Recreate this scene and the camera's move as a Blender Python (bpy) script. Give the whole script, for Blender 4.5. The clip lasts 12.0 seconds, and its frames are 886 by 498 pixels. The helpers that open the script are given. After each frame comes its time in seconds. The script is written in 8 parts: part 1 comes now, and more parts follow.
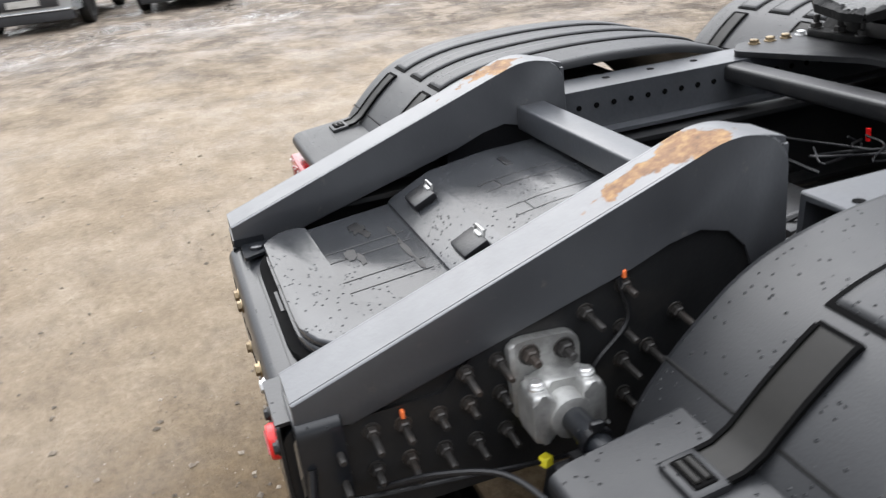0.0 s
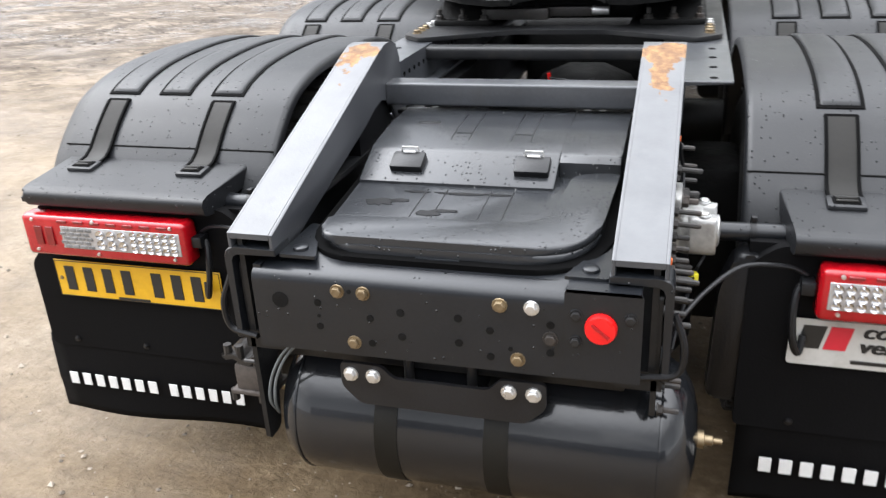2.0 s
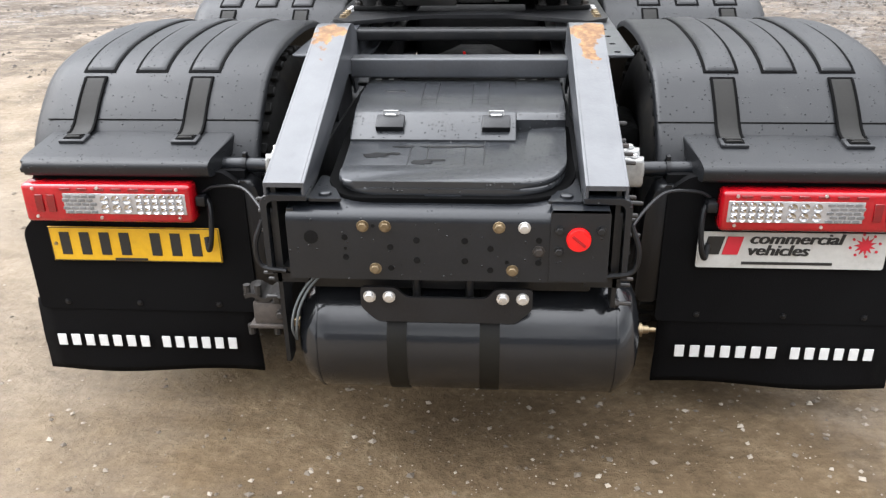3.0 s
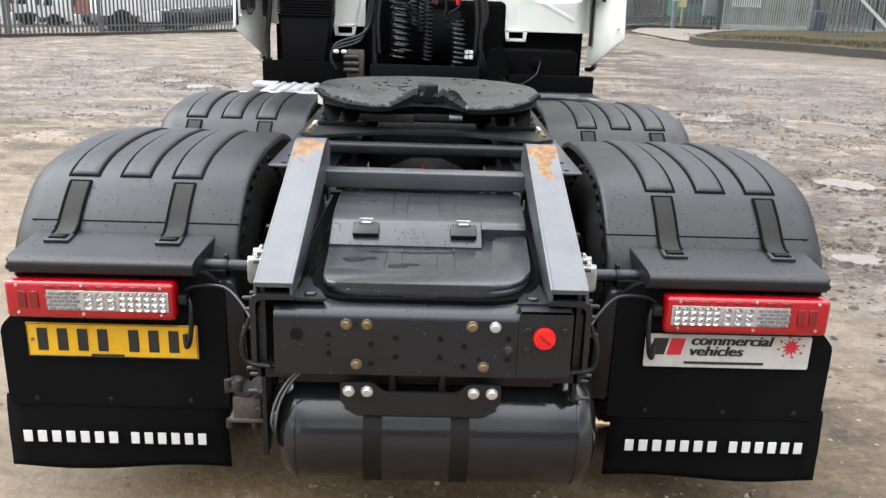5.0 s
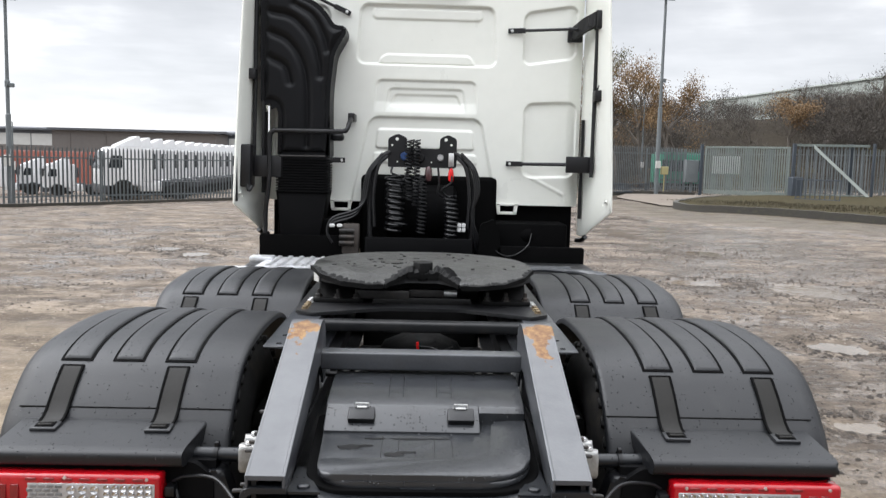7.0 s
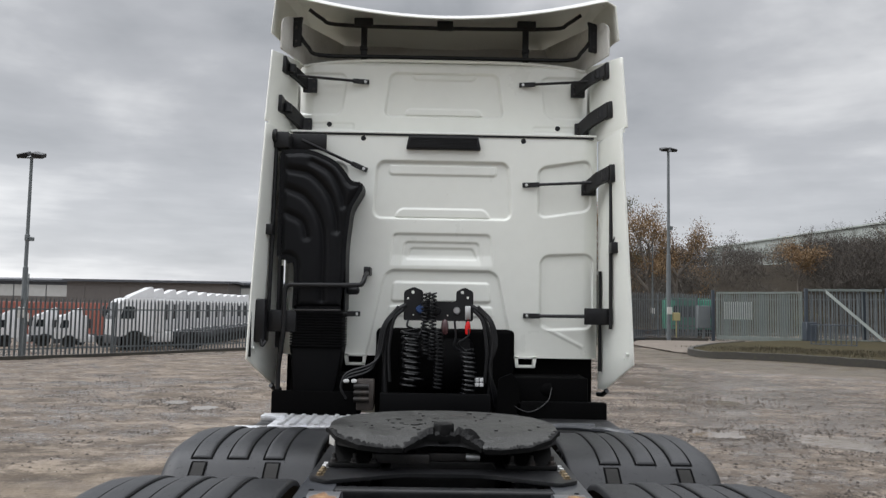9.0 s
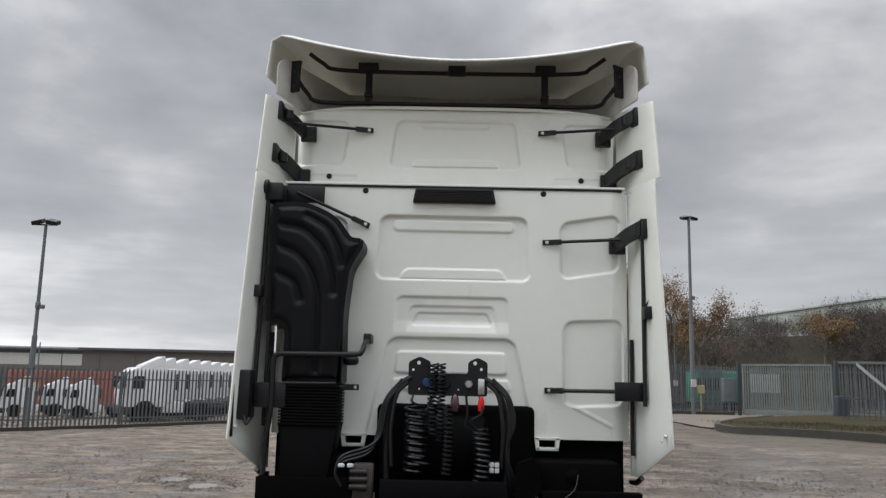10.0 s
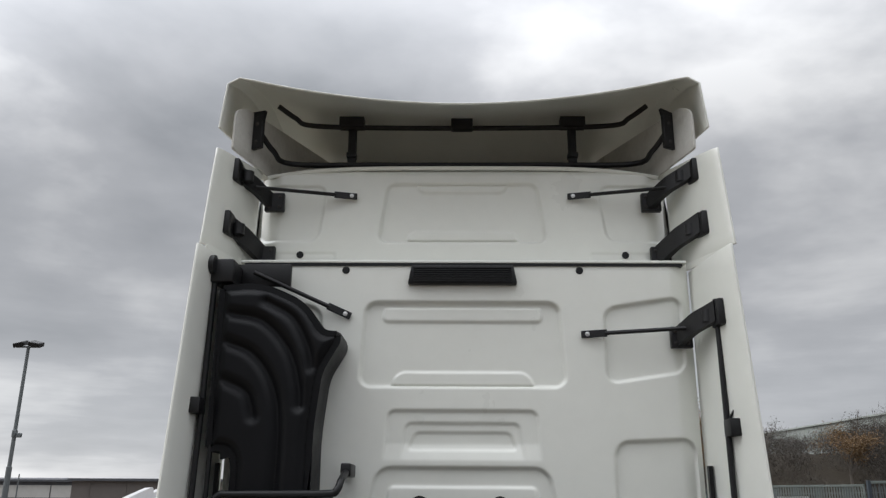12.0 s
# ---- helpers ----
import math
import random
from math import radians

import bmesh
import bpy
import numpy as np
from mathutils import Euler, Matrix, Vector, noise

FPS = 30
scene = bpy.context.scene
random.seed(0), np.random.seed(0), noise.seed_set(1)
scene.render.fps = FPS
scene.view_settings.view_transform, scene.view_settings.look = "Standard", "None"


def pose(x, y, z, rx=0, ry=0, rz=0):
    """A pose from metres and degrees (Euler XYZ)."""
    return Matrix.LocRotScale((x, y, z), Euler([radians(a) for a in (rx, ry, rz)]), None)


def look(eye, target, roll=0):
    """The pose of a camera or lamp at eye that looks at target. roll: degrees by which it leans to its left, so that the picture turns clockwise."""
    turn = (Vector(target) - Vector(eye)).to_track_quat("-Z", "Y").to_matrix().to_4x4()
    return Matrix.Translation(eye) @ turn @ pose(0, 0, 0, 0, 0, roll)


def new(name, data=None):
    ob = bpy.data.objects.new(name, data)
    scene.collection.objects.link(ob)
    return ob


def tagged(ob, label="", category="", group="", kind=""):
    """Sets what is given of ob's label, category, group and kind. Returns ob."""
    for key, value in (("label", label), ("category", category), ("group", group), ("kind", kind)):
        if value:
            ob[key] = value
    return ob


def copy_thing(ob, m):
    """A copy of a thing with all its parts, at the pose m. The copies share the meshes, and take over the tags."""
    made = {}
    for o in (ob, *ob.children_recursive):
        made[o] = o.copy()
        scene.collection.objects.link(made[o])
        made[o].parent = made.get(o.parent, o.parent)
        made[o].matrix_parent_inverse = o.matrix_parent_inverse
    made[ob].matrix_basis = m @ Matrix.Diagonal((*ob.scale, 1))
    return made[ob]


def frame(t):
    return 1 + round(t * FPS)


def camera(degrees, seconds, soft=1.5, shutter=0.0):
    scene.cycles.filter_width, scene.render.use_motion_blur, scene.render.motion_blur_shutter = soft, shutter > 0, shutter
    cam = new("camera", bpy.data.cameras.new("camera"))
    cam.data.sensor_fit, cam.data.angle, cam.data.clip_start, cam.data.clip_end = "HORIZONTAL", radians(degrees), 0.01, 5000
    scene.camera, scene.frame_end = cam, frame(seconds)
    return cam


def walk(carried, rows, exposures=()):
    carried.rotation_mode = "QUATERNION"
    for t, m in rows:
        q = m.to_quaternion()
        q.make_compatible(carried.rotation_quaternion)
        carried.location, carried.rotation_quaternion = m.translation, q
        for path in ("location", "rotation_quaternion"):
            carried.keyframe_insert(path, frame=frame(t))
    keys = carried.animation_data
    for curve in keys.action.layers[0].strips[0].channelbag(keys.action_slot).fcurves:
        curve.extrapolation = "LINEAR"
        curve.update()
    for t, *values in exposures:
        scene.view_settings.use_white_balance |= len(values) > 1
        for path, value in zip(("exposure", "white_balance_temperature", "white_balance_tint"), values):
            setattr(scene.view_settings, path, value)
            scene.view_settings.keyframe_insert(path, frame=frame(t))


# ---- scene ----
cam = camera(56.9, 12.0, soft=1.3, shutter=0.3)
PATH = [
    (0, (1.451, -0.039, 1.556), (-0.298, 0.497, 0.749), -6.5),
    (0.5, (1.244, -0.451, 1.481), (-0.305, 0.51, 0.658), -6.6),
    (1, (1.003, -0.893, 1.449), (-0.123, 0.538, 0.621), -1.0),
    (1.2, (0.944, -1.036, 1.485), (0.0, 0.54, 0.694), 0.3),
    (1.5, (0.744, -1.189, 1.488), (-0.067, 0.473, 0.726), -1.8),
    (2, (0.444, -1.339, 1.526), (-0.098, 0.41, 0.723), -3.0),
    (2.5, (0.204, -1.607, 1.565), (0.009, 0.186, 0.702), -1.7),
    (3, (0.136, -1.814, 1.582), (-0.001, -0.003, 0.745), -0.9),
    (5, (0.005, -1.992, 1.635), (0.049, -0.083, 1.041), 1.9),
    (5.5, (0.0, -1.972, 1.649), (0.045, -0.037, 1.144), 1.5),
    (6, (-0.003, -1.954, 1.664), (0.042, 0.002, 1.25), 1.2),
    (6.5, (-0.01, -1.958, 1.679), (0.039, 0.017, 1.367), 1.3),
    (7, (-0.009, -1.974, 1.698), (0.044, 0.014, 1.489), 1.5),
    (9, (-0.055, -1.872, 1.738), (-0.034, 0.122, 1.887), 1.0),
    (9.5, (-0.024, -1.582, 1.741), (-0.033, 0.403, 1.984), 1.8),
    (10, (0.002, -1.2, 1.754), (-0.024, 0.774, 2.072), 1.3),
    (10.5, (-0.036, -0.781, 1.793), (-0.04, 1.181, 2.182), 0.6),
    (11, (-0.005, -0.361, 1.802), (-0.018, 1.58, 2.287), 0.7),
    (11.5, (0.004, -0.009, 1.835), (-0.038, 1.909, 2.4), 0.5),
    (12, (-0.027, 0.172, 1.852), (-0.062, 2.079, 2.454), 0.4),
]
walk(cam, [(t, look(eye, target, roll)) for t, eye, target, roll in PATH],
     [(0, 0.68), (0.7, 0.72), (1.5, 1.08), (2.5, 1.26), (3.2, 1.2), (5, 1.06), (5.5, 1.02), (6.2, 0.82), (7, 0.58), (8.6, 0.06), (9.2, -0.08), (10.5, -0.26), (11.5, -0.42), (12, -0.32)])

# ---------------------------------------------------------------- world and light
SUN_EL, SUN_AZ = 36.0, -82.0
world = bpy.data.worlds.new("overcast_sky")
scene.world = world
world.use_nodes = True
wn, wl = world.node_tree.nodes, world.node_tree.links
wn.clear()
w_out = wn.new("ShaderNodeOutputWorld")
w_bg = wn.new("ShaderNodeBackground")
w_sky = wn.new("ShaderNodeTexSky")
w_sky.sky_type = "NISHITA"
w_sky.sun_disc = False
w_sky.sun_elevation, w_sky.sun_rotation = radians(SUN_EL), radians(SUN_AZ)
w_co = wn.new("ShaderNodeTexCoord")
w_map = wn.new("ShaderNodeMapping")
w_map.inputs["Scale"].default_value = (1.7, 1.7, 3.3)
w_map.inputs["Location"].default_value = (0.35, 0.1, 0.2)
w_n1 = wn.new("ShaderNodeTexNoise")
w_n1.inputs["Scale"].default_value, w_n1.inputs["Detail"].default_value, w_n1.inputs["Roughness"].default_value = 1.6, 6.0, 0.5
w_n1.inputs["Distortion"].default_value = 0.12
w_ramp = wn.new("ShaderNodeValToRGB")
w_ramp.color_ramp.elements[0].position, w_ramp.color_ramp.elements[0].color = 0.30, (3.7, 3.9, 4.2, 1)
w_ramp.color_ramp.elements[1].position, w_ramp.color_ramp.elements[1].color = 0.66, (10.4, 10.5, 10.7, 1)
w_e = w_ramp.color_ramp.elements.new(0.52)
w_e.color = (6.4, 6.55, 6.9, 1)
w_mix = wn.new("ShaderNodeMix")
w_mix.data_type = "RGBA"
w_mix.inputs[0].default_value = 0.93
w_bg.inputs["Strength"].default_value = 0.1
wl.new(w_co.outputs["Generated"], w_map.inputs["Vector"])
wl.new(w_map.outputs["Vector"], w_n1.inputs["Vector"])
wl.new(w_sky.outputs["Color"], w_mix.inputs[6])
wl.new(w_ramp.outputs["Color"], w_mix.inputs[7])
# an overcast dome, bright at the horizon and towards the zenith
w_sep = wn.new("ShaderNodeSeparateXYZ")
wl.new(w_co.outputs["Generated"], w_sep.inputs[0])
# cloud streaks drawn out along the horizon, softer cloud overhead
w_map2 = wn.new("ShaderNodeMapping")
w_map2.inputs["Scale"].default_value = (1.6, 1.6, 11.0)
w_n2 = wn.new("ShaderNodeTexNoise")
w_n2.inputs["Scale"].default_value, w_n2.inputs["Detail"].default_value, w_n2.inputs["Roughness"].default_value = 1.7, 6.0, 0.55
wl.new(w_co.outputs["Generated"], w_map2.inputs["Vector"])
wl.new(w_map2.outputs["Vector"], w_n2.inputs["Vector"])


def sky_range(lo, hi, a, b):
    r = wn.new("ShaderNodeMapRange")
    r.inputs["From Min"].default_value, r.inputs["From Max"].default_value = lo, hi
    r.inputs["To Min"].default_value, r.inputs["To Max"].default_value = a, b
    wl.new(w_sep.outputs["Z"], r.inputs["Value"])
    return r.outputs["Result"]


w_low = wn.new("ShaderNodeMix")
wl.new(sky_range(0.08, 0.32, 0.55, 0.0), w_low.inputs[0])
wl.new(w_n1.outputs["Fac"], w_low.inputs[2])
wl.new(w_n2.outputs["Fac"], w_low.inputs[3])
w_high = wn.new("ShaderNodeMix")
w_high.inputs[3].default_value = 0.54
wl.new(sky_range(0.44, 0.66, 0.0, 0.75), w_high.inputs[0])
wl.new(w_low.outputs[0], w_high.inputs[2])
wl.new(w_high.outputs[0], w_ramp.inputs["Fac"])
w_dome = wn.new("ShaderNodeValToRGB")
w_dome.color_ramp.interpolation = "B_SPLINE"
for _z, _v in ((0.10, 1.02), (0.22, 0.8), (0.40, 0.82), (0.54, 1.42), (0.66, 2.8), (0.84, 3.6)):
    _e = w_dome.color_ramp.elements.new(_z)
    _e.color = (_v / 3.6, _v / 3.6, _v / 3.6, 1)
w_dome.color_ramp.elements[0].color = (0.33, 0.33, 0.33, 1)
w_dome.color_ramp.elements[-1].color = (1, 1, 1, 1)
wl.new(w_sep.outputs["Z"], w_dome.inputs["Fac"])
w_gain = wn.new("ShaderNodeMath")
w_gain.operation = "MULTIPLY"
w_gain.inputs[1].default_value = 3.6
wl.new(w_dome.outputs["Color"], w_gain.inputs[0])
w_scale = wn.new("ShaderNodeVectorMath")
w_scale.operation = "SCALE"
wl.new(w_mix.outputs[2], w_scale.inputs[0])
# and a broad bright part of the cloud in front of the sun
w_dot = wn.new("ShaderNodeVectorMath")
w_dot.operation = "DOT_PRODUCT"
w_dot.inputs[1].default_value = (math.sin(radians(SUN_AZ)) * math.cos(radians(SUN_EL)), math.cos(radians(SUN_AZ)) * math.cos(radians(SUN_EL)), math.sin(radians(SUN_EL)))
wl.new(w_co.outputs["Generated"], w_dot.inputs[0])
w_halo = wn.new("ShaderNodeMapRange")
w_halo.interpolation_type = "SMOOTHSTEP"
w_halo.inputs["From Min"].default_value, w_halo.inputs["From Max"].default_value = 0.62, 0.98
w_halo.inputs["To Min"].default_value, w_halo.inputs["To Max"].default_value = 1.0, 2.1
wl.new(w_dot.outputs["Value"], w_halo.inputs["Value"])
w_mul = wn.new("ShaderNodeMath")
w_mul.operation = "MULTIPLY"
wl.new(w_gain.outputs[0], w_mul.inputs[0])
wl.new(w_halo.outputs["Result"], w_mul.inputs[1])
wl.new(w_mul.outputs[0], w_scale.inputs["Scale"])
wl.new(w_scale.outputs["Vector"], w_bg.inputs["Color"])
wl.new(w_bg.outputs["Background"], w_out.inputs["Surface"])

sun = new("sun", bpy.data.lights.new("sun", "SUN"))
sun.data.energy, sun.data.angle, sun.data.color = 0.5, radians(50), (1.0, 0.97, 0.92)
sun.matrix_world = look((0, 0, 0), (-math.sin(radians(SUN_AZ)) * math.cos(radians(SUN_EL)), -math.cos(radians(SUN_AZ)) * math.cos(radians(SUN_EL)), -math.sin(radians(SUN_EL))))


# ---------------------------------------------------------------- materials
def node_mat(name):
    mt = bpy.data.materials.new(name)
    mt.use_nodes = True
    nt = mt.node_tree
    return mt, nt.nodes, nt.links, nt.nodes["Principled BSDF"]


def noise_node(n, l, co, scale, detail=4.0, rough=0.55):
    t = n.new("ShaderNodeTexNoise")
    t.inputs["Scale"].default_value, t.inputs["Detail"].default_value, t.inputs["Roughness"].default_value = scale, detail, rough
    l.new(co, t.inputs["Vector"])
    return t.outputs["Fac"]


def ramp_node(n, l, fac, stops):
    r = n.new("ShaderNodeValToRGB")
    e = r.color_ramp.elements
    e[0].position, e[0].color = stops[0][0], (*stops[0][1], 1)
    e[1].position, e[1].color = stops[-1][0], (*stops[-1][1], 1)
    for p, c in stops[1:-1]:
        k = e.new(p)
        k.color = (*c, 1)
    l.new(fac, r.inputs["Fac"])
    return r.outputs["Color"]


def math_node(n, l, op, a, b, clamp=False):
    m = n.new("ShaderNodeMath")
    m.operation, m.use_clamp = op, clamp
    for i, v in enumerate((a, b)):
        if isinstance(v, (int, float)):
            m.inputs[i].default_value = v
        else:
            l.new(v, m.inputs[i])
    return m.outputs[0]


def mix_node(n, l, fac, a, b):
    m = n.new("ShaderNodeMix")
    m.data_type = "RGBA"
    for i, v in ((0, fac), (6, a), (7, b)):
        if isinstance(v, (int, float)):
            m.inputs[i].default_value = v
        elif isinstance(v, tuple):
            m.inputs[i].default_value = (*v, 1)
        else:
            l.new(v, m.inputs[i])
    return m.outputs[2]


def bump_node(n, l, h, dist, strength=1.0, prev=None):
    b = n.new("ShaderNodeBump")
    b.inputs["Distance"].default_value, b.inputs["Strength"].default_value = dist, strength
    l.new(h, b.inputs["Height"])
    if prev is not None:
        l.new(prev, b.inputs["Normal"])
    return b.outputs["Normal"]


def surface(name, dark, light, rough=(0.4, 0.6), metal=0.0, fine=60.0, coarse=3.0, bump=0.0006, drops=0.0, coat=0.0, dirt=None, spec=0.5, coat_rough=0.12):
    """A painted, plastic or metal surface: two scales of tone, grain relief, and rain drops where asked for."""
    mt, n, l, p = node_mat(name)
    co = n.new("ShaderNodeTexCoord").outputs["Object"]
    f1, f2 = noise_node(n, l, co, fine, 3), noise_node(n, l, co, coarse, 5, 0.6)
    both = math_node(n, l, "ADD", math_node(n, l, "MULTIPLY", f1, 0.4), math_node(n, l, "MULTIPLY", f2, 0.6))
    col = ramp_node(n, l, both, [(0.32, dark), (0.68, light)])
    rg = n.new("ShaderNodeMapRange")
    rg.inputs["From Min"].default_value, rg.inputs["From Max"].default_value = 0.3, 0.7
    rg.inputs["To Min"].default_value, rg.inputs["To Max"].default_value = rough
    l.new(f2, rg.inputs["Value"])
    rough_out = rg.outputs["Result"]
    nrm = bump_node(n, l, f1, bump)
    if dirt:
        f3 = noise_node(n, l, co, 9.0, 8, 0.68)
        msk = ramp_node(n, l, f3, [(0.52, (0, 0, 0)), (0.72, (0.75, 0.75, 0.75))])
        col = mix_node(n, l, msk, col, dirt)
    if drops > 0:
        v = n.new("ShaderNodeTexVoronoi")
        v.inputs["Scale"].default_value = 105.0
        l.new(co, v.inputs["Vector"])
        cell = n.new("ShaderNodeSeparateColor")
        l.new(v.outputs["Color"], cell.inputs[0])
        size = math_node(n, l, "MULTIPLY", math_node(n, l, "GREATER_THAN", cell.outputs[0], 1.0 - drops), 0.30)
        d = math_node(n, l, "SUBTRACT", size, v.outputs["Distance"])
        wet = math_node(n, l, "MULTIPLY", d, 5.0, True)
        nrm = bump_node(n, l, wet, 0.0022, 1.0, nrm)
        rough_out = math_node(n, l, "SUBTRACT", rough_out, math_node(n, l, "MULTIPLY", wet, 0.35), True)
    l.new(col, p.inputs["Base Color"])
    l.new(rough_out, p.inputs["Roughness"])
    l.new(nrm, p.inputs["Normal"])
    p.inputs["Metallic"].default_value = metal
    p.inputs["Specular IOR Level"].default_value = spec
    if coat:
        p.inputs["Coat Weight"].default_value, p.inputs["Coat Roughness"].default_value = coat, coat_rough
    return mt


M_CHASSIS = surface("chassis_paint", (0.006, 0.0069, 0.0086), (0.0105, 0.0119, 0.0145), (0.26, 0.4), fine=120, coarse=4, bump=0.0003, drops=0.06, dirt=(0.010, 0.0108, 0.0122), coat=0.28, coat_rough=0.1, spec=0.3)
M_CHASSIS_DARK = surface("chassis_paint_dark", (0.006, 0.0062, 0.007), (0.012, 0.0125, 0.0135), (0.34, 0.52), fine=90, coarse=5, dirt=(0.022, 0.02, 0.018), spec=0.35)
M_PLASTIC = surface("wing_plastic", (0.0085, 0.0092, 0.0106), (0.014, 0.0147, 0.0165), (0.36, 0.5), fine=260, coarse=2.2, bump=0.0003, drops=0.16, dirt=(0.02, 0.0203, 0.0208), spec=0.36)
M_STRAP = surface("strap_rubber", (0.006, 0.0056, 0.0046), (0.0095, 0.0088, 0.0072), (0.42, 0.55), fine=90, coarse=6, bump=0.0001, spec=0.2)
M_LID = surface("lid_plastic", (0.0175, 0.0188, 0.021), (0.028, 0.03, 0.033), (0.13, 0.27), fine=300, coarse=2.5, bump=0.00025, drops=0.3, dirt=(0.015, 0.0155, 0.017))
M_BLACK = surface("black_plastic", (0.0034, 0.0036, 0.0044), (0.0066, 0.0069, 0.008), (0.28, 0.44), fine=150, coarse=5, spec=0.35)
M_DUCT = surface("duct_plastic", (0.0024, 0.0027, 0.0036), (0.0046, 0.005, 0.0064), (0.38, 0.55), fine=150, coarse=5, spec=0.2)
# near-black that puts deep shade into the colour of cavities, grooves and holes
M_BLACK_SHADE = surface("matt_black_shade", (0.0012, 0.0012, 0.0013), (0.0026, 0.0026, 0.0027), (0.75, 0.9), fine=60, coarse=6, spec=0.06)
M_KERB = surface("wet_dark_kerb", (0.018, 0.016, 0.013), (0.045, 0.04, 0.033), (0.6, 0.85), fine=20, coarse=0.8, bump=0.004, dirt=(0.06, 0.062, 0.03))
M_STEEL_BLACK = surface("black_steel", (0.005, 0.005, 0.006), (0.011, 0.011, 0.012), (0.34, 0.52), fine=150, coarse=6, spec=0.4)
M_RUBBER = surface("rubber", (0.007, 0.007, 0.007), (0.014, 0.0135, 0.013), (0.6, 0.8), fine=120, coarse=7, dirt=(0.045, 0.038, 0.03), spec=0.3)
M_FLAP = surface("mudflap_rubber", (0.003, 0.003, 0.0034), (0.006, 0.006, 0.0064), (0.5, 0.75), fine=200, coarse=3, spec=0.06)
M_WHITE = surface("white_paint", (0.785, 0.795, 0.735), (0.83, 0.84, 0.78), (0.26, 0.38), fine=10, coarse=1.3, bump=0.0001, coat=0.5)
M_GRP = surface("inner_fairing", (0.46, 0.455, 0.44), (0.56, 0.555, 0.54), (0.5, 0.7), fine=40, coarse=2.2, dirt=(0.33, 0.315, 0.29))
M_GALV_PALE = surface("pale_fairing_inside", (0.55, 0.54, 0.5), (0.66, 0.65, 0.61), (0.45, 0.6), fine=40, coarse=2.2, dirt=(0.42, 0.4, 0.36))
M_FRAME = surface("frame_paint", (0.03, 0.033, 0.038), (0.05, 0.053, 0.059), (0.28, 0.44), fine=110, coarse=5, bump=0.0003, coat=0.3, coat_rough=0.2, dirt=(0.034, 0.034, 0.035))
M_TANK = surface("tank_paint", (0.0075, 0.0082, 0.0096), (0.0125, 0.0133, 0.0152), (0.14, 0.26), fine=90, coarse=3, coat=0.4, coat_rough=0.06, dirt=(0.012, 0.0118, 0.0115), spec=0.35)
M_ALU = surface("cast_aluminium", (0.29, 0.29, 0.285), (0.52, 0.52, 0.505), (0.42, 0.62), metal=0.85, fine=70, coarse=14, bump=0.0012, dirt=(0.12, 0.11, 0.095))
M_TREAD = surface("aluminium_tread", (0.62, 0.63, 0.65), (0.8, 0.81, 0.83), (0.3, 0.5), metal=0.8, fine=40, coarse=5, dirt=(0.3, 0.28, 0.26))
M_ZINC = surface("zinc_bolt", (0.6, 0.6, 0.6), (0.8, 0.8, 0.79), (0.25, 0.42), metal=0.9, fine=90, coarse=12)
M_CHROME = surface("chrome_reflector", (0.55, 0.55, 0.56), (0.8, 0.8, 0.81), (0.06, 0.16), metal=1.0, fine=60, coarse=30)
M_BRONZE = surface("passivated_bolt", (0.17, 0.125, 0.075), (0.34, 0.27, 0.17), (0.3, 0.5), metal=0.85, fine=90, coarse=14, dirt=(0.07, 0.05, 0.035))
M_BOLT = surface("dark_bolt", (0.014, 0.0135, 0.013), (0.036, 0.033, 0.031), (0.36, 0.55), metal=0.3, fine=90, coarse=30, dirt=(0.075, 0.055, 0.042))
M_GRIMY = surface("grimy_casting", (0.03, 0.025, 0.022), (0.075, 0.062, 0.054), (0.5, 0.7), fine=80, coarse=12, dirt=(0.1, 0.08, 0.065))
M_GREASE = surface("greasy_steel", (0.013, 0.0135, 0.013), (0.036, 0.036, 0.033), (0.3, 0.6), metal=0.15, fine=38, coarse=5, bump=0.006, dirt=(0.012, 0.0115, 0.011))
M_GREASE_DARK = surface("old_grease", (0.0025, 0.0025, 0.0025), (0.006, 0.006, 0.006), (0.5, 0.75), fine=30, coarse=10, bump=0.004, spec=0.16)
M_RED = surface("red_plastic", (0.60, 0.005, 0.006), (0.72, 0.012, 0.012), (0.2, 0.34), fine=60, coarse=8)
M_LENS_RED = surface("red_lens", (0.27, 0.002, 0.006), (0.38, 0.005, 0.010), (0.08, 0.16), fine=110, coarse=22, coat=0.4, coat_rough=0.04)
M_LENS_DEEP = surface("deep_red_lens", (0.12, 0.002, 0.004), (0.21, 0.003, 0.006), (0.1, 0.2), fine=110, coarse=30, coat=0.5, coat_rough=0.05)
M_LENS_CLEAR = surface("clear_lens", (0.34, 0.33, 0.33), (0.5, 0.49, 0.49), (0.08, 0.2), metal=0.35, fine=140, coarse=20, coat=0.5)
M_LENS_DARK = surface("lens_grille", (0.10, 0.10, 0.10), (0.2, 0.2, 0.2), (0.2, 0.4), fine=140, coarse=20)
M_YELLOW = surface("plate_yellow", (0.62, 0.34, 0.008), (0.70, 0.40, 0.015), (0.3, 0.4), fine=80, coarse=5, dirt=(0.5, 0.3, 0.02))
M_SIGN = surface("sign_white", (0.43, 0.42, 0.395), (0.53, 0.52, 0.49), (0.3, 0.45), fine=60, coarse=5, dirt=(0.3, 0.285, 0.25))
M_RAIN = surface("lying_rain", (0.003, 0.003, 0.0034), (0.005, 0.005, 0.0056), (0.25, 0.4), fine=40, coarse=12, spec=0.22)
M_CREAM = surface("cream_paint", (0.28, 0.25, 0.115), (0.34, 0.3, 0.15), (0.4, 0.6), fine=20, coarse=3)
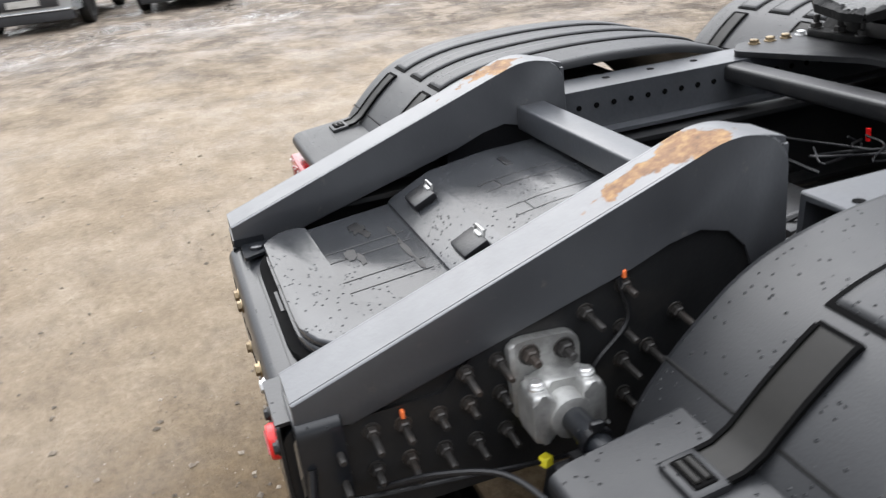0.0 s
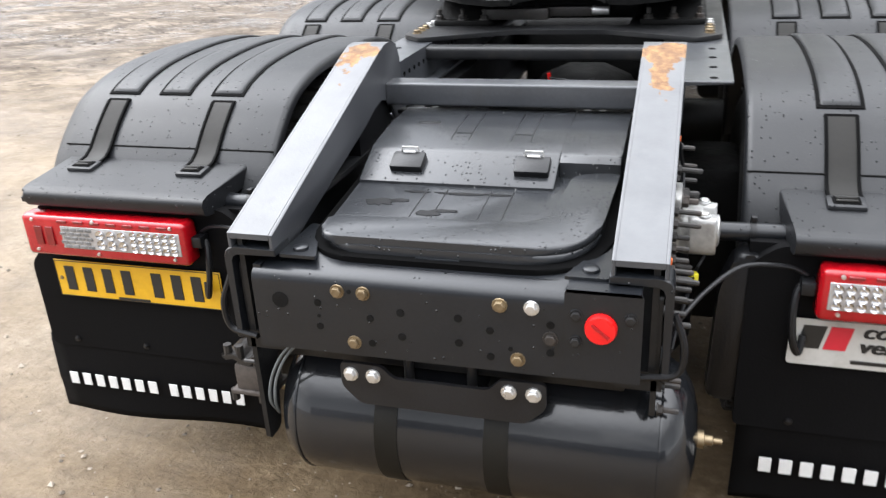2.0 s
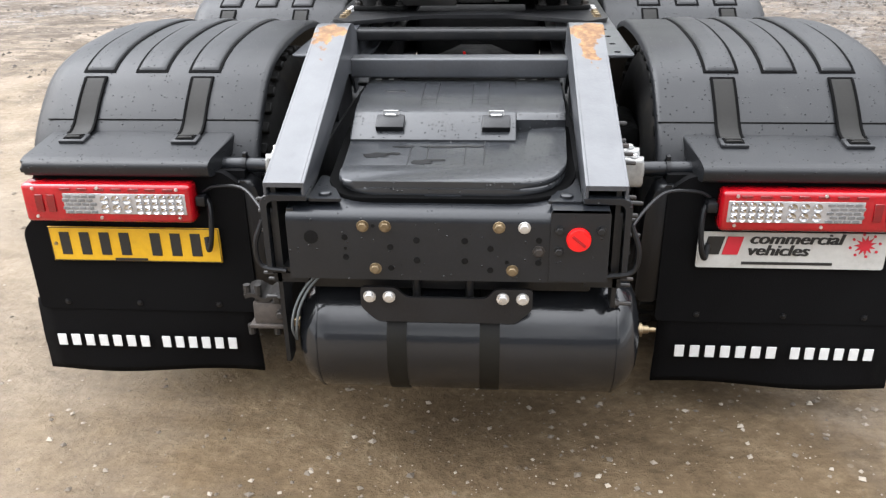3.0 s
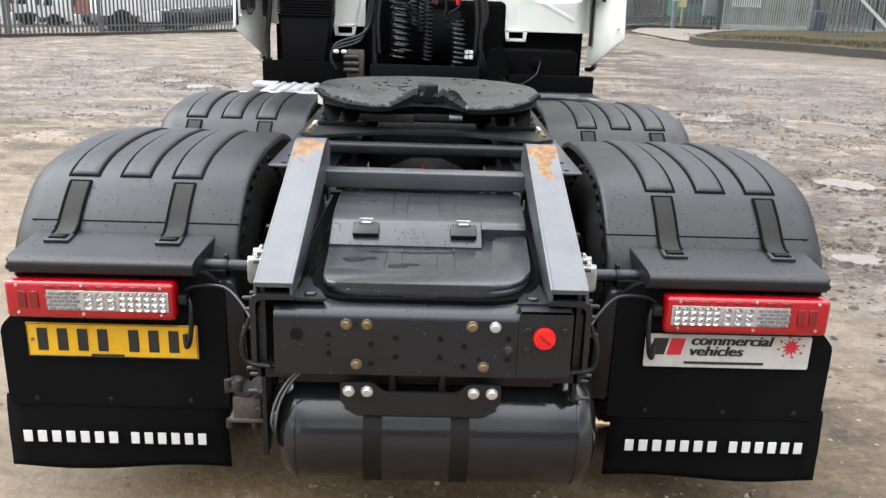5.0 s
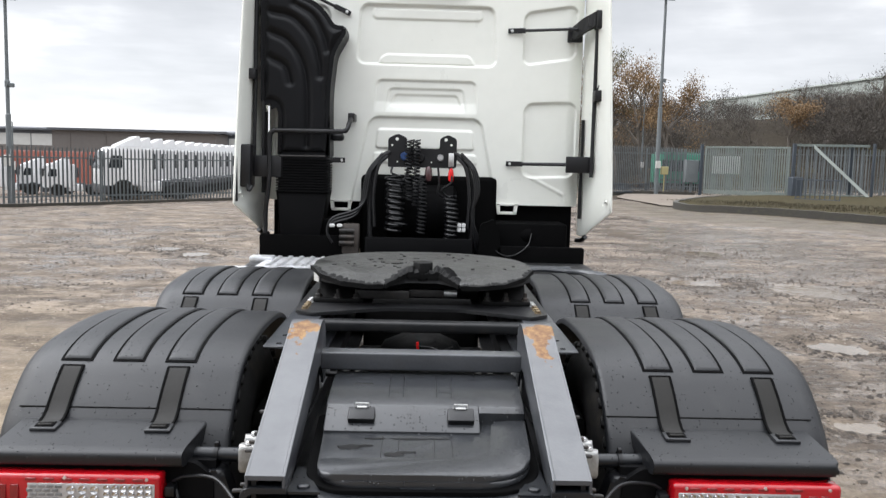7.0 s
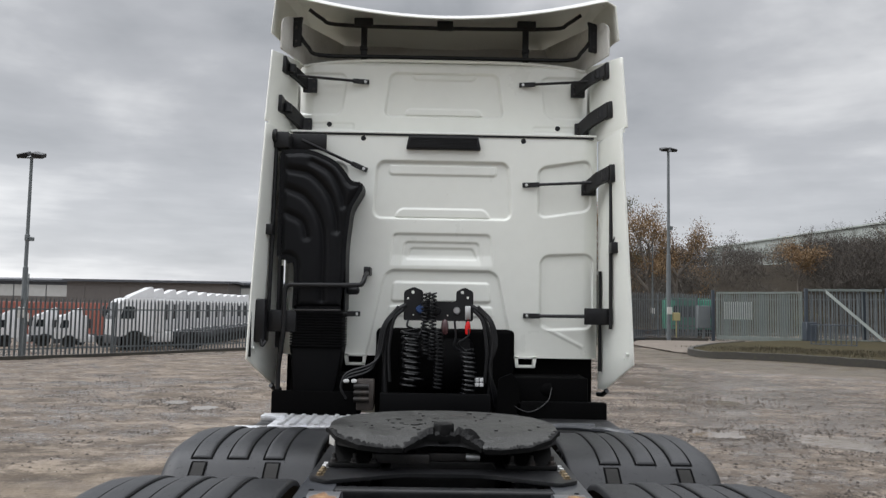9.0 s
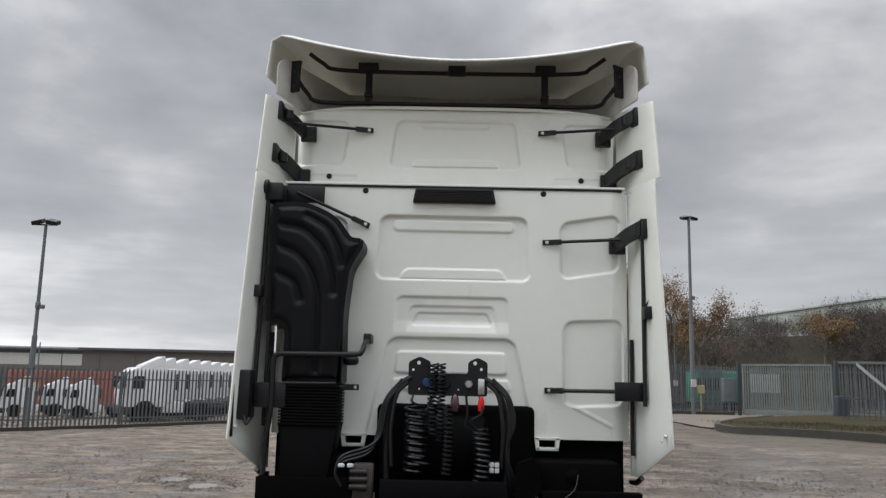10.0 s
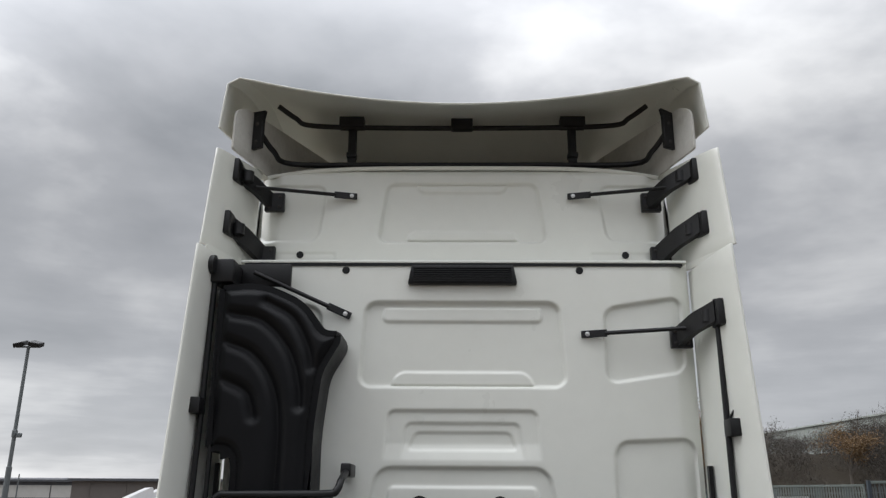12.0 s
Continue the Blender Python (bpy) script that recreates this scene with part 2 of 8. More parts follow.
M_INK = surface("black_print", (0.01, 0.01, 0.01), (0.016, 0.016, 0.016), (0.4, 0.5))
M_INKRED = surface("red_print", (0.5, 0.015, 0.03), (0.56, 0.02, 0.035), (0.4, 0.5))
M_PRINT_WHITE = surface("white_print", (0.58, 0.58, 0.57), (0.68, 0.68, 0.67), (0.5, 0.6))
M_TAGYELLOW = surface("yellow_tag", (0.8, 0.7, 0.02), (0.85, 0.75, 0.05), (0.5, 0.6))
M_ORANGE = surface("orange_mark", (0.75, 0.13, 0.03), (0.85, 0.2, 0.05), (0.5, 0.6))
M_BLUE = surface("blue_fitting", (0.012, 0.035, 0.11), (0.02, 0.055, 0.16), (0.4, 0.5))
M_GALV = surface("galvanised_steel", (0.095, 0.108, 0.112), (0.165, 0.18, 0.185), (0.5, 0.7), metal=0.25, fine=30, coarse=1.3)
M_GALV_GREEN = surface("weathered_gate_steel", (0.105, 0.128, 0.12), (0.175, 0.196, 0.182), (0.5, 0.7), metal=0.2, fine=30, coarse=1.3, dirt=(0.08, 0.10, 0.08))
M_GATE_BLUE = surface("blue_grey_steel", (0.024, 0.032, 0.042), (0.042, 0.053, 0.066), (0.5, 0.65), fine=30, coarse=2)
M_CONC = surface("concrete", (0.11, 0.092, 0.074), (0.2, 0.172, 0.145), (0.8, 0.95), fine=30, coarse=0.7, bump=0.003, dirt=(0.07, 0.057, 0.043), spec=0.15)
M_FAR_WHITE = surface("far_white", (0.52, 0.52, 0.52), (0.62, 0.62, 0.62), (0.3, 0.45), fine=5, coarse=0.6)
M_FAR_DARK = surface("far_dark", (0.02, 0.021, 0.023), (0.045, 0.046, 0.05), (0.35, 0.6), fine=5, coarse=0.6)
M_GLASS_DARK = surface("dark_glass", (0.01, 0.013, 0.016), (0.02, 0.024, 0.028), (0.04, 0.08), fine=5, coarse=0.5)
M_SHED_ROOF = surface("shed_cladding", (0.055, 0.06, 0.07), (0.085, 0.09, 0.10), (0.5, 0.7), fine=2, coarse=0.1)
M_SHED_LIGHT = surface("pale_cladding", (0.42, 0.42, 0.4), (0.52, 0.52, 0.5), (0.5, 0.7), fine=2, coarse=0.1)
M_SHED_PALE = surface("pale_green_cladding", (0.3, 0.33, 0.31), (0.4, 0.43, 0.4), (0.5, 0.7), fine=2, coarse=0.1)
M_SHED_BROWN = surface("brown_cladding", (0.10, 0.09, 0.085), (0.135, 0.12, 0.11), (0.6, 0.8), fine=2, coarse=0.12)
M_BRICK = surface("red_container", (0.26, 0.085, 0.06), (0.34, 0.12, 0.09), (0.5, 0.7), fine=4, coarse=0.3)
M_GREEN = surface("green_paint", (0.02, 0.16, 0.10), (0.035, 0.23, 0.15), (0.4, 0.6), fine=5, coarse=0.5)
M_BARK = surface("bark", (0.08, 0.068, 0.056), (0.14, 0.12, 0.10), (0.8, 0.95), fine=12, coarse=1.5, bump=0.01)
M_CARPAINT_BLUE = surface("dark_blue_car_paint", (0.012, 0.014, 0.035), (0.02, 0.024, 0.05), (0.15, 0.25), fine=8, coarse=1, coat=0.6)
M_CARPAINT_SILVER = surface("silver_car_paint", (0.42, 0.44, 0.45), (0.52, 0.54, 0.55), (0.2, 0.3), metal=0.4, fine=8, coarse=1, coat=0.6)
M_CARPAINT_MAROON = surface("maroon_car_paint", (0.05, 0.018, 0.02), (0.075, 0.028, 0.03), (0.2, 0.3), fine=8, coarse=1, coat=0.6)
M_BANK = surface("brushy_bank", (0.022, 0.018, 0.014), (0.045, 0.037, 0.028), (0.85, 0.95), fine=3, coarse=0.35, bump=0.05, dirt=(0.05, 0.045, 0.022), spec=0.08)
M_GRASS = surface("rough_grass", (0.024, 0.021, 0.010), (0.052, 0.043, 0.021), (0.8, 0.95), fine=14, coarse=0.5, bump=0.03, dirt=(0.085, 0.067, 0.043), spec=0.08)


def rusty_ramp_material():
    """Grey ramp paint, scuffed, worn through to orange rust on the upper end of the running face."""
    mt, n, l, p = node_mat("ramp_paint")
    co = n.new("ShaderNodeTexCoord").outputs["Object"]
    sep = n.new("ShaderNodeSeparateXYZ")
    l.new(co, sep.inputs[0])
    f1, f2 = noise_node(n, l, co, 110, 3), noise_node(n, l, co, 5, 5)
    col = ramp_node(n, l, f2, [(0.3, (0.034, 0.036, 0.041)), (0.7, (0.056, 0.059, 0.065))])
    sc = noise_node(n, l, co, 34, 6, 0.7)
    col = mix_node(n, l, ramp_node(n, l, sc, [(0.62, (0, 0, 0)), (0.72, (0.6, 0.6, 0.6))]), col, (0.11, 0.1, 0.09))
    nsep = n.new("ShaderNodeSeparateXYZ")
    l.new(n.new("ShaderNodeNewGeometry").outputs["Normal"], nsep.inputs[0])
    up = math_node(n, l, "MULTIPLY", math_node(n, l, "SUBTRACT", nsep.outputs["Z"], 0.35), 4.0, True)
    # up-facing paint is paler: scuffing, plus the sky's sheen put into the colour
    worn = ramp_node(n, l, noise_node(n, l, co, 7.0, 6, 0.65), [(0.3, (0.3, 0.3, 0.3)), (0.6, (1, 1, 1))])
    col = mix_node(n, l, math_node(n, l, "MULTIPLY", up, worn), col, (0.082, 0.085, 0.09))
    shape = math_node(n, l, "ADD", noise_node(n, l, co, 11, 6, 0.6), math_node(n, l, "MULTIPLY", math_node(n, l, "SUBTRACT", sep.outputs["Y"], 0.585), 1.5))
    shape = math_node(n, l, "SUBTRACT", shape, math_node(n, l, "MULTIPLY", math_node(n, l, "ABSOLUTE", math_node(n, l, "SUBTRACT", math_node(n, l, "ABSOLUTE", sep.outputs["X"], 0), 0.39), 0), 4.5))
    shape = math_node(n, l, "SUBTRACT", shape, math_node(n, l, "MULTIPLY", math_node(n, l, "SUBTRACT", sep.outputs["Y"], 0.735), 6.0, True))
    msk = math_node(n, l, "MULTIPLY", math_node(n, l, "MULTIPLY", math_node(n, l, "SUBTRACT", shape, 0.465), 30.0, True), up)
    rust = ramp_node(n, l, noise_node(n, l, co, 40, 6, 0.7), [(0.3, (0.07, 0.036, 0.018)), (0.5, (0.165, 0.084, 0.036)), (0.72, (0.3, 0.19, 0.075))])
    col = mix_node(n, l, msk, col, rust)
    l.new(col, p.inputs["Base Color"])
    l.new(math_node(n, l, "ADD", math_node(n, l, "MULTIPLY", msk, 0.35), math_node(n, l, "ADD", math_node(n, l, "MULTIPLY", f2, 0.24), 0.32)), p.inputs["Roughness"])
    l.new(bump_node(n, l, math_node(n, l, "SUBTRACT", f1, math_node(n, l, "MULTIPLY", msk, 1.2)), 0.0004), p.inputs["Normal"])
    l.new(math_node(n, l, "SUBTRACT", 0.3, math_node(n, l, "MULTIPLY", msk, 0.28)), p.inputs["Coat Weight"])
    p.inputs["Coat Roughness"].default_value = 0.32
    return mt


def ground_material():
    """Wet gravel and mud: stones, ruts, damp and glistening patches; painted shade under the truck's tail."""
    mt, n, l, p = node_mat("muddy_gravel")
    co = n.new("ShaderNodeTexCoord").outputs["Object"]
    big = noise_node(n, l, co, 0.22, 6, 0.6)
    mid = noise_node(n, l, co, 1.6, 8, 0.68)
    fine = noise_node(n, l, co, 26, 7, 0.75)
    mapn = n.new("ShaderNodeMapping")
    mapn.inputs["Rotation"].default_value = (0, 0, 0.2)
    mapn.inputs["Scale"].default_value = (0.85, 1.3, 1.0)
    l.new(co, mapn.inputs["Vector"])
    rut = noise_node(n, l, mapn.outputs["Vector"], 0.9, 8, 0.68)
    v = n.new("ShaderNodeTexVoronoi")
    v.inputs["Scale"].default_value = 30.0
    l.new(co, v.inputs["Vector"])
    drag = noise_node(n, l, mapn.outputs["Vector"], 3.2, 9, 0.76)
    tone = math_node(n, l, "ADD", math_node(n, l, "MULTIPLY", math_node(n, l, "ADD", mid, drag), 0.34), math_node(n, l, "MULTIPLY", fine, 0.32))
    col = ramp_node(n, l, tone, [(0.39, (0.037, 0.028, 0.021)), (0.47, (0.085, 0.066, 0.049)), (0.54, (0.14, 0.112, 0.085)), (0.63, (0.235, 0.194, 0.152))])
    slur = noise_node(n, l, mapn.outputs["Vector"], 1.15, 9, 0.78)
    col = mix_node(n, l, ramp_node(n, l, slur, [(0.38, (0.8, 0.8, 0.8)), (0.46, (0, 0, 0))]), col, (0.046, 0.037, 0.029))
    col = mix_node(n, l, ramp_node(n, l, slur, [(0.505, (0, 0, 0)), (0.575, (0.9, 0.9, 0.9))]), col, (0.25, 0.205, 0.16))
    cell = n.new("ShaderNodeSeparateColor")
    l.new(v.outputs["Color"], cell.inputs[0])
    stone = math_node(n, l, "MULTIPLY", math_node(n, l, "LESS_THAN", v.outputs["Distance"], 0.3), math_node(n, l, "GREATER_THAN", cell.outputs[0], 0.9))
    scol = ramp_node(n, l, cell.outputs[1], [(0.0, (0.10, 0.085, 0.07)), (0.5, (0.32, 0.28, 0.235)), (1.0, (0.42, 0.385, 0.335))])
    col = mix_node(n, l, stone, col, scol)
    wetf = math_node(n, l, "ADD", math_node(n, l, "MULTIPLY", big, 0.4), math_node(n, l, "MULTIPLY", rut, 0.6))
    sep = n.new("ShaderNodeSeparateXYZ")
    l.new(co, sep.inputs[0])
    # the side beyond the wings is wetter
    wetf = math_node(n, l, "ADD", wetf, math_node(n, l, "MULTIPLY", math_node(n, l, "MULTIPLY", math_node(n, l, "SUBTRACT", sep.outputs["X"], 0.8), 0.33, True), 0.07))
    # wheel tracks crossing the yard
    waver = math_node(n, l, "MULTIPLY", math_node(n, l, "SUBTRACT", mid, 0.5), 0.5)
    track = None
    for cx, cy, places in ((0.971, -0.239, (-9.09, -8.0)), (0.30, -0.95, (-7.4, -9.1, -12.6)), (0.95, 0.30, (6.4, 8.0))):
        u = math_node(n, l, "ADD", math_node(n, l, "ADD", math_node(n, l, "MULTIPLY", sep.outputs["X"], cx), math_node(n, l, "MULTIPLY", sep.outputs["Y"], cy)), waver)
        for u0 in places:
            m = math_node(n, l, "SUBTRACT", 1.0, math_node(n, l, "MULTIPLY", math_node(n, l, "ABSOLUTE", math_node(n, l, "SUBTRACT", u, u0), 0), 6.0), True)
            track = m if track is None else math_node(n, l, "MAXIMUM", track, m)
    track = math_node(n, l, "MULTIPLY", track, ramp_node(n, l, noise_node(n, l, co, 3.0, 5, 0.6), [(0.42, (0, 0, 0)), (0.58, (1, 1, 1))]))
    wet = ramp_node(n, l, wetf, [(0.45, (0, 0, 0)), (0.58, (1, 1, 1))])
    col = mix_node(n, l, math_node(n, l, "MULTIPLY", wet, 0.5), col, (0.105, 0.076, 0.054))
    clod = ramp_node(n, l, noise_node(n, l, co, 7.0, 9, 0.82), [(0.57, (0, 0, 0)), (0.63, (1, 1, 1))])
    col = mix_node(n, l, math_node(n, l, "MULTIPLY", clod, 0.55), col, (0.05, 0.04, 0.031))
    # crumbs of darker mud strewn along the ruts
    crumb = math_node(n, l, "MULTIPLY", ramp_node(n, l, noise_node(n, l, mapn.outputs["Vector"], 17.0, 7, 0.8), [(0.56, (0, 0, 0)), (0.6, (1, 1, 1))]), ramp_node(n, l, noise_node(n, l, mapn.outputs["Vector"], 1.7, 4, 0.6), [(0.46, (0, 0, 0)), (0.6, (1, 1, 1))]))
    col = mix_node(n, l, math_node(n, l, "MULTIPLY", crumb, 0.75), col, (0.036, 0.029, 0.023))
    col = mix_node(n, l, math_node(n, l, "MULTIPLY", track, 0.85), col, (0.06, 0.045, 0.033))
    # a sandy, rustier stretch of ground round the truck's tail
    dist = n.new("ShaderNodeVectorMath")
    dist.operation = "DISTANCE"
    dist.inputs[1].default_value = (-3.2, 0.0, 0.0)
    l.new(co, dist.inputs[0])
    sand = math_node(n, l, "ADD", math_node(n, l, "MULTIPLY", math_node(n, l, "SUBTRACT", 7.2, dist.outputs["Value"]), 0.22), math_node(n, l, "MULTIPLY", math_node(n, l, "SUBTRACT", mid, 0.5), 1.8), True)
    tint = ramp_node(n, l, tone, [(0.36, (0.12, 0.09, 0.061)), (0.5, (0.215, 0.168, 0.116)), (0.66, (0.335, 0.278, 0.207))])
    col = mix_node(n, l, math_node(n, l, "MULTIPLY", sand, 0.9), col, tint)
    # drier, mossy strip of ground before the island's kerb
    across = math_node(n, l, "ADD", math_node(n, l, "MULTIPLY", sep.outputs["X"], 0.666), math_node(n, l, "MULTIPLY", sep.outputs["Y"], 0.746))
    strip_ = math_node(n, l, "MULTIPLY", math_node(n, l, "MULTIPLY", math_node(n, l, "SUBTRACT", across, 21.0), 0.35, True), math_node(n, l, "MULTIPLY", math_node(n, l, "SUBTRACT", sep.outputs["X"], 6.0), 0.4, True))
    strip_ = math_node(n, l, "MULTIPLY", strip_, math_node(n, l, "MULTIPLY", math_node(n, l, "SUBTRACT", 33.0, across), 0.5, True))
    col = mix_node(n, l, math_node(n, l, "MULTIPLY", strip_, 0.8), col, ramp_node(n, l, drag, [(0.4, (0.04, 0.031, 0.02)), (0.54, (0.074, 0.058, 0.036)), (0.64, (0.075, 0.068, 0.024))]))
    # damp ground at the tail; the truck's shade is put into its tone too
    tail_dist = n.new("ShaderNodeVectorMath")
    tail_dist.operation = "DISTANCE"
    tail_dist.inputs[1].default_value = (0.2, 0.3, 0.0)
    l.new(co, tail_dist.inputs[0])
    damp = math_node(n, l, "ADD", math_node(n, l, "MULTIPLY", math_node(n, l, "SUBTRACT", 1.75, tail_dist.outputs["Value"]), 1.1), math_node(n, l, "MULTIPLY", math_node(n, l, "SUBTRACT", mid, 0.5), 3.0), True)
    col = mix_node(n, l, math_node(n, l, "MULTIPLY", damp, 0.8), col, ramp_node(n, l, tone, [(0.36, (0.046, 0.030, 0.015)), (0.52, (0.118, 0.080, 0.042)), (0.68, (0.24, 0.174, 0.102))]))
    side = n.new("ShaderNodeVectorMath")
    side.operation = "DISTANCE"
    side.inputs[1].default_value = (-5.0, 1.0, 0.0)
    l.new(co, side.inputs[0])
    near = math_node(n, l, "MULTIPLY", math_node(n, l, "SUBTRACT", 7.0, side.outputs["Value"]), 0.5, True)
    glint = noise_node(n, l, mapn.outputs["Vector"], 7.0, 4, 0.6)
    patch = math_node(n, l, "MULTIPLY", ramp_node(n, l, glint, [(0.535, (0, 0, 0)), (0.58, (1, 1, 1))]), ramp_node(n, l, wetf, [(0.475, (0, 0, 0)), (0.53, (1, 1, 1))]))
    film = math_node(n, l, "MULTIPLY", math_node(n, l, "MAXIMUM", ramp_node(n, l, wetf, [(0.548, (0, 0, 0)), (0.575, (1, 1, 1))]), patch), math_node(n, l, "SUBTRACT", 1.0, math_node(n, l, "MULTIPLY", math_node(n, l, "ADD", math_node(n, l, "ADD", sand, strip_), near), 2.0), True))
    l.new(col, p.inputs["Base Color"])
    rough = math_node(n, l, "SUBTRACT", math_node(n, l, "SUBTRACT", 0.9, math_node(n, l, "MULTIPLY", damp, 0.12)), math_node(n, l, "MULTIPLY", wet, 0.42))
    l.new(math_node(n, l, "SUBTRACT", rough, math_node(n, l, "MULTIPLY", film, 0.44), True), p.inputs["Roughness"])
    l.new(math_node(n, l, "SUBTRACT", math_node(n, l, "ADD", 0.3, math_node(n, l, "MULTIPLY", film, 0.7)), math_node(n, l, "MULTIPLY", damp, 0.2), True), p.inputs["Specular IOR Level"])
    dry = math_node(n, l, "SUBTRACT", 1.0, math_node(n, l, "MULTIPLY", film, 0.85))
    h = math_node(n, l, "MULTIPLY", math_node(n, l, "ADD", math_node(n, l, "MULTIPLY", fine, 0.7), math_node(n, l, "MULTIPLY", stone, 0.3)), dry)
    nb = bump_node(n, l, math_node(n, l, "MULTIPLY", math_node(n, l, "ADD", math_node(n, l, "ADD", math_node(n, l, "ADD", mid, clod), math_node(n, l, "MULTIPLY", crumb, 0.8)), math_node(n, l, "SUBTRACT", math_node(n, l, "MULTIPLY", rut, 0.6), math_node(n, l, "MULTIPLY", track, 0.9))), dry), 0.04, 0.45)
    l.new(bump_node(n, l, h, 0.03, 0.9, nb), p.inputs["Normal"])
    return mt


def water_material():
    mt, n, l, p = node_mat("puddle_water")
    co = n.new("ShaderNodeTexCoord").outputs["Object"]
    f = noise_node(n, l, co, 2.0, 4)
    l.new(ramp_node(n, l, f, [(0.3, (0.11, 0.086, 0.062)), (0.7, (0.17, 0.138, 0.105))]), p.inputs["Base Color"])
    p.inputs["Roughness"].default_value = 0.05
    p.inputs["IOR"].default_value = 1.6
    l.new(bump_node(n, l, noise_node(n, l, co, 7.0, 3), 0.002), p.inputs["Normal"])
    return mt


def leaf_material(name, a, b, c):
    mt, n, l, p = node_mat(name)
    g = n.new("ShaderNodeNewGeometry")
    l.new(ramp_node(n, l, g.outputs["Random Per Island"], [(0.0, a), (0.5, b), (1.0, c)]), p.inputs["Base Color"])
    p.inputs["Roughness"].default_value = 0.8
    return mt


M_RAMP = rusty_ramp_material()
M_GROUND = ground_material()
M_WATER = water_material()
M_BRUSH = leaf_material("winter_brush", (0.028, 0.023, 0.019), (0.048, 0.04, 0.032), (0.075, 0.062, 0.048))
M_LEAF_OCHRE = leaf_material("ochre_leaves", (0.10, 0.06, 0.026), (0.17, 0.10, 0.042), (0.23, 0.15, 0.075))
M_LEAF_GREEN = leaf_material("dull_green_leaves", (0.04, 0.045, 0.018), (0.08, 0.08, 0.03), (0.15, 0.12, 0.05))
M_CLOD = leaf_material("mud_lump", (0.022, 0.017, 0.013), (0.042, 0.033, 0.025), (0.078, 0.062, 0.048))
M_STONE = leaf_material("pebble_stone", (0.09, 0.073, 0.055), (0.18, 0.147, 0.113), (0.33, 0.285, 0.23))


# ---------------------------------------------------------------- mesh helpers
def finish(me, mat, angle=38.0):
    me.materials.append(mat)
    me.polygons.foreach_set("use_smooth", [True] * len(me.polygons))
    me.set_sharp_from_angle(angle=radians(angle))
    return me


def mesh_of(name, bm, mat, angle=38.0):
    me = bpy.data.meshes.new(name)
    bmesh.ops.recalc_face_normals(bm, faces=bm.faces)
    bm.to_mesh(me)
    bm.free()
    return finish(me, mat, angle)


def part(name, bm, mat, parent=None, label="", angle=38.0):
    ob = new(name, mesh_of(name, bm, mat, angle))
    ob.parent = parent
    return tagged(ob, label=label) if label else ob


def shared(name, me, parent, m):
    ob = new(name, me)
    ob.parent = parent
    ob.matrix_basis = m
    return ob


def thing(name, label, category, group="", kind="", at=(0, 0, 0)):
    ob = new(name)
    ob.location = at
    ob.empty_display_size = 0.2
    return tagged(ob, label, category, group, kind)


def box(bm, x, y, z, bevel=0.0, seg=2, m=None):
    vs = [bm.verts.new((a, b, c)) for a in x for b in y for c in z]
    fs = [bm.faces.new([vs[i] for i in f]) for f in ((0, 1, 3, 2), (4, 6, 7, 5), (0, 4, 5, 1), (2, 3, 7, 6), (0, 2, 6, 4), (1, 5, 7, 3))]
    if m is not None:
        bmesh.ops.transform(bm, matrix=m, verts=vs)
    if bevel:
        es = list({e for f in fs for e in f.edges})
        bmesh.ops.bevel(bm, geom=es, offset=bevel, segments=seg, affect="EDGES", profile=0.5)
    return bm


def prism(bm, pts, axis, a, b, bevel=0.0, seg=2, m=None):
    """A polygon in the plane across an axis, drawn out from a to b along it."""
    def at(p, d):
        return {"x": (d, p[0], p[1]), "y": (p[0], d, p[1]), "z": (p[0], p[1], d)}[axis]
    lo, hi = [bm.verts.new(at(p, a)) for p in pts], [bm.verts.new(at(p, b)) for p in pts]
    fs = [bm.faces.new(lo[::-1]), bm.faces.new(hi)]
    k = len(pts)
    fs += [bm.faces.new((lo[i], lo[(i + 1) % k], hi[(i + 1) % k], hi[i])) for i in range(k)]
    if m is not None:
        bmesh.ops.transform(bm, matrix=m, verts=lo + hi)
    if bevel:
        es = list({e for f in fs[:2] for e in f.edges})
        bmesh.ops.bevel(bm, geom=es, offset=bevel, segments=seg, affect="EDGES", profile=0.5)
    return bm


def rounded(pts, r, k=5):
    """A polygon with its corners rounded; r is one radius or one for each corner."""
    out, n = [], len(pts)
    rs = r if isinstance(r, (list, tuple)) else [r] * n
    for i in range(n):
        p, a, b = (Vector((*pts[j], 0)) for j in (i, i - 1, (i + 1) % n))
        if rs[i] <= 0:
            out.append((p.x, p.y))
            continue
        u, v = (a - p), (b - p)
        d = min(rs[i], u.length * 0.49, v.length * 0.49)
        s, e = p + u.normalized() * d, p + v.normalized() * d
        for j in range(k + 1):
            t = j / k
            q = s * (1 - t) ** 2 + p * 2 * t * (1 - t) + e * t * t
            out.append((q.x, q.y))
    return out


def smooth_path(pts, step=6):
    """Points on a smooth curve through pts."""
    p = [Vector(q) for q in pts]
    p = [p[0] * 2 - p[1]] + p + [p[-1] * 2 - p[-2]]
    out = []
    for i in range(1, len(p) - 2):
        for j in range(step):
            t = j / step
            out.append(0.5 * (2 * p[i] + (p[i + 1] - p[i - 1]) * t + (2 * p[i - 1] - 5 * p[i] + 4 * p[i + 1] - p[i + 2]) * t * t + (3 * p[i] - p[i - 1] - 3 * p[i + 1] + p[i + 2]) * t ** 3))
    return out + [p[-2]]


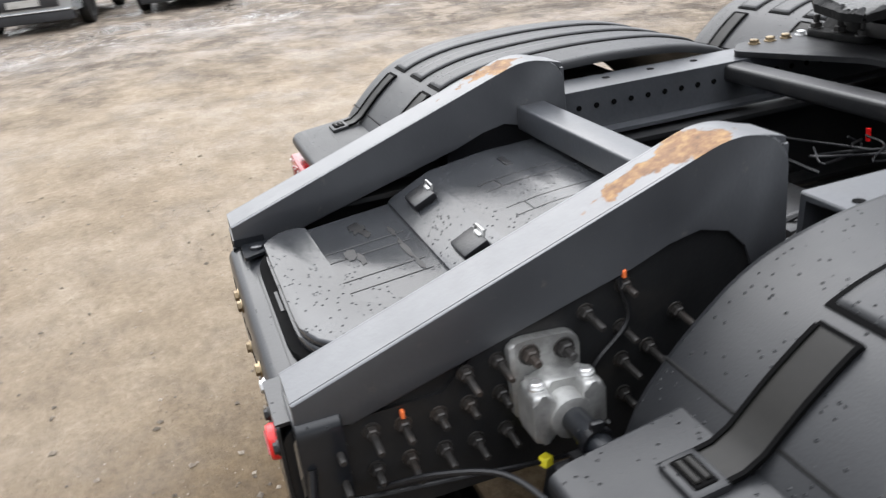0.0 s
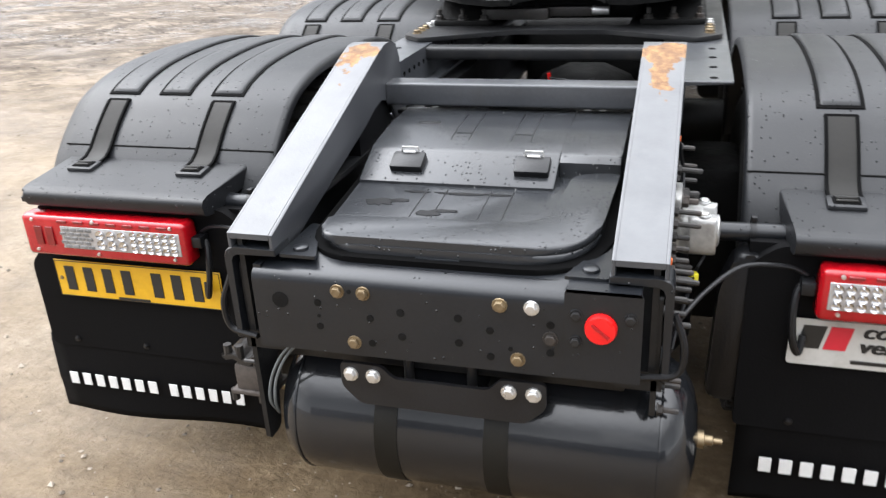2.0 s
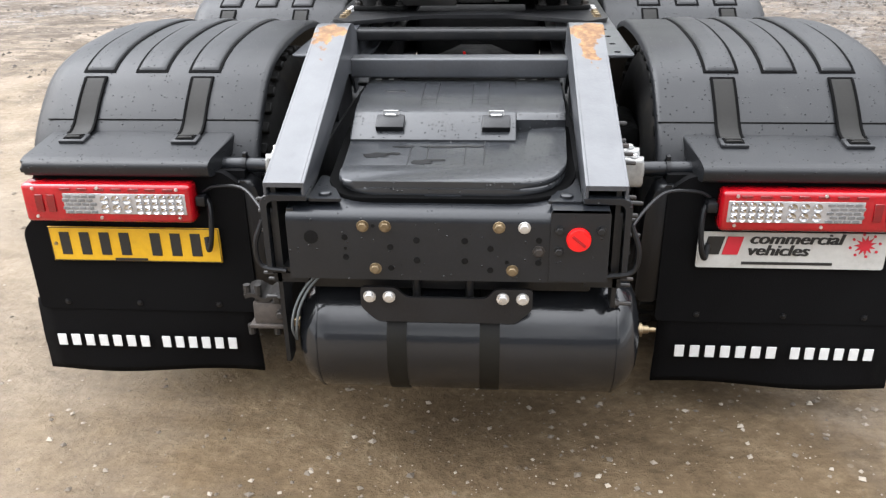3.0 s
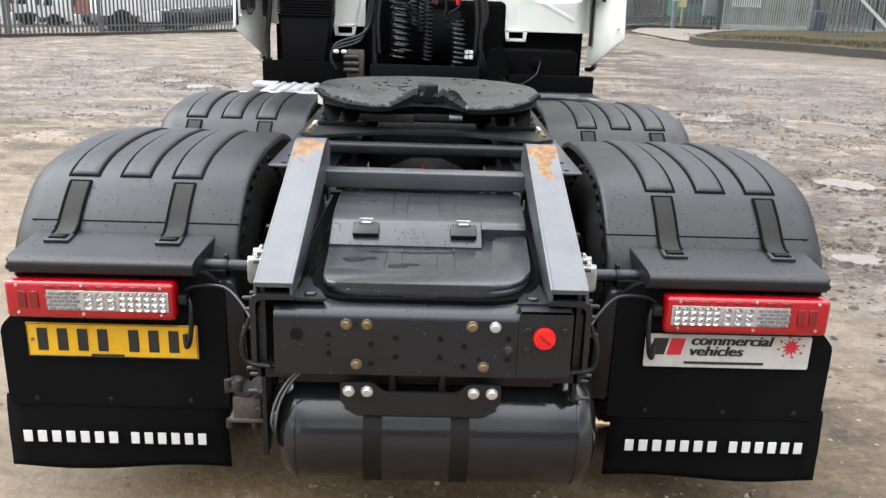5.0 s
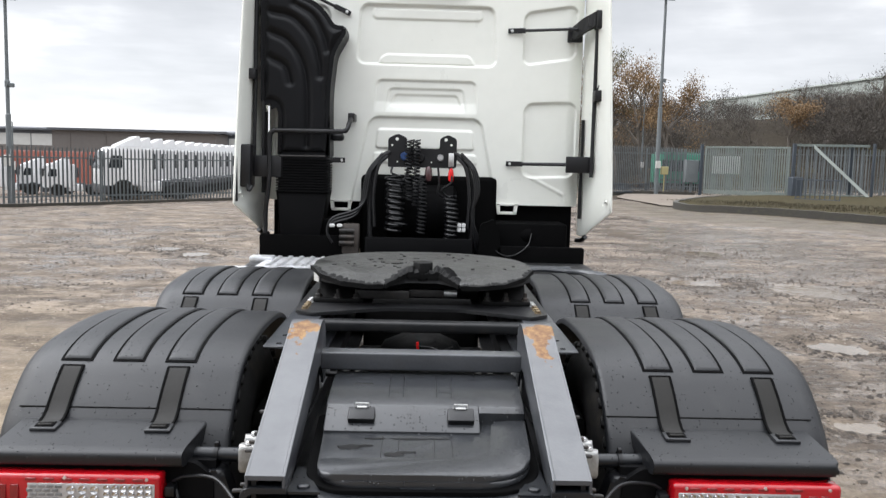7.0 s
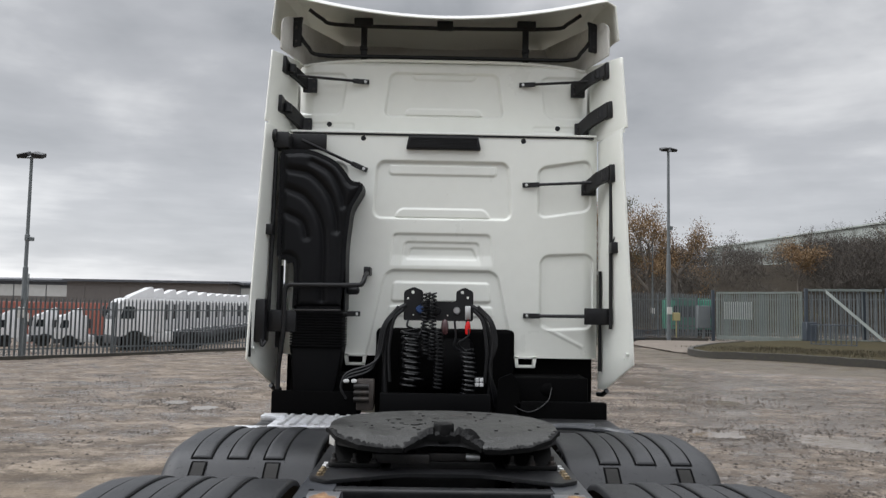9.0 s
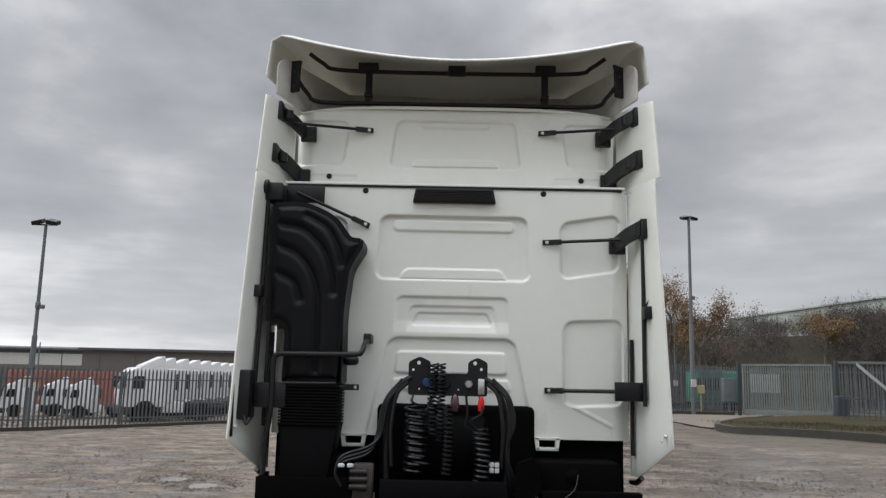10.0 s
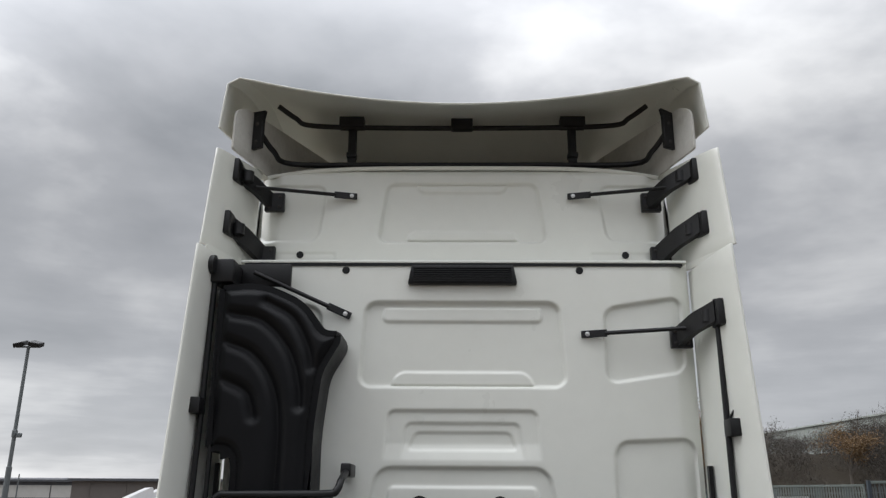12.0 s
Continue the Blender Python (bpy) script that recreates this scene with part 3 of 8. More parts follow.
def tube(bm, pts, r, seg=8, cap=True):
    """A round bar along pts; r is one radius or one for each point."""
    pts = [Vector(q) for q in pts]
    n = len(pts)
    rs = r if isinstance(r, (list, tuple)) else [r] * n
    tan = [(pts[min(i + 1, n - 1)] - pts[max(i - 1, 0)]).normalized() for i in range(n)]
    side = tan[0].orthogonal().normalized()
    rings = []
    for i in range(n):
        side = (side - tan[i] * side.dot(tan[i])).normalized()
        up = tan[i].cross(side)
        rings.append([bm.verts.new(pts[i] + (side * math.cos(2 * math.pi * j / seg) + up * math.sin(2 * math.pi * j / seg)) * rs[i]) for j in range(seg)])
    for a, b in zip(rings, rings[1:]):
        for j in range(seg):
            bm.faces.new((a[j], a[(j + 1) % seg], b[(j + 1) % seg], b[j]))
    if cap:
        bm.faces.new(rings[0][::-1])
        bm.faces.new(rings[-1])
    return bm


def lathe(bm, profile, axis="x", at=(0, 0, 0), seg=28, closed=False):
    """profile: pairs (along the axis, radius)."""
    rings = []
    for a, r in profile:
        ring = []
        for j in range(seg):
            c, s = math.cos(2 * math.pi * j / seg) * r, math.sin(2 * math.pi * j / seg) * r
            q = {"x": (a, c, s), "y": (c, a, s), "z": (c, s, a)}[axis]
            ring.append(bm.verts.new(Vector(q) + Vector(at)))
        rings.append(ring)
    pairs = list(zip(rings, rings[1:])) + ([(rings[-1], rings[0])] if closed else [])
    for a, b in pairs:
        for j in range(seg):
            bm.faces.new((a[j], a[(j + 1) % seg], b[(j + 1) % seg], b[j]))
    if not closed:
        bm.faces.new(rings[0][::-1])
        bm.faces.new(rings[-1])
    return bm


def strip(bm, line, width_dir, w, thick, normal_up=True):
    """A flat bar of width w along a line of points, with thickness."""
    line = [Vector(p) for p in line]
    wd = Vector(width_dir).normalized() * (w / 2)
    n = len(line)
    rows = []
    for i in range(n):
        t = (line[min(i + 1, n - 1)] - line[max(i - 1, 0)]).normalized()
        nr = t.cross(wd).normalized() * thick * (1 if normal_up else -1)
        rows.append([bm.verts.new(q) for q in (line[i] - wd, line[i] + wd, line[i] + wd + nr, line[i] - wd + nr)])
    for a, b in zip(rows, rows[1:]):
        for j in range(4):
            bm.faces.new((a[j], a[(j + 1) % 4], b[(j + 1) % 4], b[j]))
    bm.faces.new(rows[0][::-1])
    bm.faces.new(rows[-1])
    return bm


def hexbolt(bm, at, axis, r=0.012, head=0.009, shank=0.0, washer=True):
    """A hexagon bolt head with washer, standing out along axis; a threaded end past it where shank is given."""
    z = Vector(axis).normalized()
    m = Matrix.Translation(at) @ z.to_track_quat("Z", "Y").to_matrix().to_4x4()
    start = len(bm.verts)
    if washer:
        lathe(bm, [(0, r * 1.35), (0.003, r * 1.3)], "z", seg=12)
    lathe(bm, [(0.0025, r), (head * 0.85, r), (head, r * 0.8)], "z", seg=6)
    if shank:
        lathe(bm, [(head - 0.001, r * 0.55), (head + shank * 0.9, r * 0.55), (head + shank, r * 0.4)], "z", seg=8)
    bm.verts.ensure_lookup_table()
    bmesh.ops.transform(bm, matrix=m, verts=bm.verts[start:])
    return bm


def text_mesh(name, body, size, mat, parent, m, bold=0):
    """Lettering drawn flat and sloping; bold lays the strokes over one another a little apart."""
    cu = bpy.data.curves.new(name, "FONT")
    cu.body, cu.size, cu.extrude, cu.shear = body, size, 0.001, 0.22
    tmp = new(name, cu)
    me = bpy.data.meshes.new_from_object(tmp.evaluated_get(bpy.context.evaluated_depsgraph_get()))
    bpy.data.objects.remove(tmp)
    me.materials.clear()
    me.materials.append(mat)
    bm = bmesh.new()
    for k in range(bold + 1):
        start = len(bm.verts)
        bm.from_mesh(me)
        bm.verts.ensure_lookup_table()
        for v in bm.verts[start:]:
            v.co.x, v.co.z = v.co.x * 1.17 + 0.0013 * k, v.co.z + 0.0003 * k
    bm.to_mesh(me)
    bm.free()
    ob = new(name, me)
    ob.parent = parent
    ob.matrix_basis = m
    return ob


def grid_mesh(name, rows, mat, angle=30.0):
    """rows: an array (n, m, 3) of places, joined into quads."""
    a = np.asarray(rows)
    nn, mm = a.shape[:2]
    idx = np.arange(nn * mm).reshape(nn, mm)
    q = np.stack([idx[:-1, :-1], idx[:-1, 1:], idx[1:, 1:], idx[1:, :-1]], -1).reshape(-1, 4)
    me = bpy.data.meshes.new(name)
    me.from_pydata(a.reshape(-1, 3).tolist(), [], q.tolist())
    return finish(me, mat, angle)


def value_noise(x, y, seed=0):
    """Smooth lattice noise, -1 to 1."""
    xi, yi = np.floor(x).astype(np.int64), np.floor(y).astype(np.int64)
    fx, fy = x - xi, y - yi
    fx, fy = fx * fx * (3 - 2 * fx), fy * fy * (3 - 2 * fy)

    def hsh(a, b):
        h = np.sin(a * 127.1 + b * 311.7 + seed * 74.7) * 43758.5453
        return (h - np.floor(h)) * 2 - 1
    return (hsh(xi, yi) * (1 - fx) + hsh(xi + 1, yi) * fx) * (1 - fy) + (hsh(xi, yi + 1) * (1 - fx) + hsh(xi + 1, yi + 1) * fx) * fy


# ---------------------------------------------------------------- ground
PUDDLES = [(5.6, 9.65, 0.52, 0.55), (-4.75, 13.3, 0.22, 0.36), (-4.03, 12.59, 0.24, 0.36), (4.15, 10.2, 0.36, 0.3), (4.15, 5.85, 0.22, 0.26), (3.0, 3.35, 0.18, 0.15), (5.78, 14.6, 0.42, 0.55)]


def ground_height(x, y):
    s = np.clip((y - 8) / 24, 0, 1)
    z = s * s * (3 - 2 * s) * (0.013 * np.clip(x, -40, 40) + 0.05)
    far = np.clip((np.hypot(x, y) - 2.5) / 6, 0.12, 1)
    z = z + far * (0.026 * value_noise(x * 0.6, y * 0.6, 1) + 0.007 * value_noise(x * 2.7, y * 2.7, 2))
    z = z + far * 0.012 * value_noise(x * 0.5 + y * 0.2, y * 2.4 - x * 0.5, 5)
    for px, py, rx, ry in PUDDLES:
        flat = np.exp(-(((x - px) / (2.0 * rx)) ** 2 + ((y - py) / (2.5 * ry)) ** 2) ** 2)
        z = z * (1 - 0.9 * flat)
    z = z + 0.003 * value_noise(x * 7, y * 7, 3) + 0.003 * value_noise(x * 15, y * 15, 4)
    for px, py, rx, ry in PUDDLES:
        rag = 1 + 0.7 * value_noise(x * 3.1, y * 3.1, 7) + 0.3 * value_noise(x * 8, y * 8, 8)
        z = z - 0.055 * np.exp(-((((x - px) / rx) ** 2 + ((y - py) / ry) ** 2) * np.maximum(rag, 0.3)) ** 1.5)
    # the lorry park behind the fence lies lower
    off = np.clip(((y - 25.6) * 0.75 - (x + 13.6) * 0.66 - 1.0) / 5.0, 0, 1) * np.clip((-4 - x) / 4, 0, 1)
    z = z - 0.45 * off * off * (3 - 2 * off)
    fade = np.clip(1 - (np.hypot(x, y) - 60) / 100, 0, 1)
    return z * fade


def gz(x, y):
    return float(ground_height(np.array(float(x)), np.array(float(y))))


def lines(near, step, growth, end):
    out, p, s = [], near, step
    while p < end:
        out.append(p)
        p, s = p + s, s * growth
    return out + [end]


def build_ground():
    xs = [-q for q in lines(6.0, 0.08, 1.055, 2500)][::-1] + list(np.arange(-5.94, 5.95, 0.06)) + lines(6.0, 0.08, 1.055, 2500)
    ys = [-q for q in lines(3.0, 0.08, 1.07, 2500)][::-1] + list(np.arange(-2.94, 6.95, 0.06)) + lines(7.0, 0.07, 1.035, 2500)
    gx, gy = np.meshgrid(np.array(xs), np.array(ys))
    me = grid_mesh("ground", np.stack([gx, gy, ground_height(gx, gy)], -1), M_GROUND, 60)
    return tagged(new("ground", me), "muddy brown gravel yard with ruts and damp patches", "ground", kind="structure")


def build_water(px, py, rx, ry):
    bm = bmesh.new()
    lvl = float(ground_height(np.array(px), np.array(py))) + 0.034
    ring = []
    for j in range(40):
        a = 2 * math.pi * j / 40
        k = 1.0 + 0.16 * math.sin(3 * a + px) + 0.1 * math.sin(5 * a + py)
        ring.append(bm.verts.new((px + 1.25 * rx * k * math.cos(a), py + 1.25 * ry * k * math.sin(a), lvl)))
    bm.faces.new(ring)
    return tagged(part("puddle", bm, M_WATER), "shallow muddy rainwater puddle lying in the gravel", "puddle", "puddles in the yard", "structure")


def build_pebbles():
    rng = np.random.default_rng(4)
    vs, fs = [], []
    base = np.array([(1, 0, 0), (-1, 0, 0), (0, 1, 0), (0, -1, 0), (0, 0, 1), (0, 0, -1)], float)
    tri = [(0, 2, 4), (2, 1, 4), (1, 3, 4), (3, 0, 4), (2, 0, 5), (1, 2, 5), (3, 1, 5), (0, 3, 5)]
    for i in range(10500):
        if i < 2600:
            x, y = rng.normal(0.4, 0.9), rng.uniform(-1.7, 0.5)
        elif i < 7000:
            x, y = rng.uniform(-5, 4), rng.uniform(-1.6, 4.5)
        else:
            x, y = rng.uniform(-12, 10), rng.uniform(-1.5, 16)
        r = 0.003 + 0.012 * rng.random() ** 6
        a = rng.uniform(0, 6.28)
        q = base * r * rng.uniform(0.6, 1.3, (6, 3)) * (1, 1, 0.6)
        c, s = math.cos(a), math.sin(a)
        z = float(ground_height(np.array(x), np.array(y)))
        k = len(vs)
        vs += [(x + p[0] * c - p[1] * s, y + p[0] * s + p[1] * c, z + p[2] + r * 0.25) for p in q]
        fs += [(a1 + k, b1 + k, c1 + k) for a1, b1, c1 in tri]
    me = bpy.data.meshes.new("pebbles")
    me.from_pydata(vs, [], fs)
    me.materials.append(M_STONE)
    return tagged(new("pebbles", me), "loose grey and tan pebbles scattered on the mud", "pebbles", kind="stuff")


def build_clods():
    """Kicked-up lumps of mud lying in strings along the wheel tracks."""
    rng = np.random.default_rng(12)
    base = np.array([(1, 0, 0), (0.3, 0.95, 0), (-0.8, 0.6, 0), (-0.8, -0.6, 0), (0.3, -0.95, 0), (0, 0, 1), (0, 0, -0.5)], float)
    tri = [(k, (k + 1) % 5, 5) for k in range(5)] + [((k + 1) % 5, k, 6) for k in range(5)]
    vs, fs = [], []
    for c in range(900):
        right = c % 3 != 0
        cx, cy = (rng.uniform(1.9, 10.5), rng.uniform(1.5, 17)) if right else (rng.uniform(-13, -3.2), rng.uniform(5, 19))
        a = rng.normal(0.35, 0.5)
        for _ in range(rng.integers(8, 34)):
            u, w = rng.normal(0, 0.42), rng.normal(0, 0.11)
            x, y = cx + u * math.cos(a) - w * math.sin(a), cy + u * math.sin(a) + w * math.cos(a)
            if abs(x) < 1.45 and y > -0.2:
                continue
            r = 0.005 + 0.022 * rng.random() ** 4
            t = rng.uniform(0, 6.28)
            q = base * r * rng.uniform(0.6, 1.35, (7, 3)) * (1.25, 1, 0.6)
            z = gz(x, y)
            k = len(vs)
            vs += [(x + p[0] * math.cos(t) - p[1] * math.sin(t), y + p[0] * math.sin(t) + p[1] * math.cos(t), z + p[2] + 0.1 * r) for p in q]
            fs += [(i + k, j + k, m + k) for i, j, m in tri]
    # crumbs thrown up beside two tyre tracks
    for u0 in (-9.09, -8.0):
        for _ in range(420):
            d = rng.uniform(7.0, 17.0)
            y = d
            x = (u0 + 0.239 * y) / 0.971 + rng.normal(0, 0.1)
            r = 0.006 + 0.018 * rng.random() ** 3
            q = base * r * rng.uniform(0.6, 1.35, (7, 3)) * (1.25, 1, 0.6)
            z = gz(x, y)
            n = len(vs)
            vs += [(x + p[0], y + p[1], z + p[2] + 0.1 * r) for p in q]
            fs += [(i + n, j + n, m + n) for i, j, m in tri]
    # churned rims of the puddles
    for px, py, rx, ry in PUDDLES:
        for _ in range(420):
            a, k = rng.uniform(0, 6.28), rng.uniform(1.25, 2.3)
            x, y = px + rx * k * math.cos(a) * 1.2, py + ry * k * math.sin(a)
            r = 0.006 + 0.024 * rng.random() ** 3
            t = rng.uniform(0, 6.28)
            q = base * r * rng.uniform(0.6, 1.35, (7, 3)) * (1.25, 1, 0.6)
            z = gz(x, y)
            n = len(vs)
            vs += [(x + p[0] * math.cos(t) - p[1] * math.sin(t), y + p[0] * math.sin(t) + p[1] * math.cos(t), z + p[2] + 0.1 * r) for p in q]
            fs += [(i + n, j + n, m + n) for i, j, m in tri]
    me = bpy.data.meshes.new("mud_clods")
    me.from_pydata(vs, [], fs)
    me.materials.append(M_CLOD)
    return tagged(new("mud_clods", me), "dark crumbled lumps of wet mud on the gravel", "mud", kind="stuff")


build_ground()
build_clods()
for _p in PUDDLES:
    build_water(*_p)
build_pebbles()

# ---------------------------------------------------------------- the tractor truck
truck = thing("tractor_truck", "white three-axle tractor unit with dark grey chassis standing on wet gravel", "truck")


def both(fn):
    for s in (-1, 1):
        fn(s)


# --- chassis rails and cross members
def chassis_rail(s):
    bm = bmesh.new()
    prof = [(s * 0.425, 0.66), (s * 0.425, 0.905), (s * 0.345, 0.905), (s * 0.345, 0.893), (s * 0.413, 0.893), (s * 0.413, 0.672), (s * 0.345, 0.672), (s * 0.345, 0.66)]
    prism(bm, prof, "y", 0.03, 6.1)
    rail = part("chassis_rail", bm, M_CHASSIS_DARK, truck, "dark grey steel channel rail")
    # bolted reinforcing plate on the web
    bm = bmesh.new()
    prism(bm, rounded([(0.035, 0.66), (0.035, 0.83), (0.10, 0.85), (0.245, 0.85), (0.30, 0.90), (0.56, 0.978), (0.63, 1.008), (0.70, 1.022), (0.76, 1.008), (0.80, 0.972), (0.86, 0.95), (0.86, 0.66)], 0.01), "x", s * 0.425, s * 0.433)
    part("web_plate", bm, M_CHASSIS_DARK, rail)
    bolts = [(0.074, 0.81), (0.074, 0.757), (0.128, 0.822), (0.127, 0.752), (0.178, 0.818), (0.182, 0.753), (0.236, 0.816), (0.238, 0.751), (0.285, 0.875), (0.286, 0.82), (0.292, 0.749), (0.339, 0.882), (0.34, 0.823), (0.345, 0.753), (0.493, 0.924), (0.561, 0.955), (0.556, 0.879), (0.556, 0.818), (0.558, 0.751), (0.659, 0.881), (0.605, 0.829)]
    for i, (y, z) in enumerate(bolts):
        bm = bmesh.new()
        hexbolt(bm, (s * 0.433, y, z), (s, 0, -0.05), 0.011, 0.016, 0.026 + 0.01 * ((i * 7) % 3))
        part("bolt", bm, M_BOLT, rail)
    # fifth-wheel mounting angle on top, flange outwards, a row of holes shown as dark plugs
    bm = bmesh.new()
    prof = [(s * 0.386, 0.918), (s * 0.386, 0.928), (s * 0.430, 0.928), (s * 0.430, 1.035), (s * 0.565, 1.035), (s * 0.565, 1.025), (s * 0.442, 1.025), (s * 0.442, 0.918)]
    prism(bm, prof, "y", 0.9, 2.75, 0.003, 1)
    ang = part("mounting_angle", bm, M_FRAME, truck, "perforated grey steel mounting angle")
    for k in range(22):
        bm = bmesh.new()
        lathe(bm, [(s * 0.4275, 0.0075), (s * 0.4295, 0.0075)], "x", (0, 0.95 + 0.052 * k, 0.99), 12)
        part("hole", bm, M_BLACK_SHADE, ang)
    for k in range(4):
        bm = bmesh.new()
        lathe(bm, [(1.0345, 0.011), (1.0362, 0.011)], "z", (s * 0.515, 0.94 + 0.14 * k, 0), 12)
        part("hole", bm, M_BLACK_SHADE, ang)


both(chassis_rail)


def cross_members():
    bm = bmesh.new()
    prof = rounded([(0.0, 0.657), (0.0, 0.830), (0.05, 0.843), (0.09, 0.849), (0.09, 0.838), (0.014, 0.818), (0.014, 0.657)], [0.0, 0.022, 0.02, 0, 0, 0.014, 0])
    prism(bm, prof, "x", -0.387, 0.395)
    box(bm, (-0.387, -0.37), (0.014, 0.1), (0.662, 0.84))
    rear = part("rear_crossmember", bm, M_CHASSIS, truck, "dark grey pressed steel end crossmember drilled with holes")
    holes = [(-0.327, 0.771, 0.018), (-0.243, 0.772, 0.008), (-0.243, 0.742, 0.004), (-0.243, 0.718, 0.008), (-0.131, 0.747, 0.008), (-0.131, 0.69, 0.008), (-0.066, 0.766, 0.0085), (-0.066, 0.712, 0.0085),
             (0.052, 0.766, 0.0085), (0.052, 0.712, 0.0085), (0.115, 0.746, 0.008), (0.115, 0.688, 0.008), (0.232, 0.77, 0.008), (0.232, 0.71, 0.008), (-0.172, 0.803, 0.005), (0.155, 0.71, 0.005)]
    for x, z, r in holes:
        bm = bmesh.new()
        lathe(bm, [(-0.0012, r), (0.002, r)], "y", (x, 0, z), 16)
        part("hole", bm, M_GREASE_DARK, rear)
    for x, z, mt in ((-0.197, 0.802, M_BRONZE), (-0.142, 0.802, M_BRONZE), (0.135, 0.803, M_BRONZE), (0.196, 0.803, M_ZINC), (-0.17, 0.688, M_BRONZE), (0.169, 0.688, M_BRONZE), (0.232, 0.741, M_BOLT)):
        bm = bmesh.new()
        hexbolt(bm, (x, 0, z), (0, -1, 0), 0.0115, 0.011)
        part("bolt", bm, mt, rear)
    bm = bmesh.new()
    prism(bm, rounded([(0.258, 0.664), (0.258, 0.852), (0.40, 0.852), (0.40, 0.664)], [0, 0.01, 0.014, 0]), "y", -0.007, -0.001)
    prism(bm, [(-0.007, 0.845), (-0.007, 0.852), (0.09, 0.857), (0.09, 0.853)], "x", 0.262, 0.396)
    plate = part("reflector_plate", bm, M_CHASSIS, truck, "dark grey steel plate bolted on the crossmember")
    for x, z in ((0.28, 0.8), (0.378, 0.8), (0.28, 0.745)):
        bm = bmesh.new()
        hexbolt(bm, (x, -0.007, z), (0, -1, 0), 0.0095, 0.009)
        part("bolt", bm, M_CHASSIS_DARK, plate)
    bm = bmesh.new()
    lathe(bm, [(-0.007, 0.030), (-0.014, 0.030), (-0.020, 0.0275), (-0.0215, 0.0)], "y", (0.326, 0, 0.778), 32)
    refl = part("round_reflector", bm, M_RED, truck, "round bright red plastic reflector")
    bm = bmesh.new()
    box(bm, (-0.02, 0.02), (-0.0235, -0.0205), (-0.003, 0.003), m=pose(0.326, 0, 0.778, 0, 40, 0))
    part("slot", bm, M_LENS_RED, refl)
    # tow / tank bracket under it
    bm = bmesh.new()
    pts = [(-0.215, 0.628), (-0.215, 0.57), (-0.175, 0.53), (0.18, 0.53), (0.222, 0.57), (0.222, 0.628), (0.13, 0.628), (0.105, 0.60), (-0.098, 0.60), (-0.125, 0.628)]
    prism(bm, rounded(pts, 0.012, 3), "y", 0.012, 0.022)
    br = part("tank_bracket", bm, M_STEEL_BLACK, truck, "black steel tank bracket with four bright bolts")
    for x in (-0.192, -0.142, 0.147, 0.197):
        bm = bmesh.new()
        hexbolt(bm, (x, 0.012, 0.602), (0, -1, 0), 0.0125, 0.012)
        part("bolt", bm, M_ZINC, br)
    for x in (-0.075, 0.062):
        bm = bmesh.new()
        tube(bm, [(x, 0.05, 0.66), (x, 0.05, 0.56)], 0.011, 10)
        part("stud", bm, M_STEEL_BLACK, br)
    bm = bmesh.new()
    box(bm, (-0.37, 0.37), (0.06, 0.12), (0.6, 0.655), 0.006)
    part("lower_crossbar", bm, M_CHASSIS_DARK, truck)
    # members further in
    for y, z0, z1 in ((1.40, 0.985, 1.03), (2.9, 0.75, 0.9)):
        bm = bmesh.new()
        prism(bm, rounded([(y, z0), (y, z1), (y + 0.07, z1), (y + 0.07, z0)], 0.012, 3), "x", -0.43, 0.43)
        part("crossmember", bm, M_CHASSIS_DARK, truck)
    # added dark sheet, so the gap between the rails reads as shade
    bm = bmesh.new()
    box(bm, (-0.34, 0.34), (0.95, 2.6), (0.60, 0.66), 0.01)
    part("rail_gap_shade", bm, M_GREASE_DARK, truck)


cross_members()


# --- loading ramps on the frame end
def ramp(s):
    x0, x1 = s * 0.338, s * 0.44
    top = rounded([(0.018, 0.905), (0.765, 1.163), (0.862, 1.138), (0.872, 0.93)], [0, 0.09, 0.07, 0], 7)
    under = [(0.80, 0.93), (0.79, 0.97), (0.755, 1.005), (0.70, 1.02), (0.64, 1.008), (0.575, 0.98), (0.10, 0.845), (0.018, 0.862)]
    bm = bmesh.new()
    prism(bm, top + under, "x", s * 0.432, x1, 0.003)
    prism(bm, top + under, "x", x0, s * 0.346, 0.003)
    # running face
    face = rounded([(0.018, 0.905), (0.765, 1.163), (0.862, 1.138)], [0, 0.09, 0], 7)
    inner = [(y, z - 0.012) for y, z in face][::-1]
    prism(bm, face + inner, "x", s * 0.3455, s * 0.4325)
    box(bm, (min(s * 0.345, s * 0.433), max(s * 0.345, s * 0.433)), (0.858, 0.868), (0.94, 1.125))
    ob = part("loading_ramp", bm, M_RAMP, truck, "grey sloping steel ramp worn to rust at its upper end")
    # open channel ends under the ramp
    bm = bmesh.new()
    o, i = s * 0.452, s * 0.335
    prof = rounded([(o, 0.66), (o, 0.874), (i, 0.874), (i, 0.858), (o - s * 0.016, 0.858), (o - s * 0.016, 0.66)], [0, 0.026, 0, 0, 0.014, 0], 5)
    prism(bm, prof, "y", 0.016, 0.085, 0.002, 1)
    part("end_channel", bm, M_CHASSIS, ob)
    bm = bmesh.new()
    prism(bm, rounded([(s * 0.25, 0.03), (s * 0.335, 0.03), (s * 0.335, 0.20), (s * 0.315, 0.20)], 0.008, 3), "z", 0.853, 0.860)
    foot = part("gusset_plate", bm, M_CHASSIS, ob)
    bm = bmesh.new()
    lathe(bm, [(0.860, 0.017), (0.866, 0.016), (0.868, 0.012)], "z", (s * 0.298, 0.062, 0), 16)
    part("rivet", bm, M_CHASSIS, ob)


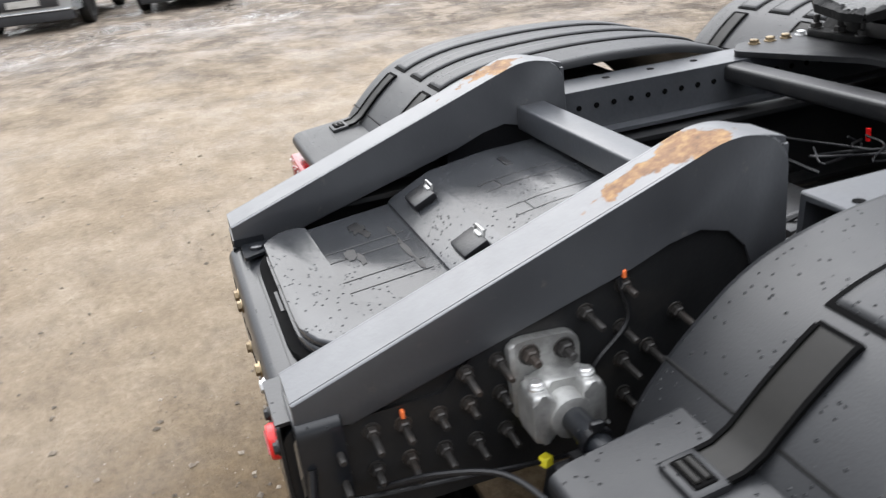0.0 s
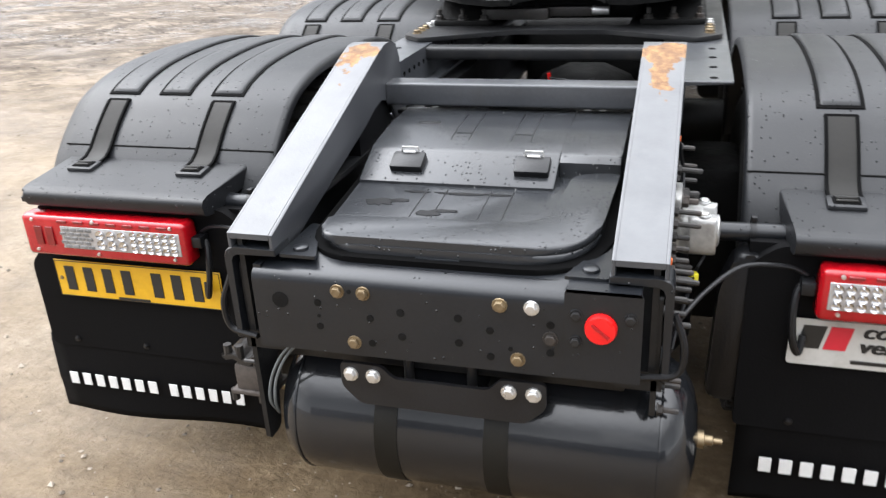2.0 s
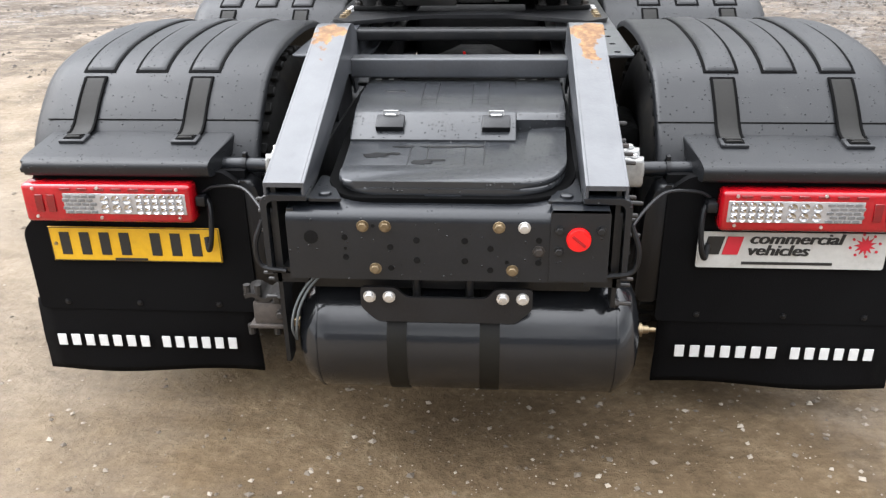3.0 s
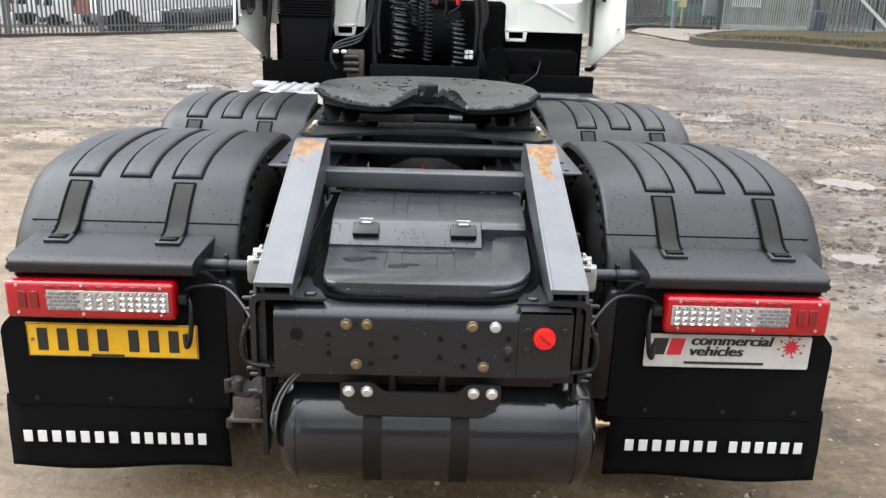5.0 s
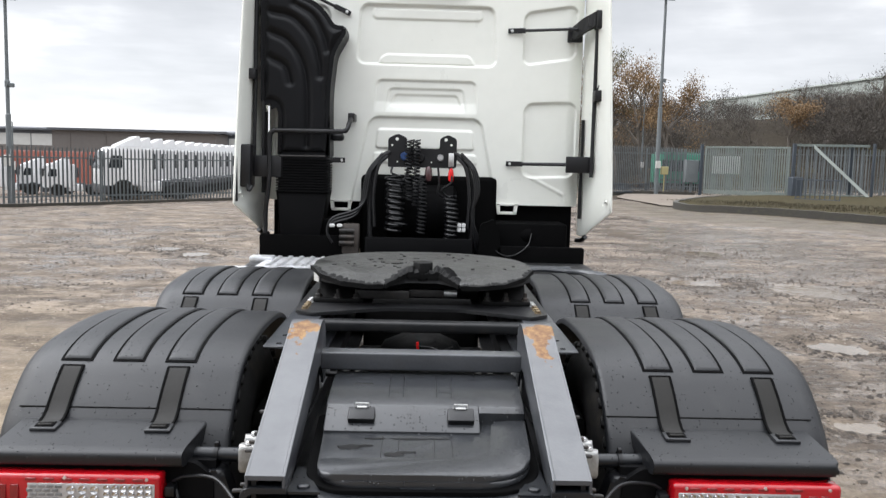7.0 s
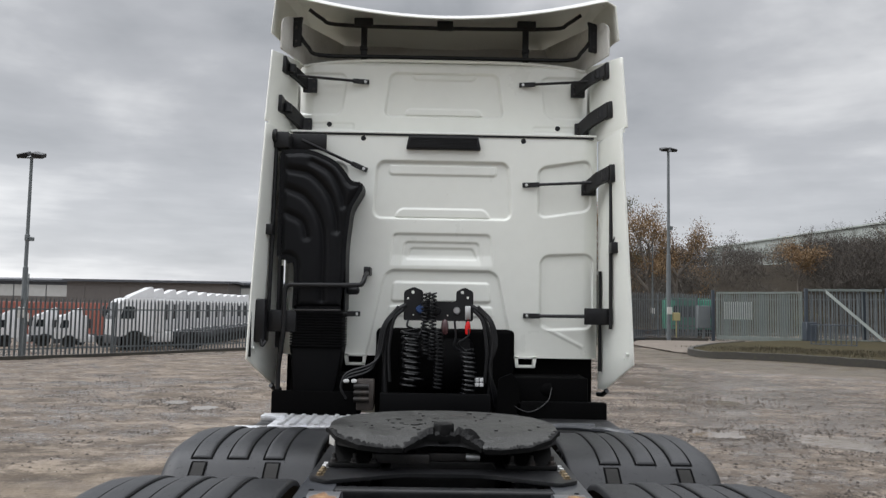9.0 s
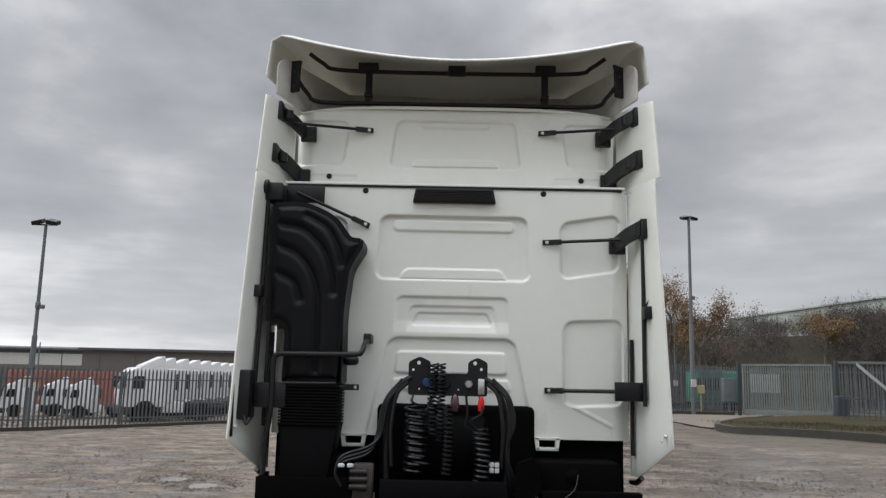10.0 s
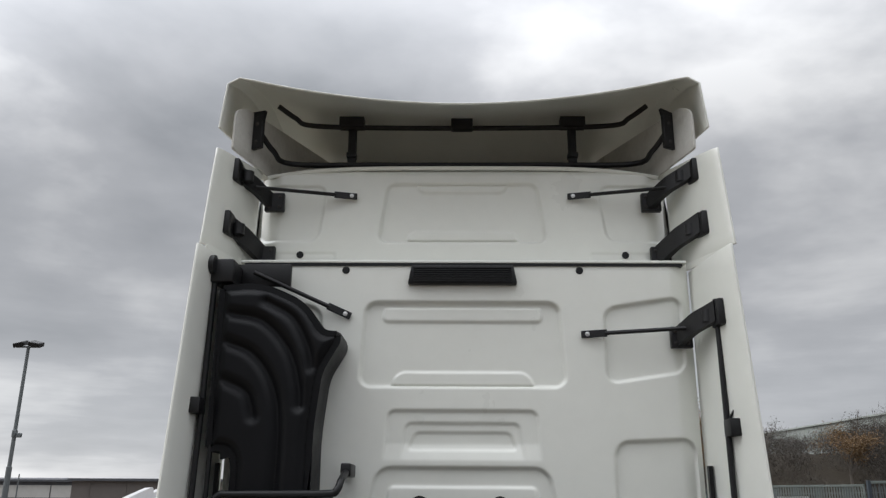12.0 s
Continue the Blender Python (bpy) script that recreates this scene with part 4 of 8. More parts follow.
both(ramp)
bm = bmesh.new()
prism(bm, rounded([(0.735, 0.995), (0.735, 1.055), (0.81, 1.055), (0.81, 0.995)], 0.007, 3), "x", -0.337, 0.337)
part("ramp_crossbar", bm, M_FRAME, truck, "grey square steel bar between the ramps")
bm = bmesh.new()
box(bm, (-0.33, 0.33), (0.79, 0.82), (0.955, 0.968), 0.004)
for x in (-0.26, -0.22, 0.2, 0.24):
    lathe(bm, [(0.968, 0.012), (0.976, 0.01)], "z", (x, 0.80, 0), 10)
part("hinge_rail", bm, M_STEEL_BLACK, truck)


# --- storage box with two-piece lid between the ramps
def lid_slope(bm, k=0.085, rise=0.006):
    for v in bm.verts:
        v.co.z += k * (v.co.y - 0.07) + rise


def storage_box():
    bm = bmesh.new()
    out = rounded([(-0.285, 0.045), (0.315, 0.045), (0.335, 0.84), (-0.335, 0.84)], [0.10, 0.1, 0.02, 0.02], 8)
    prism(bm, out, "z", 0.66, 0.842, 0.006)
    body = part("box_body", bm, M_BLACK, truck, "black plastic storage box sunk between the ramps")
    # lower lid: a gently sloping tray with a shallow sunken field
    bm = bmesh.new()
    out = rounded([(-0.272, 0.07), (0.30, 0.07), (0.318, 0.50), (-0.286, 0.42)], [0.10, 0.15, 0.03, 0.03], 8)
    prism(bm, out, "z", 0.848, 0.868, 0.008, 3)
    lid_slope(bm)
    low = part("lower_lid", bm, M_LID, body, "wet dark grey moulded plastic lid")
    bm = bmesh.new()
    lip = rounded([(-0.268, 0.074), (0.30, 0.074), (0.318, 0.46), (0.215, 0.43), (0.19, 0.185), (-0.272, 0.17)], [0.10, 0.147, 0.02, 0.03, 0.045, 0.02], 8)
    prism(bm, lip, "z", 0.8655, 0.884, 0.007, 3)
    lid_slope(bm)
    part("lid_lip", bm, M_LID, low)
    for x in (-0.109, -0.061, 0.041, 0.092):
        bm = bmesh.new()
        box(bm, (x - 0.0011, x + 0.0011), (0.185, 0.355), (0.868, 0.8690))
        lid_slope(bm)
        part("lid_groove", bm, M_BLACK, low)
    rng = random.Random(17)
    for px, py, rx, ry in ((-0.20, 0.275, 0.034, 0.016), (-0.155, 0.285, 0.02, 0.009), (-0.13, 0.335, 0.03, 0.005), (-0.02, 0.335, 0.06, 0.006), (0.06, 0.338, 0.035, 0.005), (-0.075, 0.23, 0.03, 0.012), (-0.04, 0.245, 0.028, 0.007)):
        bm = bmesh.new()
        ring = []
        for k in range(22):
            a = 2 * math.pi * k / 22
            q = rng.uniform(0.7, 1.25)
            ring.append((px + rx * q * math.cos(a), py + ry * q * math.sin(a)))
        prism(bm, ring, "z", 0.8678, 0.8692)
        lid_slope(bm)
        part("rain_film", bm, M_RAIN, low, "dark patch of rainwater on the lid")
    bm = bmesh.new()
    box(bm, (-0.05, 0.04), (0.062, 0.0685), (0.856, 0.8585))
    part("pull_slot", bm, M_CHASSIS, low)
    # rubber seal whose near-black also paints the shade below the lip
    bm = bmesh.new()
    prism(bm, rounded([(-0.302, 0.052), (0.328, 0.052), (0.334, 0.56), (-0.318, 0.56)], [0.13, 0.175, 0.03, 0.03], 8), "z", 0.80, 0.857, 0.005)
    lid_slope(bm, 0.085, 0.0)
    part("lid_seal_shade", bm, M_BLACK_SHADE, body, "black rubber seal round the lid, also drawing the shade under its lip")
    # upper lid: rises from a thin front step, cut back on one side
    bm = bmesh.new()
    prof = [(0.373, 0.88), (0.373, 0.906), (0.383, 0.912), (0.468, 0.954), (0.48, 0.957), (0.60, 0.975), (0.65, 0.979), (0.76, 0.984), (0.76, 0.88)]
    prism(bm, prof, "x", -0.287, 0.178, 0.004)
    prof = [(0.45, 0.88), (0.45, 0.9425), (0.468, 0.9535), (0.48, 0.9565), (0.60, 0.9745), (0.65, 0.9785), (0.76, 0.9835), (0.76, 0.88)]
    prism(bm, prof, "x", 0.1785, 0.318, 0.004)
    up = part("upper_lid", bm, M_LID, body, "wet dark grey plastic lid with two latches")
    for x in (-0.10, -0.055, 0.05, 0.098):
        bm = bmesh.new()
        prism(bm, [(0.53, 0.9652), (0.60, 0.9757), (0.65, 0.9795), (0.72, 0.9825), (0.72, 0.98), (0.65, 0.976), (0.60, 0.972), (0.53, 0.961)], "x", x - 0.0011, x + 0.0011)
        part("lid_groove", bm, M_BLACK, up)
    for x in (-0.0775, 0.074):
        bm = bmesh.new()
        box(bm, (x - 0.022, x + 0.022), (0.5685, 0.5705), (0.968, 0.9712))
        part("lid_groove", bm, M_BLACK, up)
    bm = bmesh.new()
    box(bm, (-0.215, -0.155), (0.622, 0.64), (0.973, 0.9795), 0.002, 1)
    part("drain_cap", bm, M_BLACK, up)
    for x in (-0.177, 0.122):
        bm = bmesh.new()
        m = pose(x, 0.428, 0.9335, 25, 0, 0)
        box(bm, (-0.04, 0.04), (-0.03, 0.025), (-0.006, 0.017), 0.005, 2, m)
        latch = part("latch", bm, M_BLACK, up, "black latch block with a bright steel wire catch")
        bm = bmesh.new()
        pts = [m @ Vector(q) for q in ((-0.022, 0.018, 0.008), (-0.02, 0.03, 0.024), (0.02, 0.03, 0.024), (0.022, 0.018, 0.008))]
        tube(bm, pts, 0.003, 6)
        box(bm, (-0.016, 0.016), (0.016, 0.026), (0.002, 0.021), 0.004, 2, m)
        part("wire_catch", bm, M_ALU, latch)


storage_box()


# --- air tank across the frame end
def air_tank():
    bm = bmesh.new()
    r = 0.174
    prof = [(-0.415, 0.02), (-0.412, 0.066), (-0.40, 0.116), (-0.38, 0.152), (-0.345, r)] + [(x, r) for x in (-0.3, 0, 0.3, 0.445)] + [(0.483, 0.152), (0.504, 0.116), (0.517, 0.066), (0.521, 0.02)]
    lathe(bm, prof, "x", (0, 0.185, 0.422), 56)
    tank = part("air_tank", bm, M_TANK, truck, "glossy dark grey cylindrical air tank under the frame end")
    for x in (-0.128, 0.115):
        bm = bmesh.new()
        lathe(bm, [(x - 0.026, r + 0.0005), (x - 0.026, r + 0.0022), (x + 0.026, r + 0.0022), (x + 0.026, r + 0.0005)], "x", (0, 0.185, 0.422), 56, closed=True)
        part("tank_strap", bm, M_STRAP, tank, "black rubber lined tank strap")
    for x in (-0.343, 0.444):
        bm = bmesh.new()
        lathe(bm, [(x - 0.002, r + 0.0003), (x - 0.002, r + 0.0015), (x + 0.002, r + 0.0015), (x + 0.002, r + 0.0003)], "x", (0, 0.185, 0.422), 56, closed=True)
        part("weld_seam", bm, M_TANK, tank)
    for x, s in ((-0.415, -1), (0.521, 1)):
        bm = bmesh.new()
        lathe(bm, [(x, 0.02), (x + s * 0.012, 0.02), (x + s * 0.014, 0.012), (x + s * 0.03, 0.012), (x + s * 0.032, 0.007), (x + s * 0.05, 0.007)], "x", (0, 0.185, 0.422), 12)
        part("fitting", bm, M_BRONZE, tank)


air_tank()


# --- wings over the two rear axles
PROFILE = [(-0.655, 0.70), (-0.642, 0.78), (-0.61, 0.855), (-0.56, 0.918), (-0.50, 0.975), (-0.435, 1.022), (-0.35, 1.055), (-0.22, 1.078), (0, 1.088), (0.22, 1.078), (0.35, 1.055), (0.435, 1.022), (0.56, 0.918), (0.63, 0.80), (0.66, 0.66)]


def wing_line(y0, lo=-0.71, hi=0.71, lift=0.0, n=60):
    """Points on the wing's outer skin between two places along it."""
    pts = smooth_path([(0, a, b) for a, b in PROFILE], 12)
    out = []
    for i, p in enumerate(pts):
        if lo <= p.y <= hi:
            t = (pts[min(i + 1, len(pts) - 1)] - pts[max(i - 1, 0)]).normalized()
            nr = Vector((0, -t.z, t.y))
            q = p + nr * lift
            out.append((0, q.y + y0, q.z))
    return out


def rear_wing(s, y0, tail):
    """One plastic wing: a rolled-edge arch, three raised bands, two straps; the hindmost one carries a tail shelf."""
    xi, xo = s * 0.585, s * 1.306
    line = wing_line(y0)
    rows = []
    for _, y, z in line:
        c = Vector((0, y0, 0.5))
        d = (Vector((0, y, z)) - c).normalized()
        skin = []
        for x, drop in ((xi, 0.026), (xi, 0.01), (xi + s * 0.006, 0.003), (xi + s * 0.018, 0.0), (xo - s * 0.08, 0.0), (xo - s * 0.04, 0.007), (xo - s * 0.012, 0.026), (xo, 0.06), (xo, 0.12)):
            skin.append((x, y - d.y * drop, z - d.z * drop))
        for x, drop in ((xo - s * 0.012, 0.12), (xo - s * 0.014, 0.07), (xo - s * 0.08, 0.014), (xi + s * 0.02, 0.014), (xi + s * 0.009, 0.026), (xi, 0.026)):
            skin.append((x, y - d.y * drop, z - d.z * drop))
        rows.append(skin)
    me = grid_mesh("rear_wing", np.array(rows), M_PLASTIC, 50)
    wing = new("rear_wing", me)
    wing.parent = truck
    tagged(wing, "wet black moulded plastic wheel arch with raised bands")
    for x0, x1 in ((0.746, 0.829), (0.915, 0.998), (1.083, 1.166)):
        bm = bmesh.new()
        band = [Vector(p) for p in wing_line(y0, -0.424, 0.5, 0.0)]
        xm = s * (x0 + x1) / 2
        rowsb = []
        n = len(band)
        for i, p in enumerate(band):
            t = (band[min(i + 1, n - 1)] - band[max(i - 1, 0)]).normalized()
            nr = Vector((0, -t.z, t.y))
            k = min(1.0, min(i, n - 1 - i) / 0.9)
            w = (x1 - x0) / 2
            rowsb.append([bm.verts.new(Vector((xm + a, 0, 0)) + Vector((0, p.y, p.z)) + nr * (h * k - 0.001)) for a, h in ((-w - 0.003, 0), (-w, 0.006), (-w + 0.004, 0.0082), (-w + 0.02, 0.0085), (w - 0.02, 0.0085), (w - 0.004, 0.0082), (w, 0.006), (w + 0.003, 0))])
        for a, b in zip(rowsb, rowsb[1:]):
            for j in range(7):
                bm.faces.new((a[j], a[j + 1], b[j + 1], b[j]))
        rb = part("raised_band", bm, M_PLASTIC, wing, angle=60)
        # raised dark strip that draws the shaded groove round the band
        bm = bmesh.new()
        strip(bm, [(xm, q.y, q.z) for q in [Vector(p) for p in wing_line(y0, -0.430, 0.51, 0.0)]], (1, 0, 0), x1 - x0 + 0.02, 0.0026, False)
        part("band_groove_shade", bm, M_BLACK_SHADE, rb, angle=60)
    # joint between the top and the tail piece
    p = Vector(wing_line(y0, -0.565, -0.5, 0.0)[0])
    bm = bmesh.new()
    box(bm, sorted((xi + s * 0.006, xo - s * 0.06)), (p.y - 0.003, p.y + 0.0015), (p.z - 0.0015, p.z + 0.002))
    part("joint", bm, M_GREASE_DARK, wing)
    for x in (0.787, 1.126):
        up = wing_line(y0, -0.59, -0.45, 0.001)
        if tail:
            up = [(0, 0.43, 0.876), (0, 0.465, 0.8805), (0, 0.495, 0.886), (0, 0.522, 0.902)] + [q for q in up if q[1] > 0.545]
        bm = bmesh.new()
        strip(bm, [(s * x, q[1], q[2]) for q in up], (1, 0, 0), 0.058, 0.0035, False)
        st = part("fixing_strap", bm, M_STRAP, wing, "smooth dark rubber fixing strap", 60)
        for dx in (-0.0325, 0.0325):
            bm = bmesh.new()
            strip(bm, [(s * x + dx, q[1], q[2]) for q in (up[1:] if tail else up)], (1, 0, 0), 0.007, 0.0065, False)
            part("strap_rim", bm, M_BLACK_SHADE, st, angle=60)
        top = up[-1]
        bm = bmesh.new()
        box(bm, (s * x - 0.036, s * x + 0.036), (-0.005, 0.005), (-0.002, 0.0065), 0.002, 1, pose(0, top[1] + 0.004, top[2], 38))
        part("strap_rim", bm, M_BLACK_SHADE, st)
        if tail:
            m = pose(0, 0.446, 0.8785, 7)
            bm = bmesh.new()
            box(bm, (s * x - 0.039, s * x + 0.039), (-0.027, 0.027), (-0.008, 0.007), 0.005, 2, m)
            foot = part("strap_buckle", bm, M_PLASTIC, wing)
            bm = bmesh.new()
            box(bm, (s * x - 0.028, s * x + 0.028), (-0.017, 0.017), (0.006, 0.0095), 0.002, 1, m)
            part("buckle_slot", bm, M_BLACK_SHADE, foot)
            for k in range(2):
                bm = bmesh.new()
                box(bm, (s * x - 0.022, s * x + 0.022), (-0.012 + 0.014 * k, -0.003 + 0.014 * k), (0.0085, 0.0135), 0.002, 1, m)
                part("grip_rib", bm, M_STRAP, foot)
    return wing


def wheel(s, y0, x_in=0.60, x_out=1.19, r=0.50, twin=True):
    bm = bmesh.new()
    xs = ((x_in, x_in + 0.27), (x_out - 0.27, x_out)) if twin else ((x_in, x_out),)
    for a, b in xs:
        prof = [(a + 0.02, 0.29), (a, 0.34), (a - 0.0, 0.42), (a + 0.025, r - 0.02), (a + 0.04, r), (b - 0.04, r), (b - 0.025, r - 0.02), (b, 0.42), (b, 0.34), (b - 0.02, 0.29)]
        lathe(bm, [(s * q, rr) for q, rr in prof], "x", (0, y0, r + 0.006), 48, closed=True)
    tyre = part("tyre", bm, M_RUBBER, None, "worn black rubber tyre with mud")
    bm = bmesh.new()
    for a, b in xs:
        prof = [(a + 0.02, 0.292), (a + 0.03, 0.27), (a + 0.12, 0.25), (a + 0.13, 0.10), (b - 0.13, 0.10), (b - 0.12, 0.25), (b - 0.03, 0.27), (b - 0.02, 0.292)]
        lathe(bm, [(s * q, rr) for q, rr in prof], "x", (0, y0, r + 0.006), 32)
    rim = part("rim", bm, M_CHASSIS_DARK, None)
    hub = new("wheel")
    hub.parent = truck
    tyre.parent, rim.parent = hub, hub
    # tread blocks on the shoulder that shows inside the arch
    me = mesh_of("tread_block", box(bmesh.new(), (-0.03, 0.03), (-0.018, 0.018), (-0.01, 0.012), 0.004, 1), M_RUBBER)
    for k in range(44):
        a = 2 * math.pi * k / 44
        c, sn = math.cos(a), math.sin(a)
        ob = new("tread_block", me)
        ob.parent = hub
        ob.matrix_basis = Matrix.Translation((s * (x_in + 0.045), y0 + sn * r, 0.506 + c * r)) @ Matrix.Rotation(-a, 4, "X")
    return hub


def tail_shelf(s):
    """Hood over the lamp, lamp panel carrier and mudflap behind the hindmost wheel."""
    bm = bmesh.new()
    xo, xi = s * 1.227, s * 0.655
    prof = rounded([(0.35, 0.806), (0.308, 0.81), (0.300, 0.848), (0.325, 0.860), (0.555, 0.889), (0.555, 0.84)], [0.004, 0.012, 0.02, 0.03, 0, 0], 5)
    prism(bm, prof, "x", min(xo, xi), max(xo, xi), 0.014, 4)
    for v in bm.verts:
        lim = (0.555 - v.co.y) * 0.10
        v.co.x = max(v.co.x, xi + lim) if s > 0 else min(v.co.x, xi - lim)
    shelf = part("tail_shelf", bm, M_PLASTIC, truck, "black plastic hood above the tail lamp")
    bm = bmesh.new()
    prism(bm, rounded([(s * 0.60, 0.36), (s * 1.29, 0.36), (s * 1.29, 0.62), (s * 1.228, 0.69), (s * 1.225, 0.80), (s * 0.66, 0.815), (s * 0.60, 0.77)], 0.02, 4), "y", 0.345, 0.372)
    prism(bm, [(0.372, 0.81), (0.372, 0.40), (0.42, 0.40), (0.45, 0.81)], "x", s * 0.60, s * 1.235)
    carrier = part("lamp_carrier", bm, M_FLAP, truck, "black plastic lamp and plate carrier")
    for x in (0.72, 0.97, 1.20):
        bm = bmesh.new()
        hexbolt(bm, (s * x, 0.345, 0.385), (0, -1, 0), 0.007, 0.006)
        part("bolt", bm, M_BLACK, carrier)
    # a stepped moulding at the inner edge
    bm = bmesh.new()
    prism(bm, rounded([(s * 0.535, 0.42), (s * 0.61, 0.42), (s * 0.655, 0.75), (s * 0.63, 0.785), (s * 0.575, 0.785), (s * 0.545, 0.7)], 0.02, 4), "y", 0.352, 0.42, 0.01)
    part("inner_moulding", bm, M_BLACK, carrier)
    # mudflap, slightly bowed
    rows = []
    for i in range(13):
        v = i / 12
        row = []
        for j in range(17):
            u = j / 16
            x = s * (0.612 + 0.69 * u + (0.012 * (1 - v) if u == 1 else 0))
            row.append((x, 0.357 + 0.012 * math.sin(u * 5 + 1) * (1 - v) + 0.01 * (1 - v) ** 2 - (0.003 if 0.35 < v < 0.98 else 0), 0.13 + 0.26 * v + 0.004 * math.sin(u * 7) * (1 - v)))
        rows.append(row)
    me = grid_mesh("mudflap", np.array(rows), M_FLAP, 60)
    flap = new("mudflap", me)
    flap.parent = truck
    sol = flap.modifiers.new("thickness", "SOLIDIFY")
    sol.thickness, sol.offset = 0.008, 0
    tagged(flap, "black rubber mudflap with white print bars")
    x = 1.258
    for word in (0.37, 0.28):
        n = 7 if word > 0.3 else 6
        w = 0.315 / 7 if n == 7 else 0.255 / 6
        for k in range(n):
            bm = bmesh.new()
            xa = (-x if s < 0 else 0.668) + (0 if n == 7 else 0.34) + k * w
            box(bm, (xa, xa + w * 0.62), (0.3375, 0.3405), (0.230 + (0.012 if s > 0 else 0), 0.270 + (0.012 if s > 0 else 0)), 0.001, 1)
            part("print_bar", bm, M_PRINT_WHITE, flap)
    return shelf


def tail_lamp(s):
    xo, xi = s * 1.232, s * 0.733
    lo, hi = min(xo, xi), max(xo, xi)
    bm = bmesh.new()
    box(bm, (lo, hi), (0.285, 0.345), (0.677, 0.794), 0.014, 4)
    lamp = part("tail_lamp", bm, M_LENS_RED, truck, "long red tail lamp with clear led panels")
    bm = bmesh.new()
    box(bm, (lo + 0.006, hi - 0.006), (0.344, 0.352), (0.69, 0.786), 0.003)
    part("lamp_back", bm, M_BLACK, lamp)
    fy = 0.2845
    def seg(name, a, b, z0, z1, mat, proud=0.0015, lab=""):
        bm = bmesh.new()
        xa, xb = s * (0.733 + a), s * (0.733 + b)
        box(bm, sorted((xa, xb)), (fy - proud, fy + 0.003), (z0, z1), 0.001, 1)
        return part(name, bm, mat, lamp, lab)
    def dish(a, z, r):
        bm = bmesh.new()
        lathe(bm, [(fy - 0.0015, r * 1.04), (fy - 0.006, r), (fy - 0.0045, r * 0.8), (fy - 0.0025, r * 0.45), (fy - 0.0024, r * 0.24), (fy - 0.0055, r * 0.18), (fy - 0.006, 0.0)], "y", (s * (0.733 + a), 0, z), 12)
        part("led_reflector", bm, M_CHROME, lamp)
    seg("clear_panel", 0.018, 0.375, 0.706, 0.768, M_LENS_CLEAR, 0.0012, "clear ribbed lens")
    for r in range(3):
        for k in range(6):
            dish(0.034 + 0.0235 * k, 0.7185 + 0.019 * r, 0.0098)
    for r in range(2):
        for k in range(3):
            dish(0.186 + 0.033 * k, 0.7245 + 0.027 * r, 0.0125)
    for r in range(5):
        for k in range(4):
            a = 0.278 + 0.0235 * k + (0.010 if r % 2 else 0)
            seg("grille_cell", a, a + 0.019, 0.708 + 0.0118 * r, 0.7165 + 0.0118 * r, M_LENS_DARK, 0.0035)
    for k in range(2):
        seg("reflex_panel", 0.40 + 0.035 * k, 0.423 + 0.035 * k, 0.712, 0.764, M_LENS_DEEP, 0.0035)
    for k in range(7):
        seg("marker_led", 0.05 + 0.05 * k, 0.08 + 0.05 * k, 0.777, 0.784, M_LENS_DEEP, 0.003)
    for a, z in ((0.04, 0.697), (0.27, 0.695), (0.46, 0.697), (0.04, 0.782), (0.27, 0.785), (0.46, 0.782)):
        bm = bmesh.new()
        lathe(bm, [(fy - 0.004, 0.004), (fy, 0.005)], "y", (s * (0.733 + a), 0, z), 10)
        part("screw", bm, M_ZINC, lamp)
    bm = bmesh.new()
    tube(bm, smooth_path([(xi, 0.32, 0.74), (xi - s * 0.03, 0.325, 0.735), (xi - s * 0.04, 0.31, 0.69), (xi - s * 0.035, 0.30, 0.62), (xi - s * 0.02, 0.31, 0.585), (xi - s * 0.012, 0.325, 0.62)]), 0.008, 8)
    tube(bm, smooth_path([(xi - s * 0.02, 0.33, 0.76), (xi - s * 0.06, 0.32, 0.78), (xi - s * 0.15, 0.28, 0.792), (xi - s * 0.22, 0.2, 0.77), (s * 0.46, 0.12, 0.735)]), 0.005, 8)
    box(bm, sorted((xi - s * 0.004, xi - s * 0.032)), (0.30, 0.34), (0.725, 0.755), 0.004)
    part("lamp_cable", bm, M_BLACK, lamp, "looped black cable and plug")


def number_plate():
    bm = bmesh.new()
    box(bm, (-1.205, -0.685), (0.332, 0.336), (0.533, 0.644), 0.001, 1)
    pl = part("number_plate", bm, M_YELLOW, truck, "yellow rear plate with black bars under the tail lamp")
    x = -1.173
    for k in range(7):
        w = 0.05
        bm = bmesh.new()
        box(bm, (x, x + w * 0.62), (0.3295, 0.3318), (0.554, 0.627), 0.0008, 1)
        part("plate_bar", bm, M_INK, pl)
        x += 0.061 if k != 3 else 0.094
    bm = bmesh.new()
    box(bm, (-1.013, -0.913), (0.3297, 0.3318), (0.5375, 0.5445), 0.0005, 1)
    part("small_print_bar", bm, M_INK, pl)
    bm = bmesh.new()
    for z in (0.5355, 0.6415):
        box(bm, (-1.201, -0.689), (0.3303, 0.3318), (z - 0.0008, z + 0.0008))
    for xx in (-1.2025, -0.6875):
        box(bm, (xx - 0.0008, xx + 0.0008), (0.3303, 0.3318), (0.536, 0.641))
    part("plate_border", bm, M_INK, pl)
    bm = bmesh.new()
    lathe(bm, [(0.3285, 0.005), (0.332, 0.006)], "y", (-1.188, 0, 0.589), 10)
    part("plate_screw", bm, M_BRONZE, pl)


